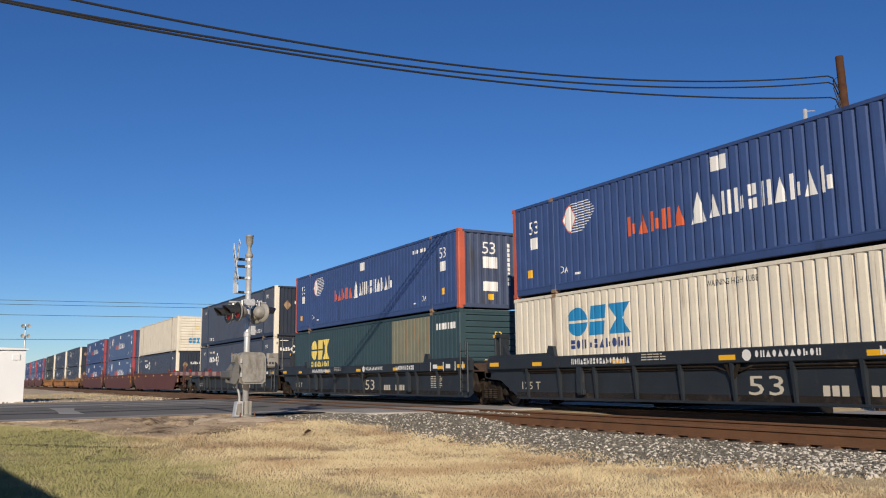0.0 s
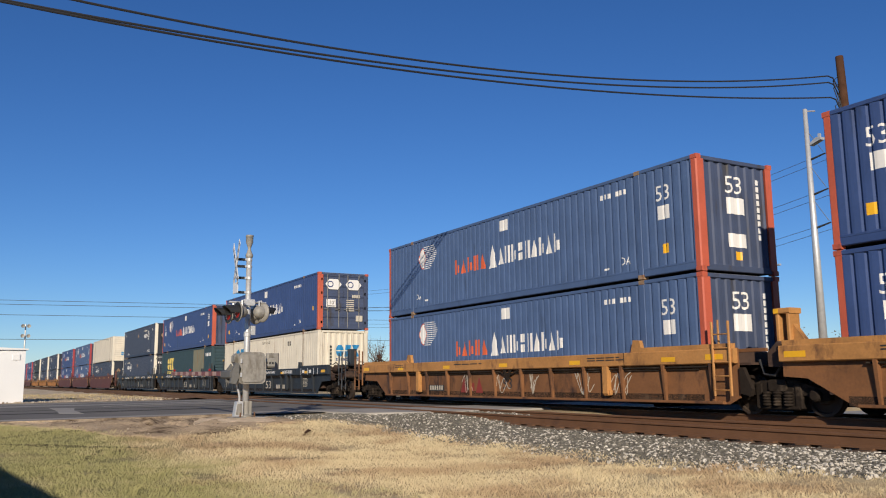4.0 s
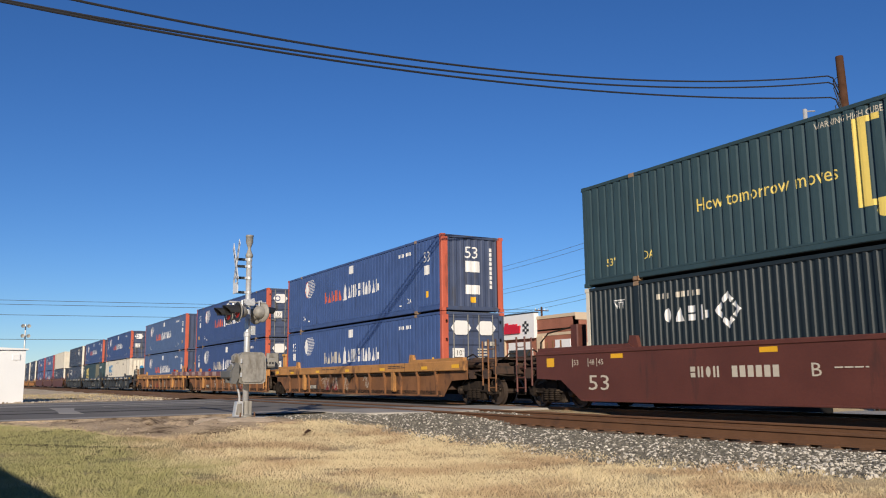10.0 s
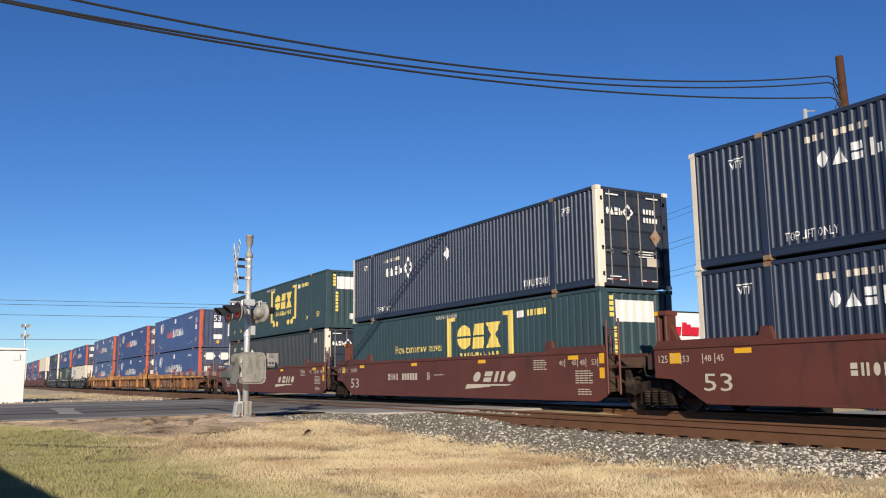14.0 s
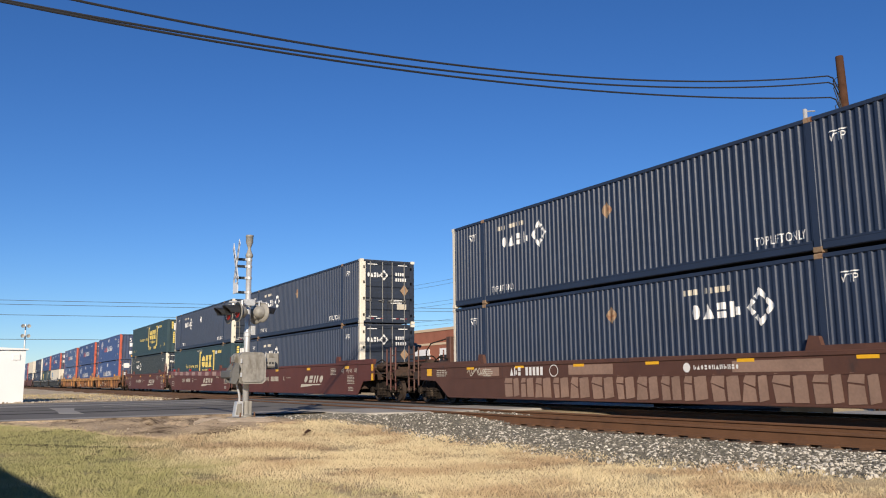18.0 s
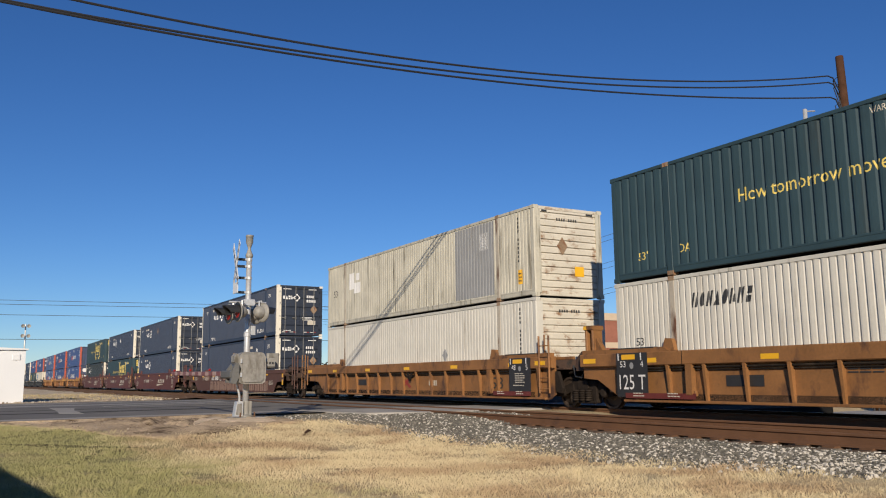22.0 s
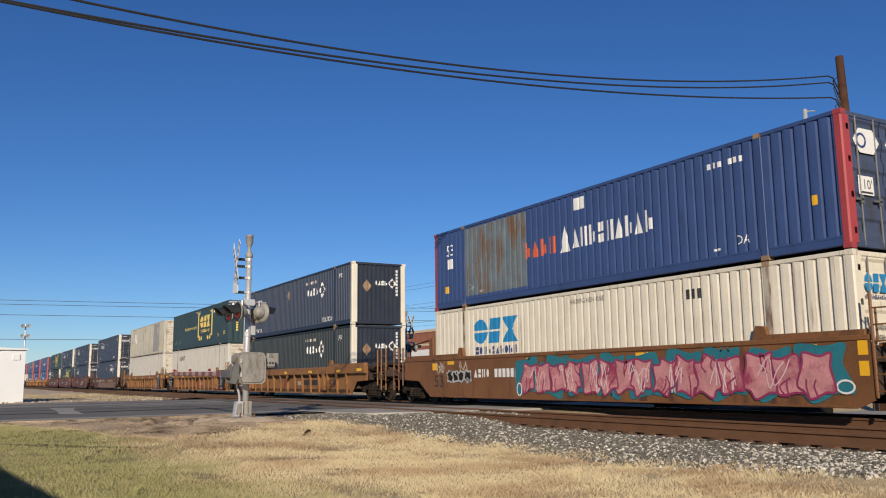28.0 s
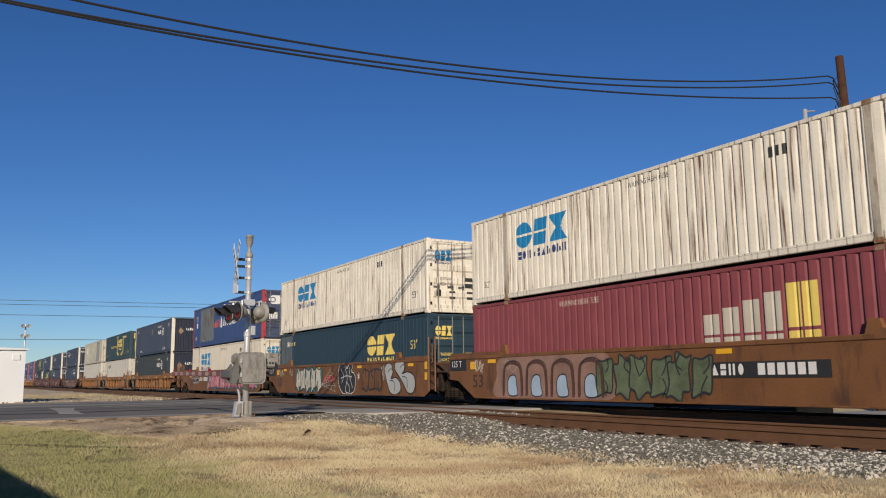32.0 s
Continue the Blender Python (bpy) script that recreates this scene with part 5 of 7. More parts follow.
            deep_mark(c, "spray_paint", stroke(curve(egg, True), 0.035, True) + sum([stroke(curve(q), 0.03) for q in ([(8.6, 1.3), (8.9, 1.0), (8.7, 0.7)], [(9.0, 1.4), (9.3, 0.9), (9.1, 0.45), (9.2, 0.3)], [(8.6, 0.9), (9.2, 1.0), (9.8, 0.95)], [(9.5, 1.35), (9.6, 0.9), (9.85, 0.5)], [(9.2, 0.75), (9.5, 0.55), (9.55, 0.3)], [(10.35, 0.9), (10.6, 1.05)], [(10.35, 1.05), (10.6, 0.9)], [(10.47, 0.82), (10.48, 1.13)])], []), white_mark, "", 1.456)
            deep_mark(c, "spray_paint", sum([stroke([(6.35, 0.62), (6.35 + 1.75 * math.cos(a), 0.62 + 1.0 * math.sin(a))], 0.022) for a in (-0.3, -0.05, 0.25, 0.55, 0.85)], []) + sum([stroke([(6.35 + 1.75 * q * math.cos(a) * (1 if k % 2 else 0.86), 0.62 + q * math.sin(a) * (1 if k % 2 else 0.86)) for k, a in enumerate((-0.3, -0.17, -0.05, 0.1, 0.25, 0.4, 0.55, 0.7, 0.85), 1)], 0.02) for q in (0.4, 0.58, 0.76, 0.95)], []), cream_mark, "thin pale sprayed web", 1.462)
            scrawl(c, 10.9, 12.7, 0.36, 1.3, car_ochre, black_mark, 43, 3, spiky=0.15, thick=0.07)
            for d, blob in ((1.448, [(12.95, 1.15), (13.1, 1.42), (13.5, 1.42), (13.66, 1.1), (13.5, 0.86), (13.9, 0.9), (14.25, 0.72), (14.3, 0.42), (13.9, 0.25), (13.45, 0.32), (13.2, 0.62)]), (1.453, [(13.85, 1.2), (13.9, 1.46), (14.3, 1.55), (14.65, 1.4), (14.6, 1.14), (14.45, 1.04), (14.9, 1.1), (15.35, 0.98), (15.5, 0.66), (15.3, 0.34), (14.9, 0.34), (14.6, 0.6), (14.3, 0.86)])):
                rim = curve(blob, True)
                deep_mark(c, "spray_paint", [rim], silver, "silver sprayed bubble with a black outline", d)
                cx, cz = sum(p[0] for p in blob) / len(blob), sum(p[1] for p in blob) / len(blob)
                lines = stroke(rim, 0.05, True) + stroke(curve([(cx - 0.4, cz + 0.28), (cx - 0.1, cz + 0.4), (cx + 0.1, cz + 0.24)]), 0.035) + stroke(curve([(cx - 0.2, cz - 0.05), (cx + 0.15, cz - 0.1), (cx + 0.2, cz - 0.45)]), 0.035)
                deep_mark(c, "spray_paint", lines, black_board, "", d + 0.002)
            scribble(c, (12.45,), 0.8, 1.35, 90, 1.447)
            deep_mark(c, "trade_name", blocks(3, 6.55, 0.75, 0.3, 1.4, 0.15, seed=22), red_mark, "", 1.444)
        else:
            fog = surface("dusty pink spray paint", (0.27, 0.155, 0.115), 0.7, vary=0.35, bump=0)
            deep_mark(c, "spray_paint", [curve([(1.55, 0.26), (1.6, 0.9), (1.75, 1.4), (3.2, 1.5), (5.0, 1.5), (6.6, 1.48), (6.9, 0.9), (6.8, 0.26), (4.0, 0.24)], True)], fog, "dusty pink sprayed ground", 1.446)
            for k in range(4):
                x = 1.95 + 1.2 * k
                arch = curve([(x, 0.3), (x + 0.02, 0.8), (x + 0.12, 1.18), (x + 0.5, 1.28), (x + 0.86, 1.16), (x + 0.95, 0.8), (x + 0.96, 0.3)])
                deep_mark(c, "spray_paint", stroke(arch, 0.1), car_brown, "dark brown sprayed arch", 1.449)
                deep_mark(c, "spray_paint", stroke([(p + 0.06, q + 0.06) for p, q in arch], 0.03), black_board, "", 1.451)
                pane = curve([(x + 0.3, 0.34), (x + 0.26, 0.72), (x + 0.42, 0.9), (x + 0.66, 0.88), (x + 0.72, 0.6), (x + 0.74, 0.34)], True)
                deep_mark(c, "spray_paint", [pane], pale, "pale blue sprayed pane", 1.452)
                deep_mark(c, "spray_paint", stroke(pane, 0.035, True), black_board, "", 1.454)
            scrawl(c, 6.3, 10.2, 0.25, 1.4, leaf, black_mark, 51, 6, label="green sprayed swollen shapes")
            deep_mark(c, "serial_board", [rect(9.95, 13.1, 0.78, 1.12)], black_board, "black number panel", 1.446)
            deep_mark(c, "serial_mark", blocks(4, 10.15, 0.84, 0.24, 0.95, 0.24, seed=21) + [rect(11.4 + 0.24 * k, 11.58 + 0.24 * k, 0.84, 1.08) for k in range(6)], white_mark, "", 1.452)
    add(csx(214.4, Z1, cream_csx, "door", "plain", 0.28, label=CSX_CREAM)), add(pacer(214.4, Z2, navy_pacer, "door", red_post, patch=True))
    add(csx(233.75, Z1, teal_csx, "door", "late", 0.28, label="blue-green corrugated shipping container with yellow trade emblem")), add(csx(233.75, Z2, old_cream, "door", "plain", 0.28, label="cream shipping container with rust-streaked folds"))
    m = csx(253.0, Z1, maroon, "front", "none", 0.28, label="maroon shipping container with a stained yellow patch")
    add(m)
    s = on_side(m, 0.28)
    s("faded_panel", [rect(9.85 + 0.55 * k, 10.3 + 0.55 * k, 1.3, 1.75 + 0.12 * k) for k in range(4)] + [rect(9.85 + 0.55 * k, 10.3 + 0.55 * k, 0.95, 1.24) for k in range(4)], cream_mark, "faded cream panels")
    s("faded_panel", [rect(12.05, 12.42, 1.35, 2.25), rect(12.46, 12.82, 1.35, 2.25), rect(12.05, 12.42, 0.98, 1.28), rect(12.46, 12.82, 0.98, 1.28)], yellow_mark, "faded yellow panel")
    s("lettering", lettered("WARNING HIGH CUBE", 4.6, 2.35, 0.16, 1.7), cream_mark)
    add(csx(253.0, Z2, old_cream, "front", "plain", 0.28, label="old cream shipping container streaked with rust"))


# ---- ground, road, tracks ----
def smooth_step(a, b, x):
    t = min(1, max(0, (x - a) / (b - a)))
    return t * t * (3 - 2 * t)


def ground_z(x, y):
    """Height of the ground: a flat lawn that rises to the road and to the track bed."""
    z = 0.04 + 0.05 * noise.noise(Vector((x * 0.25, y * 0.25, 0))) + 0.015 * noise.noise(Vector((x * 1.3, y * 1.3, 3)))
    lawn = smooth_step(-18.5, -13.0, x)
    z = z * lawn + (1 - lawn) * (0.33 + 0.02 * noise.noise(Vector((x * 0.6, y * 0.6, 7))))
    bed = smooth_step(7.6, 9.6, y) * (1 - smooth_step(19.5, 23, y))
    z = max(z, bed * 0.17 + (1 - bed) * z) if y < 30 else z
    if y > 18.4:
        dip = smooth_step(18.4, 20.5, y) * (1 - smooth_step(34, 39, y)) * smooth_step(-21.6, -19.5, x)
        z = 0.15 - 0.3 * dip + 0.02 * noise.noise(Vector((x * 0.2, y * 0.2, 1)))
    return z


def earth(name, dry, green, soil, sc=1.0, low=0.55, high=1.35):
    """Lawn soil and thatch: dry and green patches, bare spots."""
    m = bpy.data.materials.new(name)
    m.use_nodes = True
    t = m.node_tree
    N, W = t.nodes.new, t.links.new
    bsdf = t.nodes["Principled BSDF"]
    geo = N("ShaderNodeNewGeometry")
    n1, n2, n3 = (N("ShaderNodeTexNoise") for _ in range(3))
    for n, s, d in ((n1, 0.28 * sc, 4), (n2, 1.6 * sc, 6), (n3, 30 * sc, 4)):
        n.inputs["Scale"].default_value, n.inputs["Detail"].default_value = s, d
        W(geo.outputs["Position"], n.inputs["Vector"])
    sep = N("ShaderNodeSeparateXYZ")
    W(geo.outputs["Position"], sep.inputs[0])
    # the lawn is greener away from the track
    far = N("ShaderNodeMapRange")
    far.inputs[1].default_value, far.inputs[2].default_value, far.inputs[3].default_value, far.inputs[4].default_value = 1.9, 6.0, 0.36, -0.3
    W(sep.outputs[1], far.inputs[0])
    a = N("ShaderNodeMath")
    a.operation = "ADD"
    W(n1.outputs["Fac"], a.inputs[0])
    W(far.outputs[0], a.inputs[1])
    b = N("ShaderNodeMath")
    b.operation = "MULTIPLY_ADD"
    b.inputs[1].default_value = 0.5
    W(n2.outputs["Fac"], b.inputs[0])
    W(a.outputs[0], b.inputs[2])
    g = N("ShaderNodeMapRange")
    g.inputs[1].default_value, g.inputs[2].default_value = 0.78, 1.12
    W(b.outputs[0], g.inputs[0])
    mix = N("ShaderNodeMixRGB")
    mix.inputs[2].default_value = (*green, 1)
    n4 = N("ShaderNodeTexNoise")
    n4.inputs["Scale"].default_value, n4.inputs["Detail"].default_value = 0.85, 5
    W(geo.outputs["Position"], n4.inputs["Vector"])
    dead = N("ShaderNodeMapRange")
    dead.inputs[1].default_value, dead.inputs[2].default_value = 0.46, 0.62
    W(n4.outputs["Fac"], dead.inputs[0])
    browner = N("ShaderNodeMixRGB")
    browner.inputs[1].default_value, browner.inputs[2].default_value = (*dry, 1), (dry[0] * 0.74, dry[1] * 0.66, dry[2] * 0.64, 1)
    W(dead.outputs[0], browner.inputs[0])
    W(browner.outputs[0], mix.inputs[1])
    W(g.outputs[0], mix.inputs[0])
    hsv = N("ShaderNodeHueSaturation")
    r = N("ShaderNodeMapRange")
    r.inputs[1].default_value, r.inputs[2].default_value, r.inputs[3].default_value, r.inputs[4].default_value = 0.25, 0.75, low, high
    W(n3.outputs["Fac"], r.inputs[0])
    W(r.outputs[0], hsv.inputs["Value"])
    W(mix.outputs[0], hsv.inputs["Color"])
    bare = N("ShaderNodeMapRange")
    bare.inputs[1].default_value, bare.inputs[2].default_value = 0.60, 0.72
    W(n2.outputs["Fac"], bare.inputs[0])
    mix2 = N("ShaderNodeMixRGB")
    mix2.inputs[0].default_value = 0
    if soil:
        mix2.inputs[2].default_value = (*soil, 1)
        W(bare.outputs[0], mix2.inputs[0])
    W(hsv.outputs[0], mix2.inputs[1])
    W(mix2.outputs[0], bsdf.inputs["Base Color"])
    bsdf.inputs["Roughness"].default_value = 0.9
    bsdf.inputs["Specular IOR Level"].default_value = 0.05
    bp = N("ShaderNodeBump")
    bp.inputs["Strength"].default_value, bp.inputs["Distance"].default_value = 0.5, 0.04
    W(n3.outputs["Fac"], bp.inputs["Height"])
    W(bp.outputs[0], bsdf.inputs["Normal"])
    return m


def island_mix(name, cols, rough=0.9):
    """Loose pieces joined in one mesh, each with a colour of its own."""
    m = bpy.data.materials.new(name)
    m.use_nodes = True
    t = m.node_tree
    geo, ramp = t.nodes.new("ShaderNodeNewGeometry"), t.nodes.new("ShaderNodeValToRGB")
    ramp.color_ramp.interpolation = "LINEAR"
    while len(ramp.color_ramp.elements) < len(cols):
        ramp.color_ramp.elements.new(0.5)
    for i, (e, c) in enumerate(zip(ramp.color_ramp.elements, cols)):
        e.position, e.color = i / (len(cols) - 1), (*c, 1)
    t.links.new(geo.outputs["Random Per Island"], ramp.inputs[0])
    t.links.new(ramp.outputs[0], t.nodes["Principled BSDF"].inputs["Base Color"])
    t.nodes["Principled BSDF"].inputs["Roughness"].default_value = rough
    t.nodes["Principled BSDF"].inputs["Specular IOR Level"].default_value = 0.1
    return m


lawn_mat = earth("lawn and bare soil", (0.5, 0.4, 0.24), (0.28, 0.26, 0.12), (0.34, 0.25, 0.15), 1.0, 0.75, 1.2)
asphalt = surface("worn asphalt", (0.175, 0.165, 0.15), 0.85, vary=0.22, scale=0.5, fine=60, bump=0.3, dirt=(0.24, 0.22, 0.195), amount=0.4, dirt_scale=0.4)
concrete = surface("pale road concrete", (0.33, 0.31, 0.28), 0.85, vary=0.15, scale=0.8, fine=50, bump=0.2, dirt=(0.16, 0.15, 0.13), amount=0.3, dirt_scale=0.6)
tar = surface("dark tar strip", (0.045, 0.043, 0.04), 0.92, vary=0.3, scale=1.0, fine=40, bump=0.2)
dust = surface("pale gravelly soil", (0.5, 0.375, 0.24), 0.95, vary=0.45, scale=1.1, fine=22, bump=1.0, dirt=(0.1, 0.066, 0.038), amount=0.52, dirt_scale=1.6)
# dark tone for the shadow strips painted on the lawn
lawn_shade = surface("dark damp soil", (0.1, 0.085, 0.05), 0.95, vary=0.4, scale=3, fine=40, bump=0.8, dirt=(0.2, 0.16, 0.09), amount=0.45, dirt_scale=6)
# near-black tone that paints the shade under and behind the train
shade_black = surface("black crossing rubber", (0.016, 0.015, 0.014), 0.95, vary=0.3, scale=1.5, fine=30, bump=0.2)
far_soil = surface("pale tan soil", (0.5, 0.41, 0.29), 0.95, vary=0.3, scale=0.7, fine=14, bump=0.5, dirt=(0.24, 0.17, 0.1), amount=0.36, dirt_scale=0.5)
brown_bed = surface("rust brown track bed", (0.16, 0.095, 0.055), 0.95, vary=0.4, scale=1.2, fine=12, bump=0.9, dirt=(0.3, 0.22, 0.15), amount=0.4, dirt_scale=1.5)
ballast_bed = surface("ballast bed", (0.085, 0.076, 0.062), 0.95, vary=0.4, scale=4, fine=30, bump=0.8)
rail_rust = surface("rusted rail steel", (0.14, 0.066, 0.03), 0.75, 0.1, vary=0.2, scale=3, fine=30, bump=0.15, dirt=(0.06, 0.03, 0.02), amount=0.3, dirt_scale=1.5)
rail_shine = surface("polished rail head", (0.35, 0.33, 0.31), 0.35, 0.9, vary=0.1)
tie_wood = surface("weathered tie wood", (0.10, 0.07, 0.05), 0.9, vary=0.35, scale=4, fine=40, bump=0.4, spread=0.3)
galv = surface("galvanised mast steel", (0.56, 0.56, 0.55), 0.42, 0.45, vary=0.12, scale=3, fine=25, bump=0.05)
grey_box = surface("weathered grey housing paint", (0.27, 0.255, 0.225), 0.6, 0.1, vary=0.3, scale=3, dirt=(0.11, 0.095, 0.07), amount=0.48, streak=3, dirt_scale=3)
dark_grey = surface("dark weathered arm paint", (0.11, 0.108, 0.1), 0.6, vary=0.25)
black_paint = surface("black sheet metal", (0.02, 0.02, 0.02), 0.5, vary=0.2)
white_paint = surface("white sheet metal paint", (0.69, 0.69, 0.68), 0.5, vary=0.04, scale=1, dirt=(0.55, 0.53, 0.5), amount=0.25, streak=4, bump=0.03)
red_lens = surface("red signal lens", (0.25, 0.015, 0.012), 0.25, vary=0.2, bump=0)
gate_red = surface("gate red sheeting", (0.17, 0.05, 0.042), 0.5, vary=0.1, bump=0)
gate_white = surface("gate white sheeting", (0.36, 0.23, 0.19), 0.5, vary=0.1, bump=0)
pole_wood = surface("brown pole wood", (0.075, 0.037, 0.022), 0.85, vary=0.3, scale=3, fine=30, bump=0.4, dirt=(0.06, 0.035, 0.025), amount=0.35, streak=8)
cable_black = surface("black cable sheath", (0.018, 0.018, 0.02), 0.6, vary=0.1, bump=0)
cable_grey = surface("aluminium conductor", (0.10, 0.11, 0.13), 0.5, 0.3, vary=0.1, bump=0)
brick = surface("red brown brick wall", (0.30, 0.125, 0.085), 0.85, vary=0.18, scale=0.8, fine=9, bump=0.2)
tan_wall = surface("tan plaster band", (0.56, 0.44, 0.31), 0.85, vary=0.06, scale=0.6, fine=20, bump=0.1)
white_wall = surface("white sign panel", (0.74, 0.74, 0.73), 0.6, vary=0.03, scale=0.5, bump=0.03)
shop_red = surface("red sign letters", (0.55, 0.012, 0.03), 0.4, vary=0.05, bump=0)
dark_glass = surface("dark shop glass", (0.03, 0.035, 0.04), 0.12, vary=0.1, bump=0)
plain_wall = surface("plain beige wall", (0.5, 0.46, 0.4), 0.85, vary=0.08)


def grass_edge(y):
    """Where the lawn ends towards the road."""
    y = np.asarray(y)
    return np.interp(y, [-4, 0.0, 0.8, 1.4, 1.9, 2.5, 3.36, 4.03, 4.94, 5.34, 6.4], [-22, -22, -21.4, -20.3, -19.1, -17.3, -16.8, -16.8, -17.4, -17.5, -18.9]) + 0.25 * np.sin(y * 5.1) * np.sin(y * 1.3)


def off_line(x, y, path):
    """Distance from a point to a broken line."""
    best = 9.0
    for (ax, ay), (bx, by) in zip(path, path[1:]):
        dx, dy = bx - ax, by - ay
        q = min(1, max(0, ((x - ax) * dx + (y - ay) * dy) / (dx * dx + dy * dy)))
        best = min(best, math.hypot(x - ax - q * dx, y - ay - q * dy))
    return best


SOIL_RUTS = [[(-22.7, 2.8), (-20.6, 2.9), (-19.3, 3.2), (-18.0, 3.97), (-18.6, 4.5), (-19.9, 5.07)], [(-19.2, 3.3), (-20.8, 3.8), (-23.2, 4.4)], [(-16.6, 3.5), (-17.8, 4.08), (-19.4, 4.83), (-20.8, 5.7)], [(-17.4, 2.9), (-18.6, 3.6), (-20.2, 4.4)]]
# dark strips standing for lawn shadows; the last is a dead patch
LAWN_SHADOWS = [([(-16.45, 0.5), (-16.02, 1.31), (-15.66, 1.97), (-15.3, 2.7)], 0.2), ([(-16.9, 0.5), (-17.77, 1.35), (-19.08, 1.93)], 0.2), ([(-17.8, 1.85), (-18.33, 2.26)], 0.3), ([(-14.2, 1.74), (-14.78, 1.92), (-15.28, 2.12)], 0.09), ([(-14.64, 2.12), (-15.17, 2.44)], 0.08), ([(-12.85, 4.8), (-12.2, 4.92)], 0.22)]


def ground():
    xs = sorted(set([-2500, -900, -400, -200, -120, -80] + [-60 + 2 * k for k in range(12)] + [-36 + 0.8 * k for k in range(18)] + [-22 + 0.4 * k for k in range(66)] + [6, 10, 20, 40, 80, 200, 600, 2500]))
    ys = sorted(set([-2500, -600, -150, -40, -12] + [-5 + 0.4 * k for k in range(62)] + [20.5, 22, 24, 28, 34, 45, 60, 80, 120, 200, 400, 1000, 2500]))
    s = Shape()
    n = len(ys)
    s.add([(x, y, ground_z(x, y)) for x in xs for y in ys], [(i * n + j, (i + 1) * n + j, (i + 1) * n + j + 1, i * n + j + 1) for i in range(len(xs) - 1) for j in range(n - 1)])
    g = new("ground", s.mesh("ground", lawn_mat, True))
    tagged(g, "dry and green lawn with bare soil", "ground", kind="structure")
    # the road, nearly square to the track, and its paler crossing apron
    r = Shape()
    edge = lambda y: -21.4 - 0.10 * y if y < 8 else -22.2
    rows = [-60, -20, -6, 0, 3, 6, 9, 12, 14.2]
    for a, b in zip(rows, rows[1:]):
        za, zb = 0.372, 0.372
        r.add([(edge(a), a, za), (edge(b), b, zb), (-41.5 - 0.1 * b, b, zb), (-41.5 - 0.1 * a, a, za)], [(0, 1, 2, 3)])
    # road and added panels behind the near rail are blackened to deepen the train's shade
    back = Shape().add([(-22.2, 17.4, 0.372), (-22.2, 60, 0.36), (-46, 60, 0.36), (-42.9, 17.4, 0.372)], [(0, 1, 2, 3)])
    tagged(part("road_behind", back, shade_black), "dark asphalt road behind the track", "road", kind="structure")
    panel = Shape()
    for y0, y1 in ((14.2, 14.9), (15.06, 16.4), (16.56, 17.4)):
        panel.box(-42.9, -22.2, y0, y1, 0.2, 0.376, 0.01)
    tagged(part("crossing_panel", panel, shade_black), "dark rubber crossing panels between the rails", "pavement", kind="structure")
    r.add([(-22.2, 60, 0.36), (-22.2, 400, 0.36), (-60, 400, 0.36), (-46, 60, 0.36)], [(0, 1, 2, 3)])
    tagged(part("road", r, asphalt), "worn grey asphalt road over the level crossing", "road", kind="structure")
    a = Shape()
    a.prism([(-23.6, 8.6), (-20.4, 9.3), (-19.9, 10.6), (-19.9, 19), (-23.6, 19)], 0.30, 0.385, "z")
    tagged(part("crossing_apron", a, concrete), "pale concrete edge of the level crossing", "pavement", kind="structure")
    for k, (x0, x1, y0, y1, m2) in enumerate(((-23.2, -22.3, -30, 8.4, concrete), (-27.5, -26.9, -14, 9.2, tar), (-30.2, -29.9, -20, 9, tar), (-36.5, -34.9, -12, 10, concrete), (-39.8, -38.6, -20, 12, concrete))):
        q = Shape()
        n = 24
        top, bot = [], []
        for i in range(n + 1):
            yy = y0 + (y1 - y0) * i / n
            j = 0.22 * noise.noise(Vector((yy * 0.6, k * 5, 1)))
            top.append((x0 - 0.1 * yy + j, yy)), bot.append((x1 - 0.1 * yy + j * 0.5, yy))
        q.add([(a, b, 0.3745) for a, b in top + bot], [(i, i + 1, n + 2 + i, n + 1 + i) for i in range(n)])
        tagged(part("road_patch", q, m2), "patched strip in the road surface", "road patch", kind="structure")
    q = Shape().prism([(-32.9, 2.75), (-29.4, 2.7), (-26.7, 2.5), (-26.2, 3.1), (-29.5, 3.2), (-32.2, 3.5)], 0.373, 0.3775, "z")
    tagged(part("road_patch", q, concrete), "pale square patch in the road surface", "road patch", kind="structure")
    w = Shape()
    w.prism([(-33.6, 4.6), (-33.2, 4.6), (-34.2, 7), (-34.3, 12.5), (-34.7, 12.5), (-34.75, 7)], 0.374, 0.377, "z")
    tagged(part("road_line", w, concrete), "worn pale line on the asphalt", "road marking", kind="structure")
    # bare soil between the lawn and the road, cut by tyre ruts
    d = Shape()
    us, vs = [k / 64 for k in range(65)], [-4 + 0.1 * k for k in range(108)]
    for v in vs:
        near = float(grass_edge(v)) + 0.7
        far = edge(v) - 0.15 + 0.25 * noise.noise(Vector((v * 1.1, 4, 2)))
        for u in us:
            x = far + (near - far) * u
            bump = 0.03 * noise.noise(Vector((x * 1.3, v * 1.3, 8))) + 0.025 * noise.noise(Vector((x * 5, v * 5, 3)))
            lift = math.sin(min(1, max(0, (u - 0.02) / 0.9)) * math.pi)
            for path in SOIL_RUTS:
                q = off_line(x, v, path)
                bump += 0.034 * math.exp(-((q - 0.26) / 0.09) ** 2) - 0.045 * math.exp(-(q / 0.15) ** 2)
            d.v.append((x, v, (0.374 if u < 0.05 else ground_z(x, v)) + 0.025 - 0.06 * (u > 0.97) + lift * (0.015 + bump)))
    n = len(us)
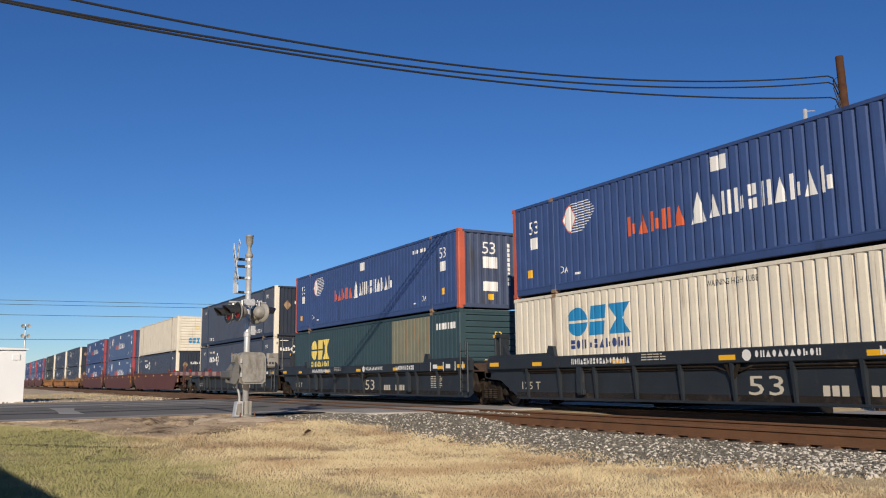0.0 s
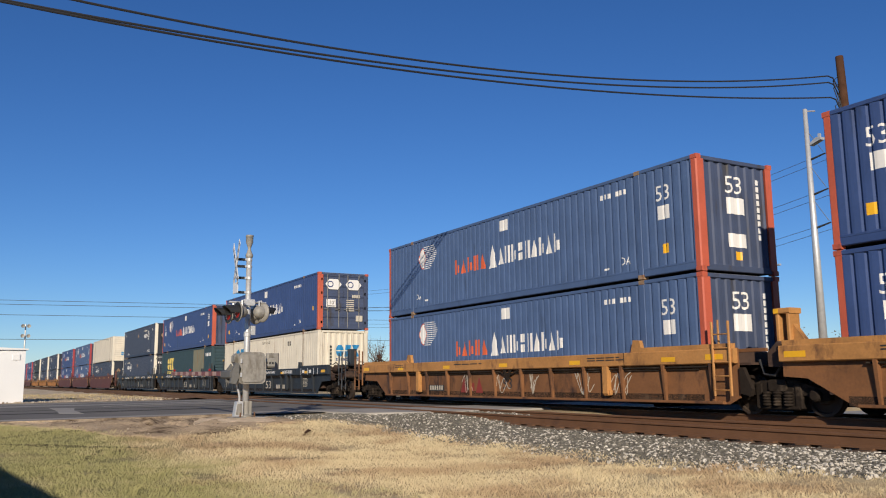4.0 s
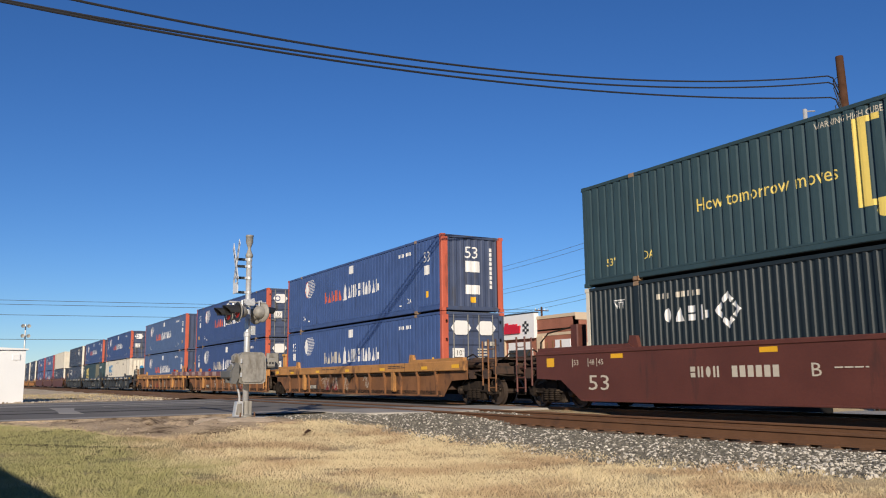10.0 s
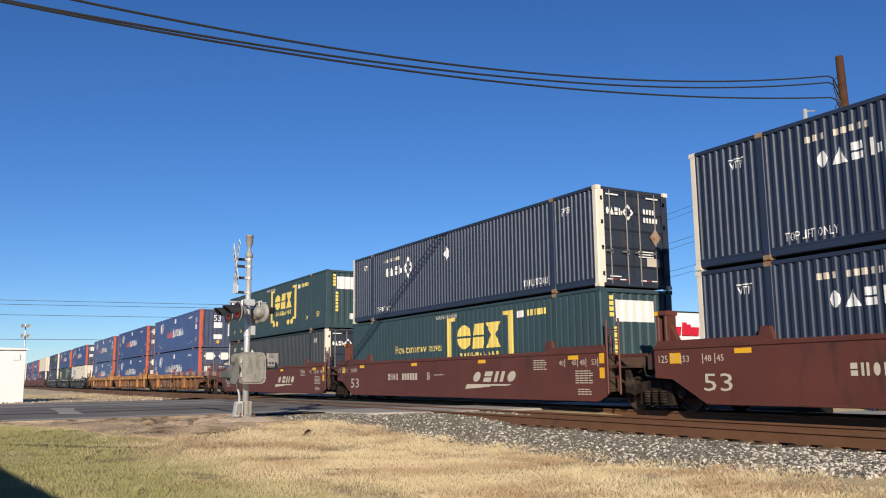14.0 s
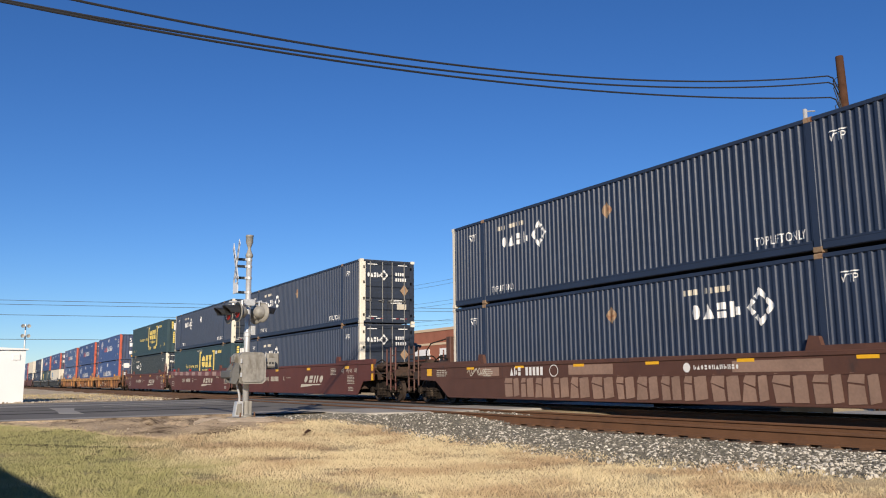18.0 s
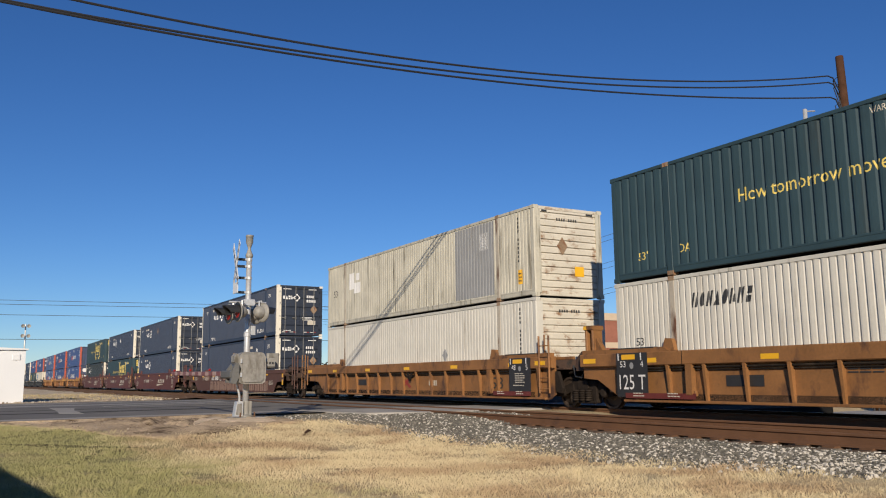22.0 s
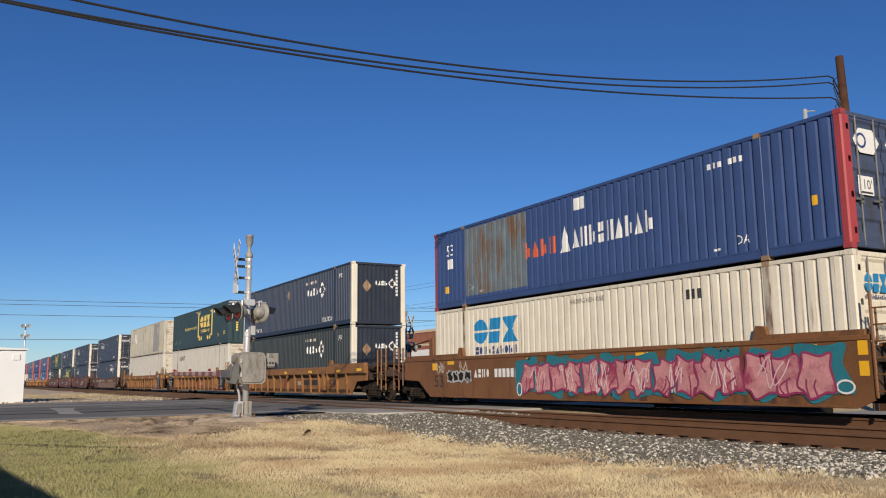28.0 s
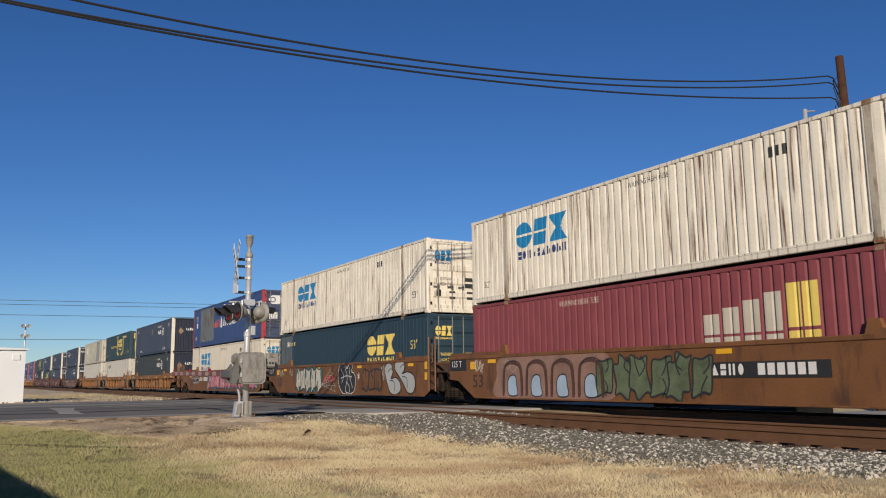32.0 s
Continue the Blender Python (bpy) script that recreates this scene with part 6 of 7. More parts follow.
    d.f = [(j * n + i, j * n + i + 1, (j + 1) * n + i + 1, (j + 1) * n + i) for j in range(len(vs) - 1) for i in range(n - 1)]
    tagged(part("verge", d, dust, smooth=True), "bare gravelly soil beside the road, cut by tyre ruts", "soil", kind="structure")
    # shadows on the lawn painted as dark strips, and one dead patch
    for path, wide in LAWN_SHADOWS:
        q = Shape()
        pts = curve([(*p, 0) for p in path], False, 8)
        for i, p in enumerate(pts):
            a, c = pts[max(0, i - 1)], pts[min(len(pts) - 1, i + 1)]
            dx, dy = c[0] - a[0], c[1] - a[1]
            r = math.hypot(dx, dy)
            w = wide * math.sin(math.pi * (0.06 + 0.88 * i / (len(pts) - 1))) * (0.75 + 0.5 * noise.noise(Vector((i * 0.7, path[0][0], 2))))
            for k in (-1, -0.4, 0.4, 1):
                xx, yy = p[0] - dy / r * w * k, p[1] + dx / r * w * k
                q.v.append((xx, yy, ground_z(xx, yy) + (0.012 if abs(k) < 1 else 0.003)))
        q.f = [(4 * i + k, 4 * i + k + 1, 4 * i + k + 5, 4 * i + k + 4) for i in range(len(pts) - 1) for k in range(3)]
        tagged(part("wheel_mark", q, lawn_shade, smooth=True), "dark bare wheel mark in the lawn", "wheel mark", kind="structure")
    # pale sand round the signal's footing
    sand = Shape()
    rings = [(0.3, 0.075), (0.55, 0.065), (0.8, 0.045), (1.05, 0.02), (1.3, -0.05)]
    for r, h in rings:
        for k in range(28):
            a = k * math.tau / 28
            q = r * (1 + 0.28 * noise.noise(Vector((math.cos(a) * 1.7, math.sin(a) * 1.7, 3))))
            x, y = -19.55 + 1.25 * q * math.cos(a), 5.55 + 0.95 * q * math.sin(a)
            sand.v.append((x, y, 0.34 + h + 0.025 * noise.noise(Vector((x * 4, y * 4, 1)))))
    sand.f = [(i * 28 + k, i * 28 + (k + 1) % 28, (i + 1) * 28 + (k + 1) % 28, (i + 1) * 28 + k) for i in range(len(rings) - 1) for k in range(28)]
    tagged(part("sand_mound", sand, surface("pale crumbled sand", (0.66, 0.52, 0.36), 0.95, vary=0.35, scale=3, fine=40, bump=0.9, dirt=(0.28, 0.21, 0.14), amount=0.4, dirt_scale=4), smooth=True), "pale crumbled sand round the footing", "soil", kind="structure")
    peb = Shape()
    rnd = random.Random(12)
    for k in range(1500):
        y = rnd.uniform(-3, 6.6)
        x = rnd.uniform(-22.0, float(grass_edge(y)) + 0.3)
        r = 0.008 + 0.022 * rnd.random() ** 4
        z = ground_z(x, y) + 0.02
        peb.add([(x - r, y - r, z), (x + r, y - r * 0.8, z), (x + r * 0.8, y + r, z), (x - r, y + r * 0.9, z), (x, y, z + r * 1.3)], [(0, 1, 4), (1, 2, 4), (2, 3, 4), (3, 0, 4)])
    tagged(part("pebbles", peb, island_mix("soil pebbles", [(0.3, 0.23, 0.16), (0.12, 0.085, 0.055), (0.4, 0.33, 0.25), (0.2, 0.14, 0.09)])), "pebbles and clods on bare soil", "pebbles", kind="stuff")
    twig = Shape().tube([(-15.6, 5.75, 0.1), (-15.9, 5.95, 0.2), (-16.2, 6.12, 0.24), (-16.45, 6.3, 0.2)], [0.03, 0.045, 0.04, 0.02], 6).tube([(-15.9, 5.95, 0.2), (-15.95, 6.1, 0.15)], 0.025, 5)
    tagged(part("fallen_branch", twig, pole_wood), "small dark fallen branch on the lawn", "branch")
    # beyond the road
    d2 = Shape()
    gx, gy = [-41.4 - 0.5 * k for k in range(40)] + [-62 - 3 * k for k in range(40)] + [-190, -260], [-30, -20, -12, -6] + [-3 + 0.5 * k for k in range(27)]
    for x in gx:
        for y in gy:
            xx = x - (0.1 * y if x > -60 else 0)
            d2.v.append((xx, y, (0.375 if x > -41.6 else 0.4) + (0.07 * noise.noise(Vector((xx * 0.5, y * 0.5, 4))) + 0.05 * noise.noise(Vector((xx * 1.7, y * 1.7, 9))) if x < -41.6 else -0.03)))
    n = len(gy)
    d2.f = [(i * n + j, i * n + j + 1, (i + 1) * n + j + 1, (i + 1) * n + j) for i in range(len(gx) - 1) for j in range(n - 1)]
    tagged(part("far_verge", d2, far_soil, smooth=True), "pale dusty ground with dry grass beyond the road", "soil", kind="structure")
    bed = Shape()
    gx, gy = [-42.4 - 0.6 * k for k in range(60)] + [-80 - 4 * k for k in range(60)], [(8.6, 0.3), (9.3, 0.42), (10.2, 0.47), (10.7, 0.38), (13.0, 0.38), (13.6, 0.44), (14.2, 0.4), (17.2, 0.38), (18.5, 0.1)]
    for x in gx:
        for y, z in gy:
            bed.v.append((x, y + 0.3 * noise.noise(Vector((x * 0.5, y, 6))), z + 0.05 * noise.noise(Vector((x * 1.1, y * 2, 2)))))
    n = len(gy)
    bed.f = [(i * n + j, i * n + j + 1, (i + 1) * n + j + 1, (i + 1) * n + j) for i in range(len(gx) - 1) for j in range(n - 1)]
    tagged(part("far_track_bed", bed, brown_bed), "rust-brown track bed beyond the road", "track bed", kind="structure")
    loose = Shape()
    for k in range(420):
        y = rnd.uniform(1.5, 9.5)
        x = -41.7 - 0.1 * y - 9 * rnd.random() ** 2.2
        r = 0.012 + 0.045 * rnd.random() ** 2
        loose.blob((x, y, 0.41), (r * 2.2, r * 2, r * 1.5), k, 0.3)
    tagged(part("gravel", loose, island_mix("pale loose gravel", [(0.36, 0.3, 0.23), (0.22, 0.175, 0.13), (0.46, 0.4, 0.32), (0.3, 0.24, 0.18)])), "pale loose gravel along the road edge", "gravel", kind="stuff")
    tuft = Shape()
    for k in range(9000):
        y = rnd.uniform(0.5, 9.0)
        x = -43.4 - 0.1 * y - 26 * rnd.random() ** 1.3
        if noise.noise(Vector((x * 0.3, y * 0.5, 5))) + 0.3 * rnd.random() < 0.02:
            continue
        h, a = rnd.uniform(0.05, 0.16), rnd.uniform(0, 6.28)
        w, lx, ly = 0.012, rnd.gauss(0, 0.05), rnd.gauss(0, 0.05)
        tuft.add([(x - w * math.cos(a), y - w * math.sin(a), 0.36), (x + w * math.cos(a), y + w * math.sin(a), 0.36), (x + lx, y + ly, 0.38 + h)], [(0, 1, 2)])
    tagged(part("dry_grass", tuft, island_mix("dry grass stalks", [(0.5, 0.38, 0.2), (0.36, 0.27, 0.14), (0.6, 0.48, 0.28), (0.3, 0.27, 0.12)])), "dry tan grass beyond the road", "grass", kind="stuff")
    # black strips added behind the train, its ground shade put in as colour
    shade_bed = Shape().prism([(-22, 18.2), (60, 18.2), (60, 25.1), (-22, 25.1)], -0.3, -0.10, "z")
    tagged(part("cinder_strip", shade_bed, shade_black), "dark cinder strip behind the track", "ground", kind="structure")
    tagged(part("cinder_strip", Shape().prism([(-22.2, 17.6), (-18.6, 17.6), (-18.6, 26.0), (-22.2, 26.0)], -0.2, 0.19, "z"), shade_black), "dark cinder strip beside the crossing", "ground", kind="structure")
    # street behind the train
    st = Shape().prism([(-21.0, 25.2), (60, 25.2), (60, 33), (-21.0, 33)], -0.3, -0.11, "z")
    tagged(part("street", st, concrete), "pale street behind the track", "road", kind="structure")


def track(y0, name, x0, x1, shine, label):
    """A track: two rails on wooden ties in a ballast bed."""
    t = empty(name, 0, y0, 0, label, "railway track")
    prof = [(-0.075, -0.19), (0.075, -0.19), (0.075, -0.178), (0.012, -0.155), (0.009, -0.05), (0.036, -0.036), (0.036, -0.008), (0.028, 0), (-0.028, 0), (-0.036, -0.008), (-0.036, -0.036), (-0.009, -0.05), (-0.012, -0.155), (-0.075, -0.178)]
    for s in (-1, 1):
        y = s * 0.7535
        rail = part("rail", Shape().prism([(y + a, RAIL + b) for a, b in prof], x0, x1, "x"), rail_rust, t, "rusted steel rail")
        if shine:
            part("running_band", Shape().box(x0, x1, y - 0.024, y + 0.024, RAIL - 0.004, RAIL + 0.001), rail_shine, rail, "polished running surface")
    me = tidy(Shape().box(-0.115, 0.115, -1.3, 1.3, 0.03, 0.222, 0.02).mesh("tie", tie_wood))
    plate = tidy(Shape().box(-0.1, 0.1, -0.93, -0.58, 0.22, 0.242).box(-0.1, 0.1, 0.58, 0.93, 0.22, 0.242).mesh("tie_plate", rail_rust))
    rnd = random.Random(4)
    x = -19.5
    while x < 3:
        o = part("tie", me, tie_wood, t, m=pose(x + rnd.uniform(-0.03, 0.03), rnd.uniform(-0.05, 0.05), rnd.uniform(-0.012, 0.006), 0, 0, rnd.uniform(-1, 1)))
        part("tie_plate", plate, rail_rust, o)
        x += 0.53
    return t


def toe_line(x):
    """Where the ballast meets the lawn."""
    return np.interp(x, [-22, -18.9, -16.8, -14.5, -12, -9, -1], [6.25, 6.5, 7.7, 8.1, 7.95, 8.25, 9.3]) + 0.16 * np.sin(np.asarray(x) * 0.9)


def stones():
    """Ballast: the bed and its loose stones."""
    bed = Shape()
    xs = [-21 + 0.6 * k for k in range(42)] + [8, 20, 60, 300]
    ys = [(8.0, -0.1), (8.7, 0.07), (9.6, 0.14), (10.3, 0.18), (10.9, 0.15), (13.2, 0.16), (13.8, 0.17), (14.4, 0.2), (17.1, 0.2), (17.8, 0.17), (18.9, 0.02), (20.2, -0.3)]
    n = len(ys)
    bed.add([(x, y, z + 0.02 * noise.noise(Vector((x * 2, y * 2, 0)))) for x in xs for y, z in ys], [(i * n + j, (i + 1) * n + j, (i + 1) * n + j + 1, i * n + j + 1) for i in range(len(xs) - 1) for j in range(n - 1)])
    gx, gy = [-21.9 + 0.3 * k for k in range(44)], [k / 9 for k in range(10)]
    rows = []
    for x in gx:
        lo = float(toe_line(x)) - 0.1
        for q in gy:
            y = lo + (9.0 - lo) * q
            rows.append((x, y, max(ground_z(x, y), float(np.interp(y, [8.7, 9.6], [0.07, 0.14]))) + (-0.004 if 0 < q < 1 else -0.04) + 0.01 * noise.noise(Vector((x * 3, y * 3, 5)))))
    bed.add(rows, [(i * 10 + j, i * 10 + j + 1, i * 10 + j + 11, i * 10 + j + 10) for i in range(len(gx) - 1) for j in range(9)])
    tagged(part("ballast_bed", bed, ballast_bed), "grey crushed-stone track bed", "track bed", kind="structure")
    m = island_mix("crushed stone", [(0.06, 0.058, 0.05), (0.16, 0.15, 0.125), (0.09, 0.085, 0.072), (0.22, 0.2, 0.165), (0.11, 0.103, 0.086), (0.17, 0.155, 0.13), (0.075, 0.07, 0.06), (0.13, 0.118, 0.098)])
    pale = island_mix("pale crushed stone", [(0.34, 0.31, 0.26), (0.56, 0.52, 0.45), (0.42, 0.38, 0.32), (0.66, 0.62, 0.54), (0.48, 0.43, 0.36)])
    rnd = np.random.RandomState(7)
    base = np.array([(-1, -1, -1), (1, -1, -1), (1, 1, -1), (-1, 1, -1), (-0.7, -0.6, 1), (0.6, -0.7, 1), (0.7, 0.6, 1), (-0.6, 0.7, 1)]) * 0.5
    quads = np.array([(0, 3, 2, 1), (4, 5, 6, 7), (0, 1, 5, 4), (1, 2, 6, 5), (2, 3, 7, 6), (3, 0, 4, 7)])
    count = 95000
    x = -21.5 + 22.5 * rnd.rand(count) ** 0.9
    toe = toe_line(x)
    y = toe + (10.9 - toe) * rnd.rand(count) ** 0.85 - 0.25 * rnd.rand(count) ** 4
    extra = rnd.rand(count) < 0.2
    y = np.where(extra, 10.9 + 2.6 * rnd.rand(count), y)
    keep = ~((x < -19.9) & (y > 9.2))
    x, y = x[keep], y[keep]
    count = len(x)
    z = np.interp(y, [8.0, 8.7, 9.6, 10.3, 10.9, 13.2], [0.05, 0.07, 0.14, 0.19, 0.165, 0.165])
    z = np.maximum(z, np.array([ground_z(a, b) for a, b in zip(x, y)]))
    size = 0.016 + 0.034 * rnd.rand(count) ** 1.8
    share = 0.12 + 0.05 * np.clip((x + 14) / 6, 0, 1) + 0.24 * np.clip((x + 9.5) / 4, 0, 1)
    white = rnd.rand(count) < share
    size = np.where(white, size * 1.05, size)
    ang = rnd.rand(count) * 6.28
    tilt = (rnd.rand(count) - 0.5) * 1.4
    v = base[None] * (size[:, None, None] * (0.7 + 0.6 * rnd.rand(count, 1, 3))) * (1 + 0.25 * (rnd.rand(count, 8, 3) - 0.5))
    ct, st = np.cos(tilt)[:, None], np.sin(tilt)[:, None]
    vx, vz = v[..., 0] * ct - v[..., 2] * st, v[..., 0] * st + v[..., 2] * ct
    ca, sa = np.cos(ang)[:, None], np.sin(ang)[:, None]
    vv = np.stack([vx * ca - v[..., 1] * sa + x[:, None], vx * sa + v[..., 1] * ca + y[:, None], vz + z[:, None] + size[:, None] * 0.2], -1).reshape(-1, 3)
    ff = (quads[None] + 8 * np.arange(count)[:, None, None]).reshape(-1, 4)
    me = bpy.data.meshes.new("ballast")
    me.from_pydata(vv.tolist(), [], ff.tolist())
    me.materials.append(m)
    me.materials.append(pale)
    me.polygons.foreach_set("material_index", np.repeat(white.astype(np.int32), 6))
    tagged(new("ballast", me), "loose grey and white crushed stones", "ballast", kind="stuff")


def grass():
    """Short dry and green lawn blades in tufts."""
    rnd = np.random.RandomState(3)
    mats = [earth("grass blades", (0.63, 0.52, 0.325), (0.325, 0.305, 0.14), None, 1.3, 0.84, 1.14)]
    count = 560000
    d = 4.2 + 16.8 * rnd.rand(count) ** 0.75
    a = np.radians(60.2 + 31 * (2 * rnd.rand(count) - 1))
    x, y = -np.sin(a) * d, np.cos(a) * d
    keep = (y < toe_line(x) + 0.15 + 0.4 * rnd.rand(count) ** 2) & (x > grass_edge(y) + 1.6 * rnd.rand(count) ** 2)
    x, y = x[keep], y[keep]
    count = len(x)
    thick = np.array([noise.noise(Vector((p * 0.9, q * 0.9, 2))) + 0.6 * noise.noise(Vector((p * 3.1, q * 3.1, 4))) for p, q in zip(x, y)])
    keep = thick + 0.55 * rnd.rand(count) > -0.26
    x, y, thick = x[keep], y[keep], thick[keep]
    count = len(x)
    z = np.array([ground_z(p, q) for p, q in zip(x, y)])
    h = (0.016 + 0.04 * rnd.rand(count) ** 2) * (1 + 0.5 * np.clip(thick, -0.5, 1))
    tuft = np.array([noise.noise(Vector((p * 2.3, q * 2.3, 14))) for p, q in zip(x, y)]) > 0.42
    h = np.where(tuft, h * (1.2 + 0.6 * rnd.rand(count)), h)
    w = 0.0009 + 0.0014 * rnd.rand(count)
    ang, lean = rnd.rand(count) * 6.28, 0.15 + 0.75 * rnd.rand(count)
    la = rnd.rand(count) * 6.28
    dx, dy = np.cos(ang) * w, np.sin(ang) * w
    tx, ty = np.cos(la) * lean * h, np.sin(la) * lean * h
    v = np.stack([np.stack([x - dx, y - dy, z - 0.005], -1), np.stack([x + dx, y + dy, z - 0.005], -1), np.stack([x + dx * 0.6 + tx * 0.45, y + dy * 0.6 + ty * 0.45, z + h * 0.65], -1), np.stack([x + tx, y + ty, z + h], -1)], 1).reshape(-1, 3)
    f = (np.array([(0, 1, 2), (0, 2, 3)])[None] + 4 * np.arange(count)[:, None, None]).reshape(-1, 3)
    me = bpy.data.meshes.new("grass")
    me.from_pydata(v.tolist(), [], f.tolist())
    me.materials.append(mats[0])
    tagged(new("grass", me), "short dry tan and green grass blades", "grass", kind="stuff")


# ---- things beside the track ----
def crossing_signal(x=-19.75, y=5.88, z=0.36, rz=0):
    """The level crossing mast with its lights, sign, gate mechanism and lowered arm."""
    t = empty("crossing_signal", x, y, z, "silver level-crossing mast with dark signal lights and lowered gate", "crossing signal")
    t.matrix_basis = pose(x, y, z, 0, 0, rz)
    rnd = random.Random(8)
    f = Shape()
    rim = [(0.5 + 0.06 * rnd.random(), k * math.tau / 12 + 0.26) for k in range(12)]
    f.prism([(r * math.cos(a), r * math.sin(a)) for r, a in rim], -0.3, -0.02, "z")
    f.prism([(-0.4, -0.38), (0.38, -0.4), (0.4, 0.36), (-0.36, 0.4)], -0.3, 0.05, "z")
    part("footing", f, concrete, t, "pale crumbling concrete footing")
    b = Shape().lathe([(0.19, 0.05), (0.19, 0.09), (0.115, 0.11), (0.105, 0.42), (0.001, 0.42)], (0, 0, 0), "z", 16)
    for k in range(4):
        a = k * math.pi / 2 + 0.78
        b.box(0.13 * math.cos(a) - 0.028, 0.13 * math.cos(a) + 0.028, 0.13 * math.sin(a) - 0.028, 0.13 * math.sin(a) + 0.028, 0.09, 0.42, 0.01)
    part("base_casting", b, grey_box, t, "grey cast base with webs")
    part("junction_box", Shape().prism([(-0.3, 0.07), (-0.1, 0.07), (-0.1, 0.4), (-0.16, 0.43), (-0.25, 0.41)], -0.06, 0.16, "x"), galv, t, "pale cast junction box")
    part("junction_cover", Shape().prism([(-0.27, 0.11), (-0.13, 0.11), (-0.14, 0.37), (-0.24, 0.36)], 0.16, 0.175, "x"), grey_box, t)
    for k in range(4):
        a = k * math.pi / 2 + 0.78
        part("anchor_bolt", Shape().tube([(0.24 * math.cos(a), 0.24 * math.sin(a), 0.04), (0.24 * math.cos(a), 0.24 * math.sin(a), 0.16)], 0.018, 6), rail_rust, t)
    part("conduit", Shape().tube(curve([(0.1, -0.18, 0.4), (0.12, -0.19, 0.56), (0.12, -0.25, 0.78), (0.12, -0.27, 0.95)], False, 4), 0.028, 8), galv, t, "pale flexible conduit", True)
    mast = part("mast", Shape().tube([(0, 0, 0.1), (0, 0, 1.96), (0, 0, 2.02), (0, 0, 3.86)], [0.074, 0.074, 0.066, 0.066], 16), galv, t, "galvanised tube mast", True)
    part("collar", Shape().lathe([(0.066, 1.92), (0.084, 1.94), (0.084, 2.03), (0.066, 2.06)], (0, 0, 0), "z", 14), galv, mast)
    part("bell", Shape().lathe([(0.066, 3.84), (0.09, 3.87), (0.088, 3.93), (0.07, 3.96), (0.04, 4.05), (0.036, 4.08), (0.05, 4.13), (0.078, 4.2), (0.088, 4.22), (0.088, 4.36), (0.094, 4.365), (0.094, 4.4), (0.08, 4.41), (0.001, 4.42)], (0, 0, 0), "z", 16), grey_box, t, "weathered bell on the mast top", True)
    for zc in (3.8, 3.63, 3.35, 3.0):
        br = part("bracket", Shape().lathe([(0.066, zc - 0.03), (0.078, zc - 0.03), (0.078, zc + 0.03), (0.066, zc + 0.03)], (0, 0, 0), "z", 12).box(-0.05, 0.05, -0.11, -0.06, zc - 0.025, zc + 0.025, 0.008), galv, t, "pale sign clamp")
        part("bracket_arm", Shape().box(-0.035, 0.035, -0.31, -0.1, zc - 0.03, zc + 0.03, 0.008), black_paint, br, "black bracket arm")
    # crossbuck, seen nearly edge on: two crossed boards that face along the road
    for s in (-1, 1):
        o = part("crossbuck_board", Shape().box(-0.62, 0.62, -0.006, 0.006, -0.1, 0.1, 0.003), white_paint, t, "white crossbuck board")
        o.matrix_basis = pose(-0.02, -0.31 - 0.012 * s, 3.7, 0, s * 50, -7)
        for k in range(6):
            q = -0.5 + 0.2 * k
            part("sheeting_mark", Shape().box(q, q + 0.1, -0.008, 0.008, -0.05, 0.05), black_paint, o)
    o = part("track_sign", Shape().box(-0.22, 0.22, -0.008, 0.008, -0.13, 0.13, 0.004), white_paint, t)
    o.matrix_basis = pose(-0.02, -0.31, 3.1, 0, 0, -2)
    # the two pairs of lights, back to back on a cross arm
    part("cross_arm", Shape().tube([(0, -0.46, 2.76), (0, 0.44, 2.76)], 0.026, 8).tube([(-0.4, -0.2, 2.76), (0.4, -0.2, 2.76)], 0.024, 8).tube([(-0.4, 0.2, 2.76), (0.4, 0.2, 2.76)], 0.024, 8), galv, t)
    part("arm_box", Shape().prism([(-0.12, 2.68), (0.12, 2.68), (0.15, 2.74), (0.13, 2.83), (-0.13, 2.83), (-0.15, 2.74)], -0.11, 0.11, "x"), galv, t, "pale terminal box on the mast")
    for px, py, turn in ((-0.38, -0.33, 189), (0.38, -0.33, 189), (0.38, 0.22, 24), (-0.38, 0.30, 24)):
        rear = turn < 90
        li = part("signal_light", Shape().lathe([(0.001, -0.2), (0.07, -0.2), (0.125, -0.15), (0.15, -0.06), (0.16, 0.02), (0.001, 0.02)], (0, 0, 0), "y", 18), grey_box, t, "round grey light housing", True)
        li.matrix_basis = pose(px, py, 2.5, 0, 0, turn)
        part("hanger", Shape().tube([(0, -0.08, 0.12), (0, -0.08, 0.27)], 0.024, 6), galv, li)
        part("backplate", Shape().lathe([(0.14, -0.03), (0.2, -0.02), (0.235, 0.01), (0.24, 0.03), (0.225, 0.035), (0.14, 0.02)], (0, 0, 0), "y", 24), grey_box, li, "round grey backing plate", True)
        part("backplate_face", Shape().lathe([(0.12, 0.037), (0.222, 0.04), (0.222, 0.043), (0.12, 0.042)], (0, 0, 0), "y", 20), black_paint, li, "black front of the backing plate")
        hood = Shape()
        n = 10
        for r0, flip in ((0.162, 1), (0.155, -1)):
            for k in range(n):
                p, q = math.pi * (1.12 * k / n - 0.06), math.pi * (1.12 * (k + 1) / n - 0.06)
                pts = [(r0 * math.cos(p), 0.04, r0 * math.sin(p)), (r0 * math.cos(q), 0.04, r0 * math.sin(q))]
                far = [(r0 * 0.86 * math.cos(a), 0.26 + 0.14 * max(0, math.sin(a)), r0 * 0.9 * math.sin(a) - 0.01) for a in (q, p)]
                hood.add(pts + far, [(0, 1, 2, 3)[::flip]])
        part("hood", hood, black_paint, li, "black sheet hood")
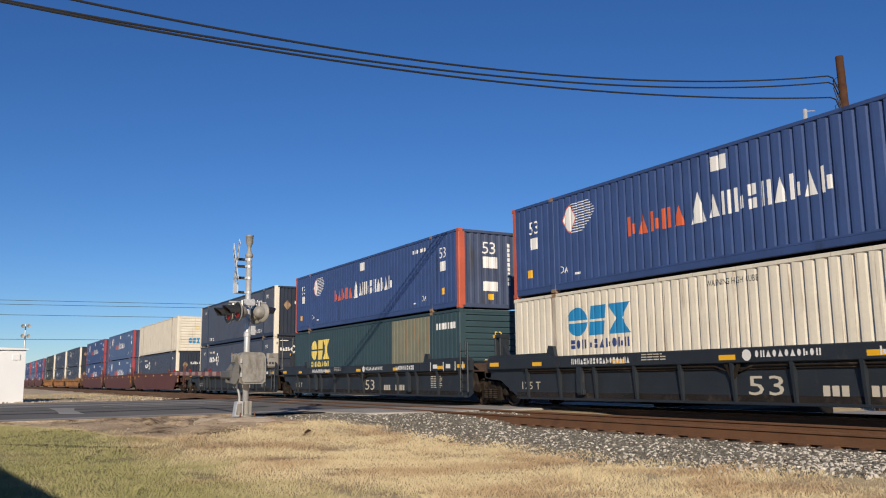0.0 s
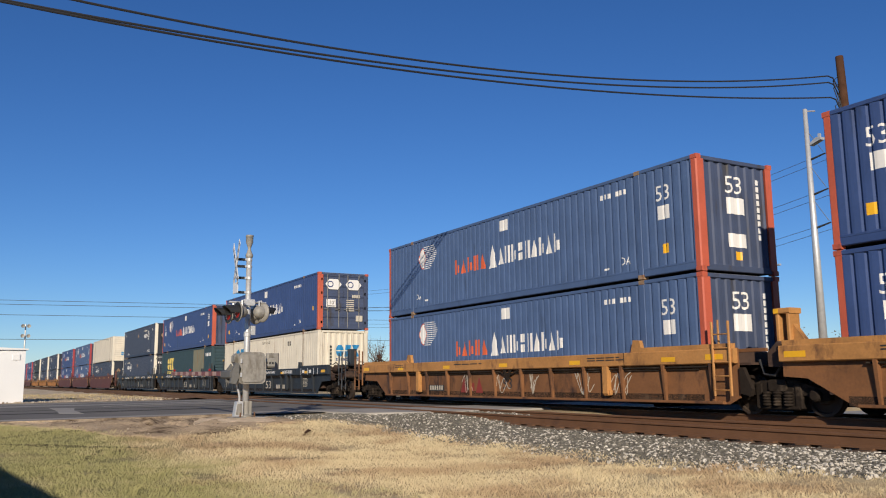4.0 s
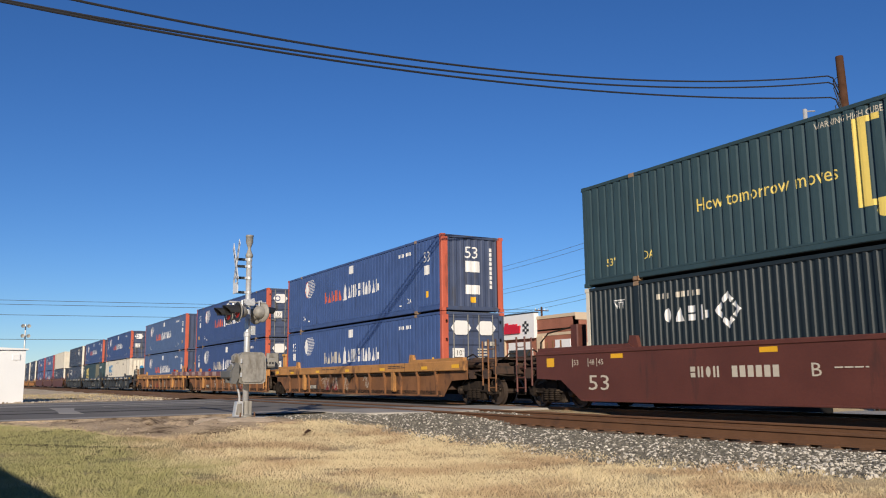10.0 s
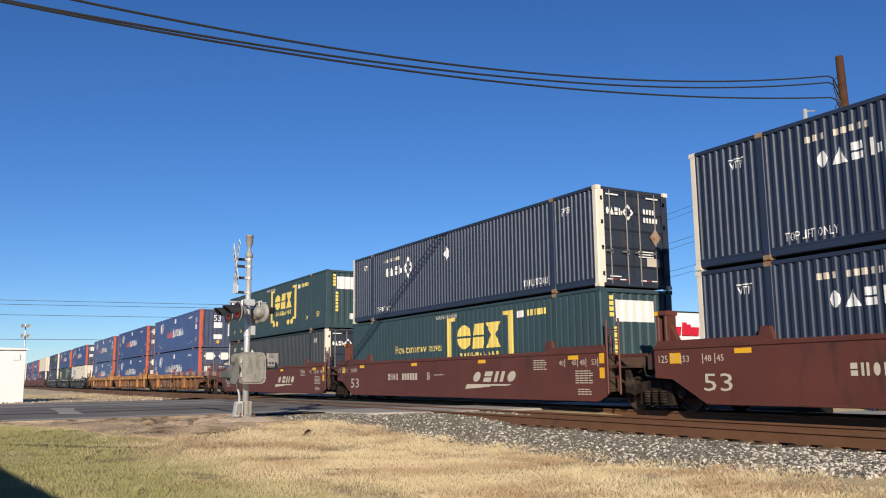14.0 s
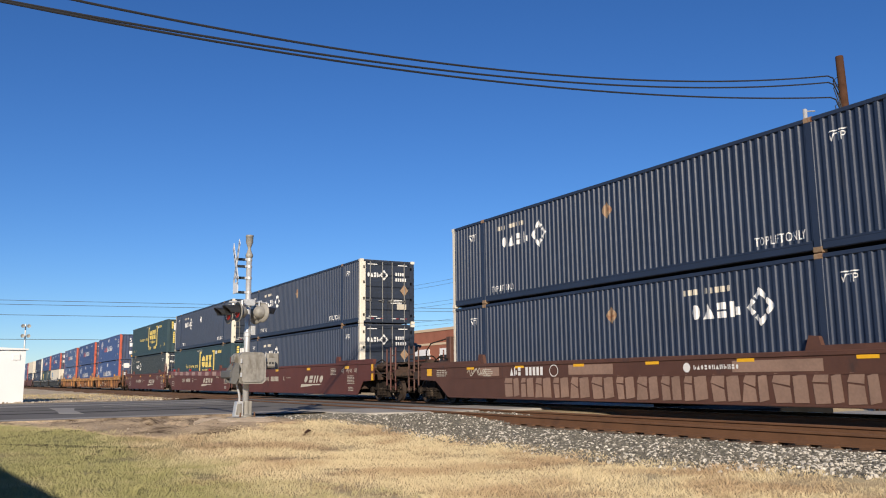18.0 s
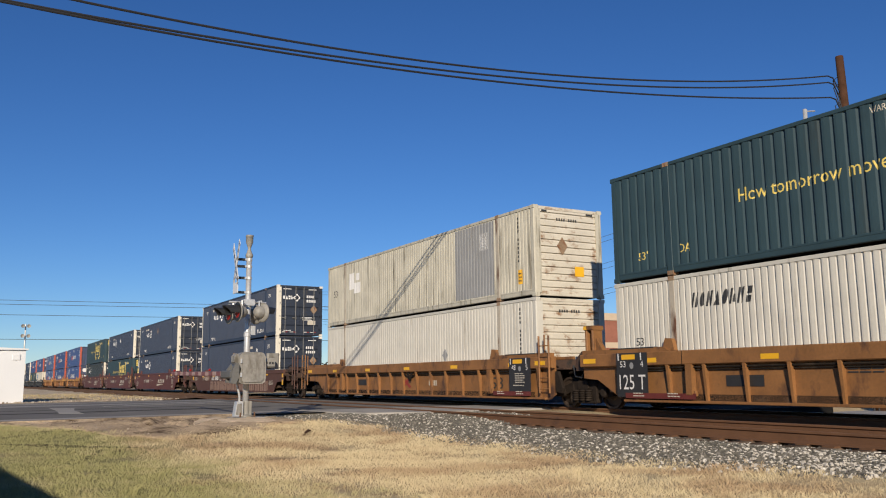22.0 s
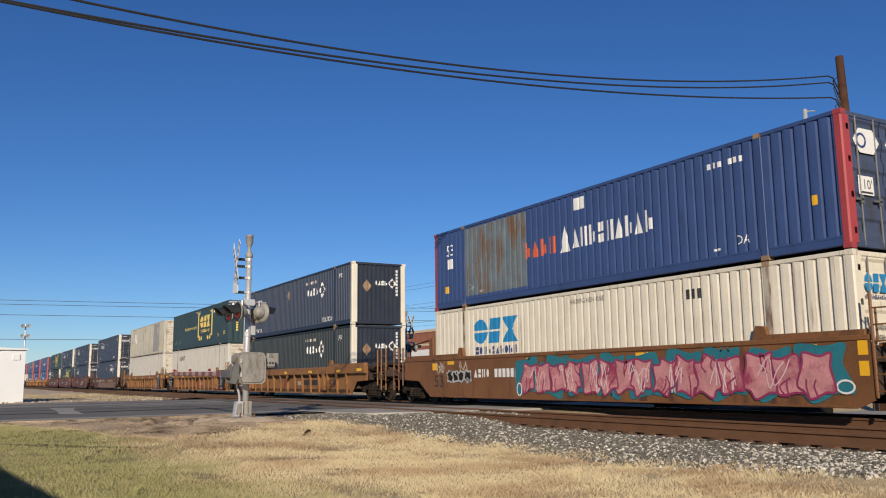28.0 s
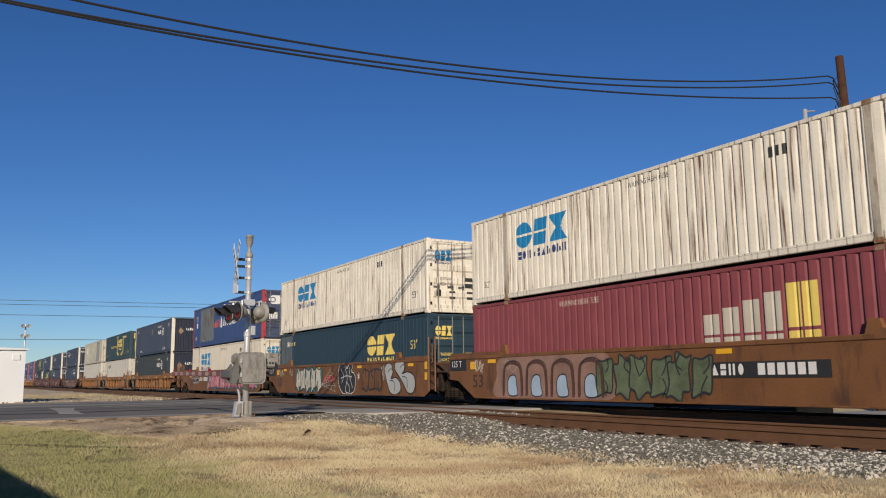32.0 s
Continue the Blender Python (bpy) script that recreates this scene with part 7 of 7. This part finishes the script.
        part("lens", Shape().lathe([(0.001, 0.085), (0.08, 0.07), (0.15, 0.043)], (0, 0, 0), "y", 18), red_lens, li, "dark red lens", True)
    part("relay_box", Shape().box(-0.04, 0.04, 0.075, 0.19, 1.98, 2.2, 0.01), galv, mast, "small grey box")
    # gate mechanism on the near side of the mast
    body = Shape().prism([(-0.29, 0.86), (-0.22, 0.82), (0.26, 0.82), (0.33, 0.87), (0.345, 0.96), (0.345, 1.3), (0.335, 1.45), (0.29, 1.53), (0.22, 1.555), (-0.16, 1.56), (-0.24, 1.53), (-0.29, 1.46)], 0.06, 0.42, "x")
    box = part("gate_housing", body, grey_box, t, "weathered grey gate housing")
    part("housing_lid", Shape().prism([(-0.23, 0.9), (-0.18, 0.86), (0.22, 0.86), (0.28, 0.92), (0.29, 1.32), (0.27, 1.44), (0.2, 1.5), (-0.14, 1.5), (-0.22, 1.46)], 0.42, 0.45, "x"), grey_box, box)
    for q in (0.98, 1.3):
        part("lid_hinge", Shape().box(0.4, 0.46, -0.27, -0.23, q, q + 0.1, 0.01), galv, box)
    part("end_cover", Shape().prism([(-0.4, 1.33), (-0.29, 1.2), (-0.29, 1.5), (-0.34, 1.53), (-0.4, 1.47)], 0.1, 0.36, "x"), grey_box, box, "stepped grey end cover")
    part("crank_arm", Shape().prism([(-0.49, 0.84), (-0.36, 0.82), (-0.3, 0.95), (-0.25, 1.16), (-0.3, 1.3), (-0.37, 1.32), (-0.44, 1.16)], 0.3, 0.42, "x"), dark_grey, t, "dark cast gate crank")
    part("crank_arm", Shape().prism([(-0.44, 0.86), (-0.34, 0.84), (-0.26, 1.16), (-0.32, 1.3), (-0.42, 1.16)], -0.24, -0.14, "x"), dark_grey, t)
    part("arm_socket", Shape().box(-0.5, 0.36, -0.48, -0.36, 0.95, 1.14, 0.03), dark_grey, t, "dark gate arm socket")
    lever = part("counterweight_arm", Shape().box(0.02, 0.3, 0.3, 0.6, 1.2, 1.42, 0.03), grey_box, t, "tan-grey counterweight arm")
    for q in (0.37, 0.45, 0.52):
        part("stencil_mark", Shape().box(0.3, 0.304, q, q + 0.05, 1.28, 1.33), black_mark, lever)
    part("counterweight", Shape().box(-0.1, 0.02, 0.5, 0.8, 1.16, 1.55, 0.03), grey_box, t, "grey counterweight plate")
    arm = part("gate_arm", Shape().box(-7.0, -0.4, -0.025, 0.025, -0.055, 0.055, 0.01), gate_white, t, "red and white striped gate arm", m=pose(0, -0.42, 1.06, 0, 0.6, -1.5))
    for k in range(8):
        a = -6.9 + k * 0.82
        part("stripe", Shape().box(a, a + 0.41, -0.028, 0.028, -0.058, 0.058, 0.01), gate_red, arm)
    for k in (-6.7, -4.4, -2.0):
        part("gate_lamp", Shape().lathe([(0.001, -0.03), (0.035, -0.03), (0.035, 0.03), (0.001, 0.03)], (k, 0, 0.1), "x", 10), red_lens, arm)


def bungalow():
    """The white signal cabinet beyond the road."""
    t = empty("signal_cabinet", -43.3, 0.95, 0.24, "white sheet-metal railway signal cabinet beyond the road", "signal cabinet", rz=4)
    part("plinth", Shape().box(-1.2, 1.2, -1.5, 1.5, -0.1, 0.12), concrete, t)
    part("body", Shape().box(-1.1, 1.1, -1.42, 1.42, 0.12, 2.5, 0.02), white_paint, t)
    part("roof", Shape().prism([(-1.52, 2.5), (1.52, 2.5), (1.52, 2.56), (0, 2.62), (-1.52, 2.56)], -1.2, 1.2, "x"), white_paint, t, "white overhanging roof")
    part("door", Shape().box(1.1, 1.13, -0.9, 0.1, 0.25, 2.3, 0.006), white_paint, t)
    part("notice", Shape().box(1.13, 1.136, -0.8, -0.1, 1.85, 2.3), cream_mark, t, "faded paper notice")
    part("vent", Shape().box(1.1, 1.14, 0.9, 1.2, 2.05, 2.3, 0.006), white_paint, t)


def tall_pole():
    """The brown wooden pole behind the train that carries the three cables."""
    x, y = -19.77, 29.82
    t = empty("utility_pole", x, y, 0.15, "brown wooden utility pole with cables and a small street lamp", "utility pole")
    part("pole", Shape().tube([(0.36, 0.1, -0.6), (0.18, 0.05, 5), (0, 0, 13.75)], [0.22, 0.2, 0.15], 12), pole_wood, t, "", True)
    part("riser", Shape().tube([(0.31, -0.22, -0.4), (0.2, -0.2, 5), (0.14, -0.17, 9.5)], 0.045, 6), cable_black, t, "black cable down the pole")
    part("riser", Shape().tube([(0.42, -0.1, -0.4), (0.42, -0.05, 5.2), (0.3, -0.05, 7.0), (0.12, -0.1, 11.5)], 0.035, 6), cable_black, t)
    part("bracket_arm", Shape().tube([(0.02, 0, 10.3), (-0.35, -0.35, 10.42), (-0.6, -0.62, 10.4)], 0.028, 6), galv, t)
    part("lamp_head", Shape().prism([(-1.05, 10.2), (-0.55, 10.34), (-0.55, 10.45), (-0.75, 10.47), (-1.05, 10.3)], -0.85, -0.6, "y").box(-0.72, -0.62, -0.76, -0.68, 10.44, 10.62), galv, t, "grey street lamp head")
    for z in (12.9, 12.6, 11.85):
        part("guy_loop", Shape().tube([(0, -0.15, z), (-0.02, -0.5, z - 0.25), (0.0, -0.25, z - 0.9), (0.05, -0.12, z - 1.6)], 0.022, 6), cable_black, t)
    part("clamp", Shape().box(0.05, 0.3, -0.28, -0.1, 4.2, 5.4, 0.02), black_paint, t)


def cables():
    """Three heavy cables from the pole over the track and along the road."""
    for name, c, end in (("upper", (-1.263e-5, 4.99907e-3, -3.393e-3, 7.8767), 28.9), ("middle", (8.61e-6, 3.5746e-3, 0.0223, 7.5473), 28.9), ("lower", (-1.907e-5, 4.1216e-3, 9.305e-3, 7.5135), 28.97)):
        pts = []
        for k in range(60):
            y = -24 + (end + 24) * k / 59
            z = ((c[0] * y + c[1]) * y + c[2]) * y + c[3]
            pts.append((-17.8676 - 0.06388 * y, y, 1.25 + z))
        q = pts[-1]
        pts += [(q[0] - 0.02, q[1] + 0.35, q[2] - 0.02), (-19.76, 29.65, q[2] - 0.5)]
        tagged(part("overhead_cable", Shape().tube(pts, 0.028, 6), cable_black), "black overhead cable over the track", "cable", "cables over the track")


def steel_pole():
    """The pale steel transmission pole with three pairs of conductors."""
    x, y = -49.5, 68.6
    t = empty("transmission_pole", x, y, 0.15, "tall pale grey steel transmission pole with insulators", "transmission pole")
    part("shaft", Shape().tube([(0, 0, -0.2), (0, 0, 26.3)], [0.42, 0.2], 14), galv, t, "", True)
    part("cap_arm", Shape().tube([(0, 0, 26.1), (0.9, 0.25, 25.9)], 0.07, 6), galv, t)
    for z in (21.3, 17.9, 14.7):
        part("insulator", Shape().tube([(0.25, 0.05, z), (1.5, 0.4, z + 0.35)], [0.11, 0.07], 8), black_paint, t, "dark post insulator")
        part("brace", Shape().tube([(0.2, 0.03, z + 2.6), (1.35, 0.38, z + 0.5)], 0.03, 5), cable_grey, t)
        for dz in (0.35, -0.3):
            for d, far in ((-1, 130), (1, 70)):
                pts = []
                for k in range(25):
                    q = k / 24
                    px = x + 1.45 + d * far * q
                    pts.append((px, y + 0.4, 0.15 + z + dz - 4 * 4.0 * q * (1 - q) * (far / 130) ** 2 - (0.6 if d < 0 else 0) * q))
                tagged(part("power_line", Shape().tube(pts, 0.022, 4), cable_grey), "thin grey power line", "power line", "transmission lines")


def side_lines():
    """Lines across the distance beyond the road, with a wooden pole."""
    x, y = -97.2, 72.0
    t = empty("utility_pole", x, y, 0.15, "distant wooden utility pole with cross arms", "utility pole")
    part("pole", Shape().tube([(0, 0, -0.2), (0, 0, 11.2)], [0.2, 0.14], 8), pole_wood, t)
    for z in (10.6, 9.6):
        part("cross_arm", Shape().box(-0.08, 0.08, -1.2, 1.2, z, z + 0.12), pole_wood, t)
        for k in (-1.1, -0.5, 0.5, 1.1):
            part("insulator", Shape().tube([(0, k, z + 0.1), (0, k, z + 0.35)], 0.06, 6), galv, t)
    for z0, z1 in ((10.9, 10.6), (10.5, 10.05), (9.2, 9.1), (6.5, 6.4)):
        pts = [(-97.2 - 16.3 * q, 72.0 - 167.5 * q, z0 + (z1 - z0) * q - 1.6 * q * (1 - q)) for q in [k / 20 for k in range(21)]]
        tagged(part("power_line", Shape().tube(pts, 0.026, 4), cable_grey), "thin distant power line", "power line", "side lines")
    # wooden pole with cross arms behind the tall one
    x, y = -29.0, 45.9
    t = empty("utility_pole", x, y, 0.15, "wooden utility pole with short cross arms", "utility pole")
    part("pole", Shape().tube([(0, 0, -0.2), (0, 0, 7.4)], [0.2, 0.15], 8), pole_wood, t)
    for z in (6.9, 6.2):
        part("cross_arm", Shape().box(-0.9, 0.9, -0.06, 0.06, z, z + 0.12), pole_wood, t)


def flood_pole(x, y, h, label):
    t = empty("floodlight_pole", x, y, 0.2, label, "light pole")
    part("pole", Shape().tube([(0, 0, -0.2), (0, 0, h)], [0.09, 0.06], 8), galv, t)
    return t


def lights():
    t = flood_pole(-85.0, 4.75, 6.4, "thin pole with four pale horn loudspeakers far beyond the road")
    for z in (5.3, 6.2):
        for d in (-1, 1):
            part("horn", Shape().lathe([(0.06, 0.0), (0.1, 0.15), (0.17, 0.3), (0.17, 0.36), (0.001, 0.3)], (0.1, d * 0.24, z), "x", 10), grey_box, t)
    t = flood_pole(-36.0, 45.4, 8.2, "tall thin parking-lot lamp with two heads")
    part("lamp_arm", Shape().box(-0.3, 0.3, -0.03, 0.03, 8.1, 8.16), galv, t)
    for d in (-1, 1):
        part("lamp_head", Shape().box(d * 0.4 - 0.16, d * 0.4 + 0.16, -0.1, 0.1, 8.05, 8.16, 0.03), galv, t)


def store():
    """The brick shop beyond the road, with a white sign panel."""
    t = empty("shop", -47.97, 38.54, 0.15, "brick and tan shop with a white and red sign panel", "shop")
    # one front faces +x, with local y along it; the other faces the track
    def sized(sh):
        sh.v = [(0.82 * x, 0.82 * y, 0.82 * z + 0.198 if z > 0 else z) for x, y, z in sh.v]
        return sh

    def wall(name, y0, y1, z0, z1, mat, label="", x=0.0, deep=0.3):
        return part(name, sized(Shape().box(x - deep, x, y0, y1, z0, z1)), mat, t, label)
    wall("wall", 0, 26, 0, 3.7, brick, "red-brown brick wall")
    wall("wall", 0, 6.0, 4.2, 6.2, brick, "red-brown brick wall")
    wall("wall", 19.0, 26, 4.2, 5.6, brick)
    wall("band", 0, 26, 3.7, 4.2, tan_wall, "tan band", 0.02, 0.35)
    wall("parapet", 0, 6.0, 6.2, 6.85, tan_wall, "tan parapet", 0.05, 0.4)
    wall("parapet", 19.0, 26.1, 5.6, 6.1, tan_wall, "tan parapet", 0.05, 0.4)
    sign = wall("sign_panel", 6.0, 19.0, 3.75, 7.15, white_wall, "white sign panel", 0.25, 0.6)
    part("coping", sized(Shape().box(-0.4, 0.3, 5.95, 19.05, 7.15, 7.27)), black_paint, sign, "dark coping")
    part("sign_lettering", sized(Shape().box(0.26, 0.34, 8.6, 9.1, 4.9, 5.6)), shop_red, sign)
    s = Shape()
    rnd = random.Random(2)
    y = 8.7
    for n in (7, 4, 5):
        for k in range(n):
            w = 0.46 + 0.08 * rnd.random()
            h = 1.25 if k == 0 else 0.82 + 0.25 * (rnd.random() > 0.7)
            s.prism([(y, 4.95), (y + w, 4.95), (y + w + 0.12, 4.95 + h), (y + 0.12, 4.95 + h)], 0.26, 0.4, "x")
            y += w + 0.03
        y += 0.22
    part("sign_lettering", sized(s), shop_red, sign, "raised red sign blocks")
    ch = Shape()
    for i in range(3):
        for j in range(5):
            if (i + j) % 2:
                ch.box(0.26, 0.3, 17.6 + 0.3 * i, 17.9 + 0.3 * i, 4.9 + 0.26 * j, 5.16 + 0.26 * j)
    part("chequer_panel", sized(ch), black_paint, sign, "black chequers")
    for a, b in ((0.6, 4.2), (8, 11.6), (13.2, 16.6), (20.4, 23.6)):
        w = part("window", sized(Shape().box(-0.1, 0.03, a, b, 0.8, 3.0)), dark_glass, t, "dark shop window")
        part("window_frame", sized(Shape().box(0.0, 0.06, a - 0.08, a, 0.7, 3.1).box(0.0, 0.06, b, b + 0.08, 0.7, 3.1).box(0.0, 0.06, a, b, 3.0, 3.1).box(0.0, 0.06, a, b, 0.7, 0.8)), white_wall, w)
    for a in (5.2, 7.2, 12.2, 17.5, 19.4, 24.6):
        part("pier", sized(Shape().box(0.0, 0.16, a - 0.45, a + 0.45, 0, 3.7)), tan_wall, t, "tan pier")
    part("roof", sized(Shape().box(-18, -0.2, 0, 26, 5.4, 5.55)), roof_dirt, t)
    part("wall", sized(Shape().box(-18, -0.3, 25.7, 26, 0, 5.6).box(-18.3, -18, 0, 26, 0, 5.6)), brick, t)
    # the front towards the track
    def front(name, x0, x1, z0, z1, mat, label="", out=0.0, parent=None):
        return part(name, Shape().box(x0, x1, -out, 0.3 - out * 0.5, z0, z1), mat, parent or t, label)
    front("wall", -28, 0, 0, 4.25, brick, "red-brown brick wall")
    front("wall", -28, -14.1, 4.45, 5.55, brick), front("wall", -4.7, 0, 4.45, 5.55, brick)
    front("band", -28, 0, 4.25, 4.45, tan_wall, "tan band", 0.04)
    front("parapet", -28, -14.1, 5.55, 5.8, tan_wall, "tan parapet", 0.06), front("parapet", -4.7, 0.05, 5.55, 5.8, tan_wall, "tan parapet", 0.06)
    panel = front("sign_panel", -14.1, -4.7, 4.15, 6.1, white_wall, "white sign panel", 0.3)
    front("coping", -14.15, -4.65, 6.1, 6.18, black_paint, "dark coping", 0.34, panel)
    s = Shape()
    x = -13.7
    for n in (7, 4, 5):
        for k in range(n):
            w = 0.38 + 0.05 * rnd.random()
            h = 0.88 if k == 0 else 0.6 + 0.15 * (rnd.random() > 0.7)
            s.prism([(x, 4.6), (x + w, 4.6), (x + w + 0.08, 4.6 + h), (x + 0.08, 4.6 + h)], -0.42, -0.31)
            x += w + 0.02
        x += 0.16
    part("sign_lettering", s, shop_red, panel, "raised red sign blocks")
    ch = Shape()
    for i in range(3):
        for j in range(5):
            if (i + j) % 2:
                ch.box(-6.2 + 0.27 * i, -5.93 + 0.27 * i, -0.34, -0.31, 4.5 + 0.2 * j, 4.7 + 0.2 * j)
    part("chequer_panel", ch, black_paint, panel, "black chequers")
    for a, b in ((-26, -22), (-20, -16.5), (-13.5, -10.2), (-8.6, -5.4), (-2.4, -0.6)):
        w = part("window", Shape().box(a, b, -0.03, 0.1, 0.8, 3.3), dark_glass, t, "dark shop window")
        part("window_frame", Shape().box(a - 0.08, a, -0.06, 0, 0.7, 3.4).box(b, b + 0.08, -0.06, 0, 0.7, 3.4).box(a, b, -0.06, 0, 3.3, 3.9).box(a, b, -0.06, 0, 0.7, 0.8), white_wall, w)
    for a in (-14.6, -9.4, -4.2):
        part("pier", Shape().box(a - 0.4, a + 0.4, -0.16, 0, 0, 4.25), tan_wall, t, "tan pier")
    part("roof", Shape().box(-28, -14.8, 0.3, 14, 5.2, 5.3), roof_dirt, t)
    part("wall", Shape().box(-28, -27.7, 0.3, 14, 0, 5.55).box(-27.7, -14.8, 13.7, 14, 0, 5.5), brick, t)


leaf_green = island_mix("autumn leaves", [(0.06, 0.07, 0.03), (0.10, 0.09, 0.04), (0.16, 0.10, 0.05), (0.08, 0.08, 0.035), (0.20, 0.13, 0.08)])
twig_grey = island_mix("bare twigs", [(0.12, 0.10, 0.085), (0.18, 0.14, 0.11), (0.10, 0.085, 0.07)])


def tree(x, y, h, w, leafy, seed, label):
    rnd = random.Random(seed)
    t = empty("tree", x, y, 0.1, label, "tree", "trees behind the track")
    s = Shape().tube([(0, 0, -0.1), (0.08, 0.05, h * 0.25), (0.02, -0.05, h * 0.5)], [0.16, 0.11, 0.06], 7)
    tw, lv = Shape(), Shape()
    for k in range(26):
        a, el = rnd.random() * 6.28, rnd.uniform(0.35, 1.3)
        z0 = h * rnd.uniform(0.15, 0.48)
        ln = w * rnd.uniform(0.55, 1.0)
        e = Vector((math.cos(a) * math.cos(el) * ln, math.sin(a) * math.cos(el) * ln, z0 + math.sin(el) * (h - z0) * rnd.uniform(0.6, 1.0)))
        mid = Vector((e.x * 0.45 + rnd.uniform(-0.2, 0.2), e.y * 0.45 + rnd.uniform(-0.2, 0.2), z0 + (e.z - z0) * 0.55))
        s.tube([(0.03, 0, z0), mid, e], [0.06, 0.035, 0.012], 5)
        for j in range(12):
            q = rnd.uniform(0.4, 1.0)
            b = Vector((0.03, 0, z0)).lerp(e, q)
            o = Vector((rnd.gauss(0, 0.45), rnd.gauss(0, 0.45), rnd.gauss(0.15, 0.4))) * w * 0.4
            tw.tube([b, b + o * 0.6, b + o], [0.014, 0.01, 0.004], 3, False)
            for i in range(leafy):
                c = b + o * rnd.uniform(0.3, 1.1) + Vector((rnd.gauss(0, 0.14), rnd.gauss(0, 0.14), rnd.gauss(0, 0.14)))
                d1 = Vector((rnd.gauss(0, 1), rnd.gauss(0, 1), rnd.gauss(0, 1))).normalized() * rnd.uniform(0.05, 0.1)
                d2 = Vector((rnd.gauss(0, 1), rnd.gauss(0, 1), rnd.gauss(0, 1))).normalized() * 0.05
                lv.add([c - d1, c + d2, c + d1, c - d2], [(0, 1, 2, 3)])
    part("trunk", s, pole_wood, t)
    part("twig_mass", tw, twig_grey, t)
    if leafy:
        part("crown", lv, leaf_green, t, "thin autumn crown")


def behind():
    """An unseen low building, added behind the viewer so that its eave shades the near lawn."""
    t = empty("low_building", -2, -5.91, 0, "plain beige low building", "building", rz=5.7)
    part("wall", Shape().box(-9, 9, 2.4, 2.6, -0.1, 2.85).box(-9, -8.8, -4, 2.4, -0.1, 2.85).box(8.8, 9, -4, 2.4, -0.1, 2.85).box(-9, 9, -4, -3.8, -0.1, 2.85), plain_wall, t)
    part("roof", Shape().box(-9.3, 9.3, -4.3, 3.05, 2.85, 3.02), roof_dirt, t)


ground()
crossing_signal()
crossing_signal(-38.9, 20.0, 0.37, 180)
bungalow()
tall_pole()
cables()
steel_pole()
side_lines()
lights()
store()
for row in ((-41.0, 50.3, 5.6, 1.9, 5, 1, "thin autumn tree behind the track"), (-39.5, 51.5, 5.0, 1.6, 3, 2, "thin autumn tree behind the track"), (-30.5, 46.5, 5.2, 2.0, 9, 3, "bushy tree turning brown behind the track"), (-28.6, 46.5, 4.6, 1.6, 7, 4, "bushy tree turning brown behind the track"),
            (-98, 44, 7.5, 2.4, 0, 5, "bare grey tree far behind the track"), (-94, 44.5, 6.8, 2.0, 0, 6, "bare grey tree far behind the track")):
    tree(*row)
behind()
train()
track(NEAR, "near_track", -320, 60, False, "empty track with rusty rails on wooden ties")
track(MID, "far_track", -320, 60, True, "track under the train with worn rails")
stones()
grass()


# ---- what moves ----
def gone(t):
    """How far the train has gone at t seconds."""
    q = t / 32
    return 32 * q * (7.88134 + q * (1.95254 + q * (-1.430137 + q * (-0.608723 + q * 0.838542))))


def motions():
    times = [k * 0.5 for k in range(65)]
    for ob in MOVING:
        x, y, z = ob.matrix_basis.translation
        walk(ob, [(t, pose(x - gone(t), y, z)) for t in times])
    # wheels roll without slipping, less than a quarter turn from row to row
    spin = [(k / 15, -math.degrees(gone(k / 15)) / 0.42) for k in range(481)]
    for ob, x in ROLLING:
        if ob.parent.parent.matrix_basis.translation.x > -337:
            walk(ob, [(t, pose(x, 0, 0.42, 0, a, 0)) for t, a in spin])


motions()
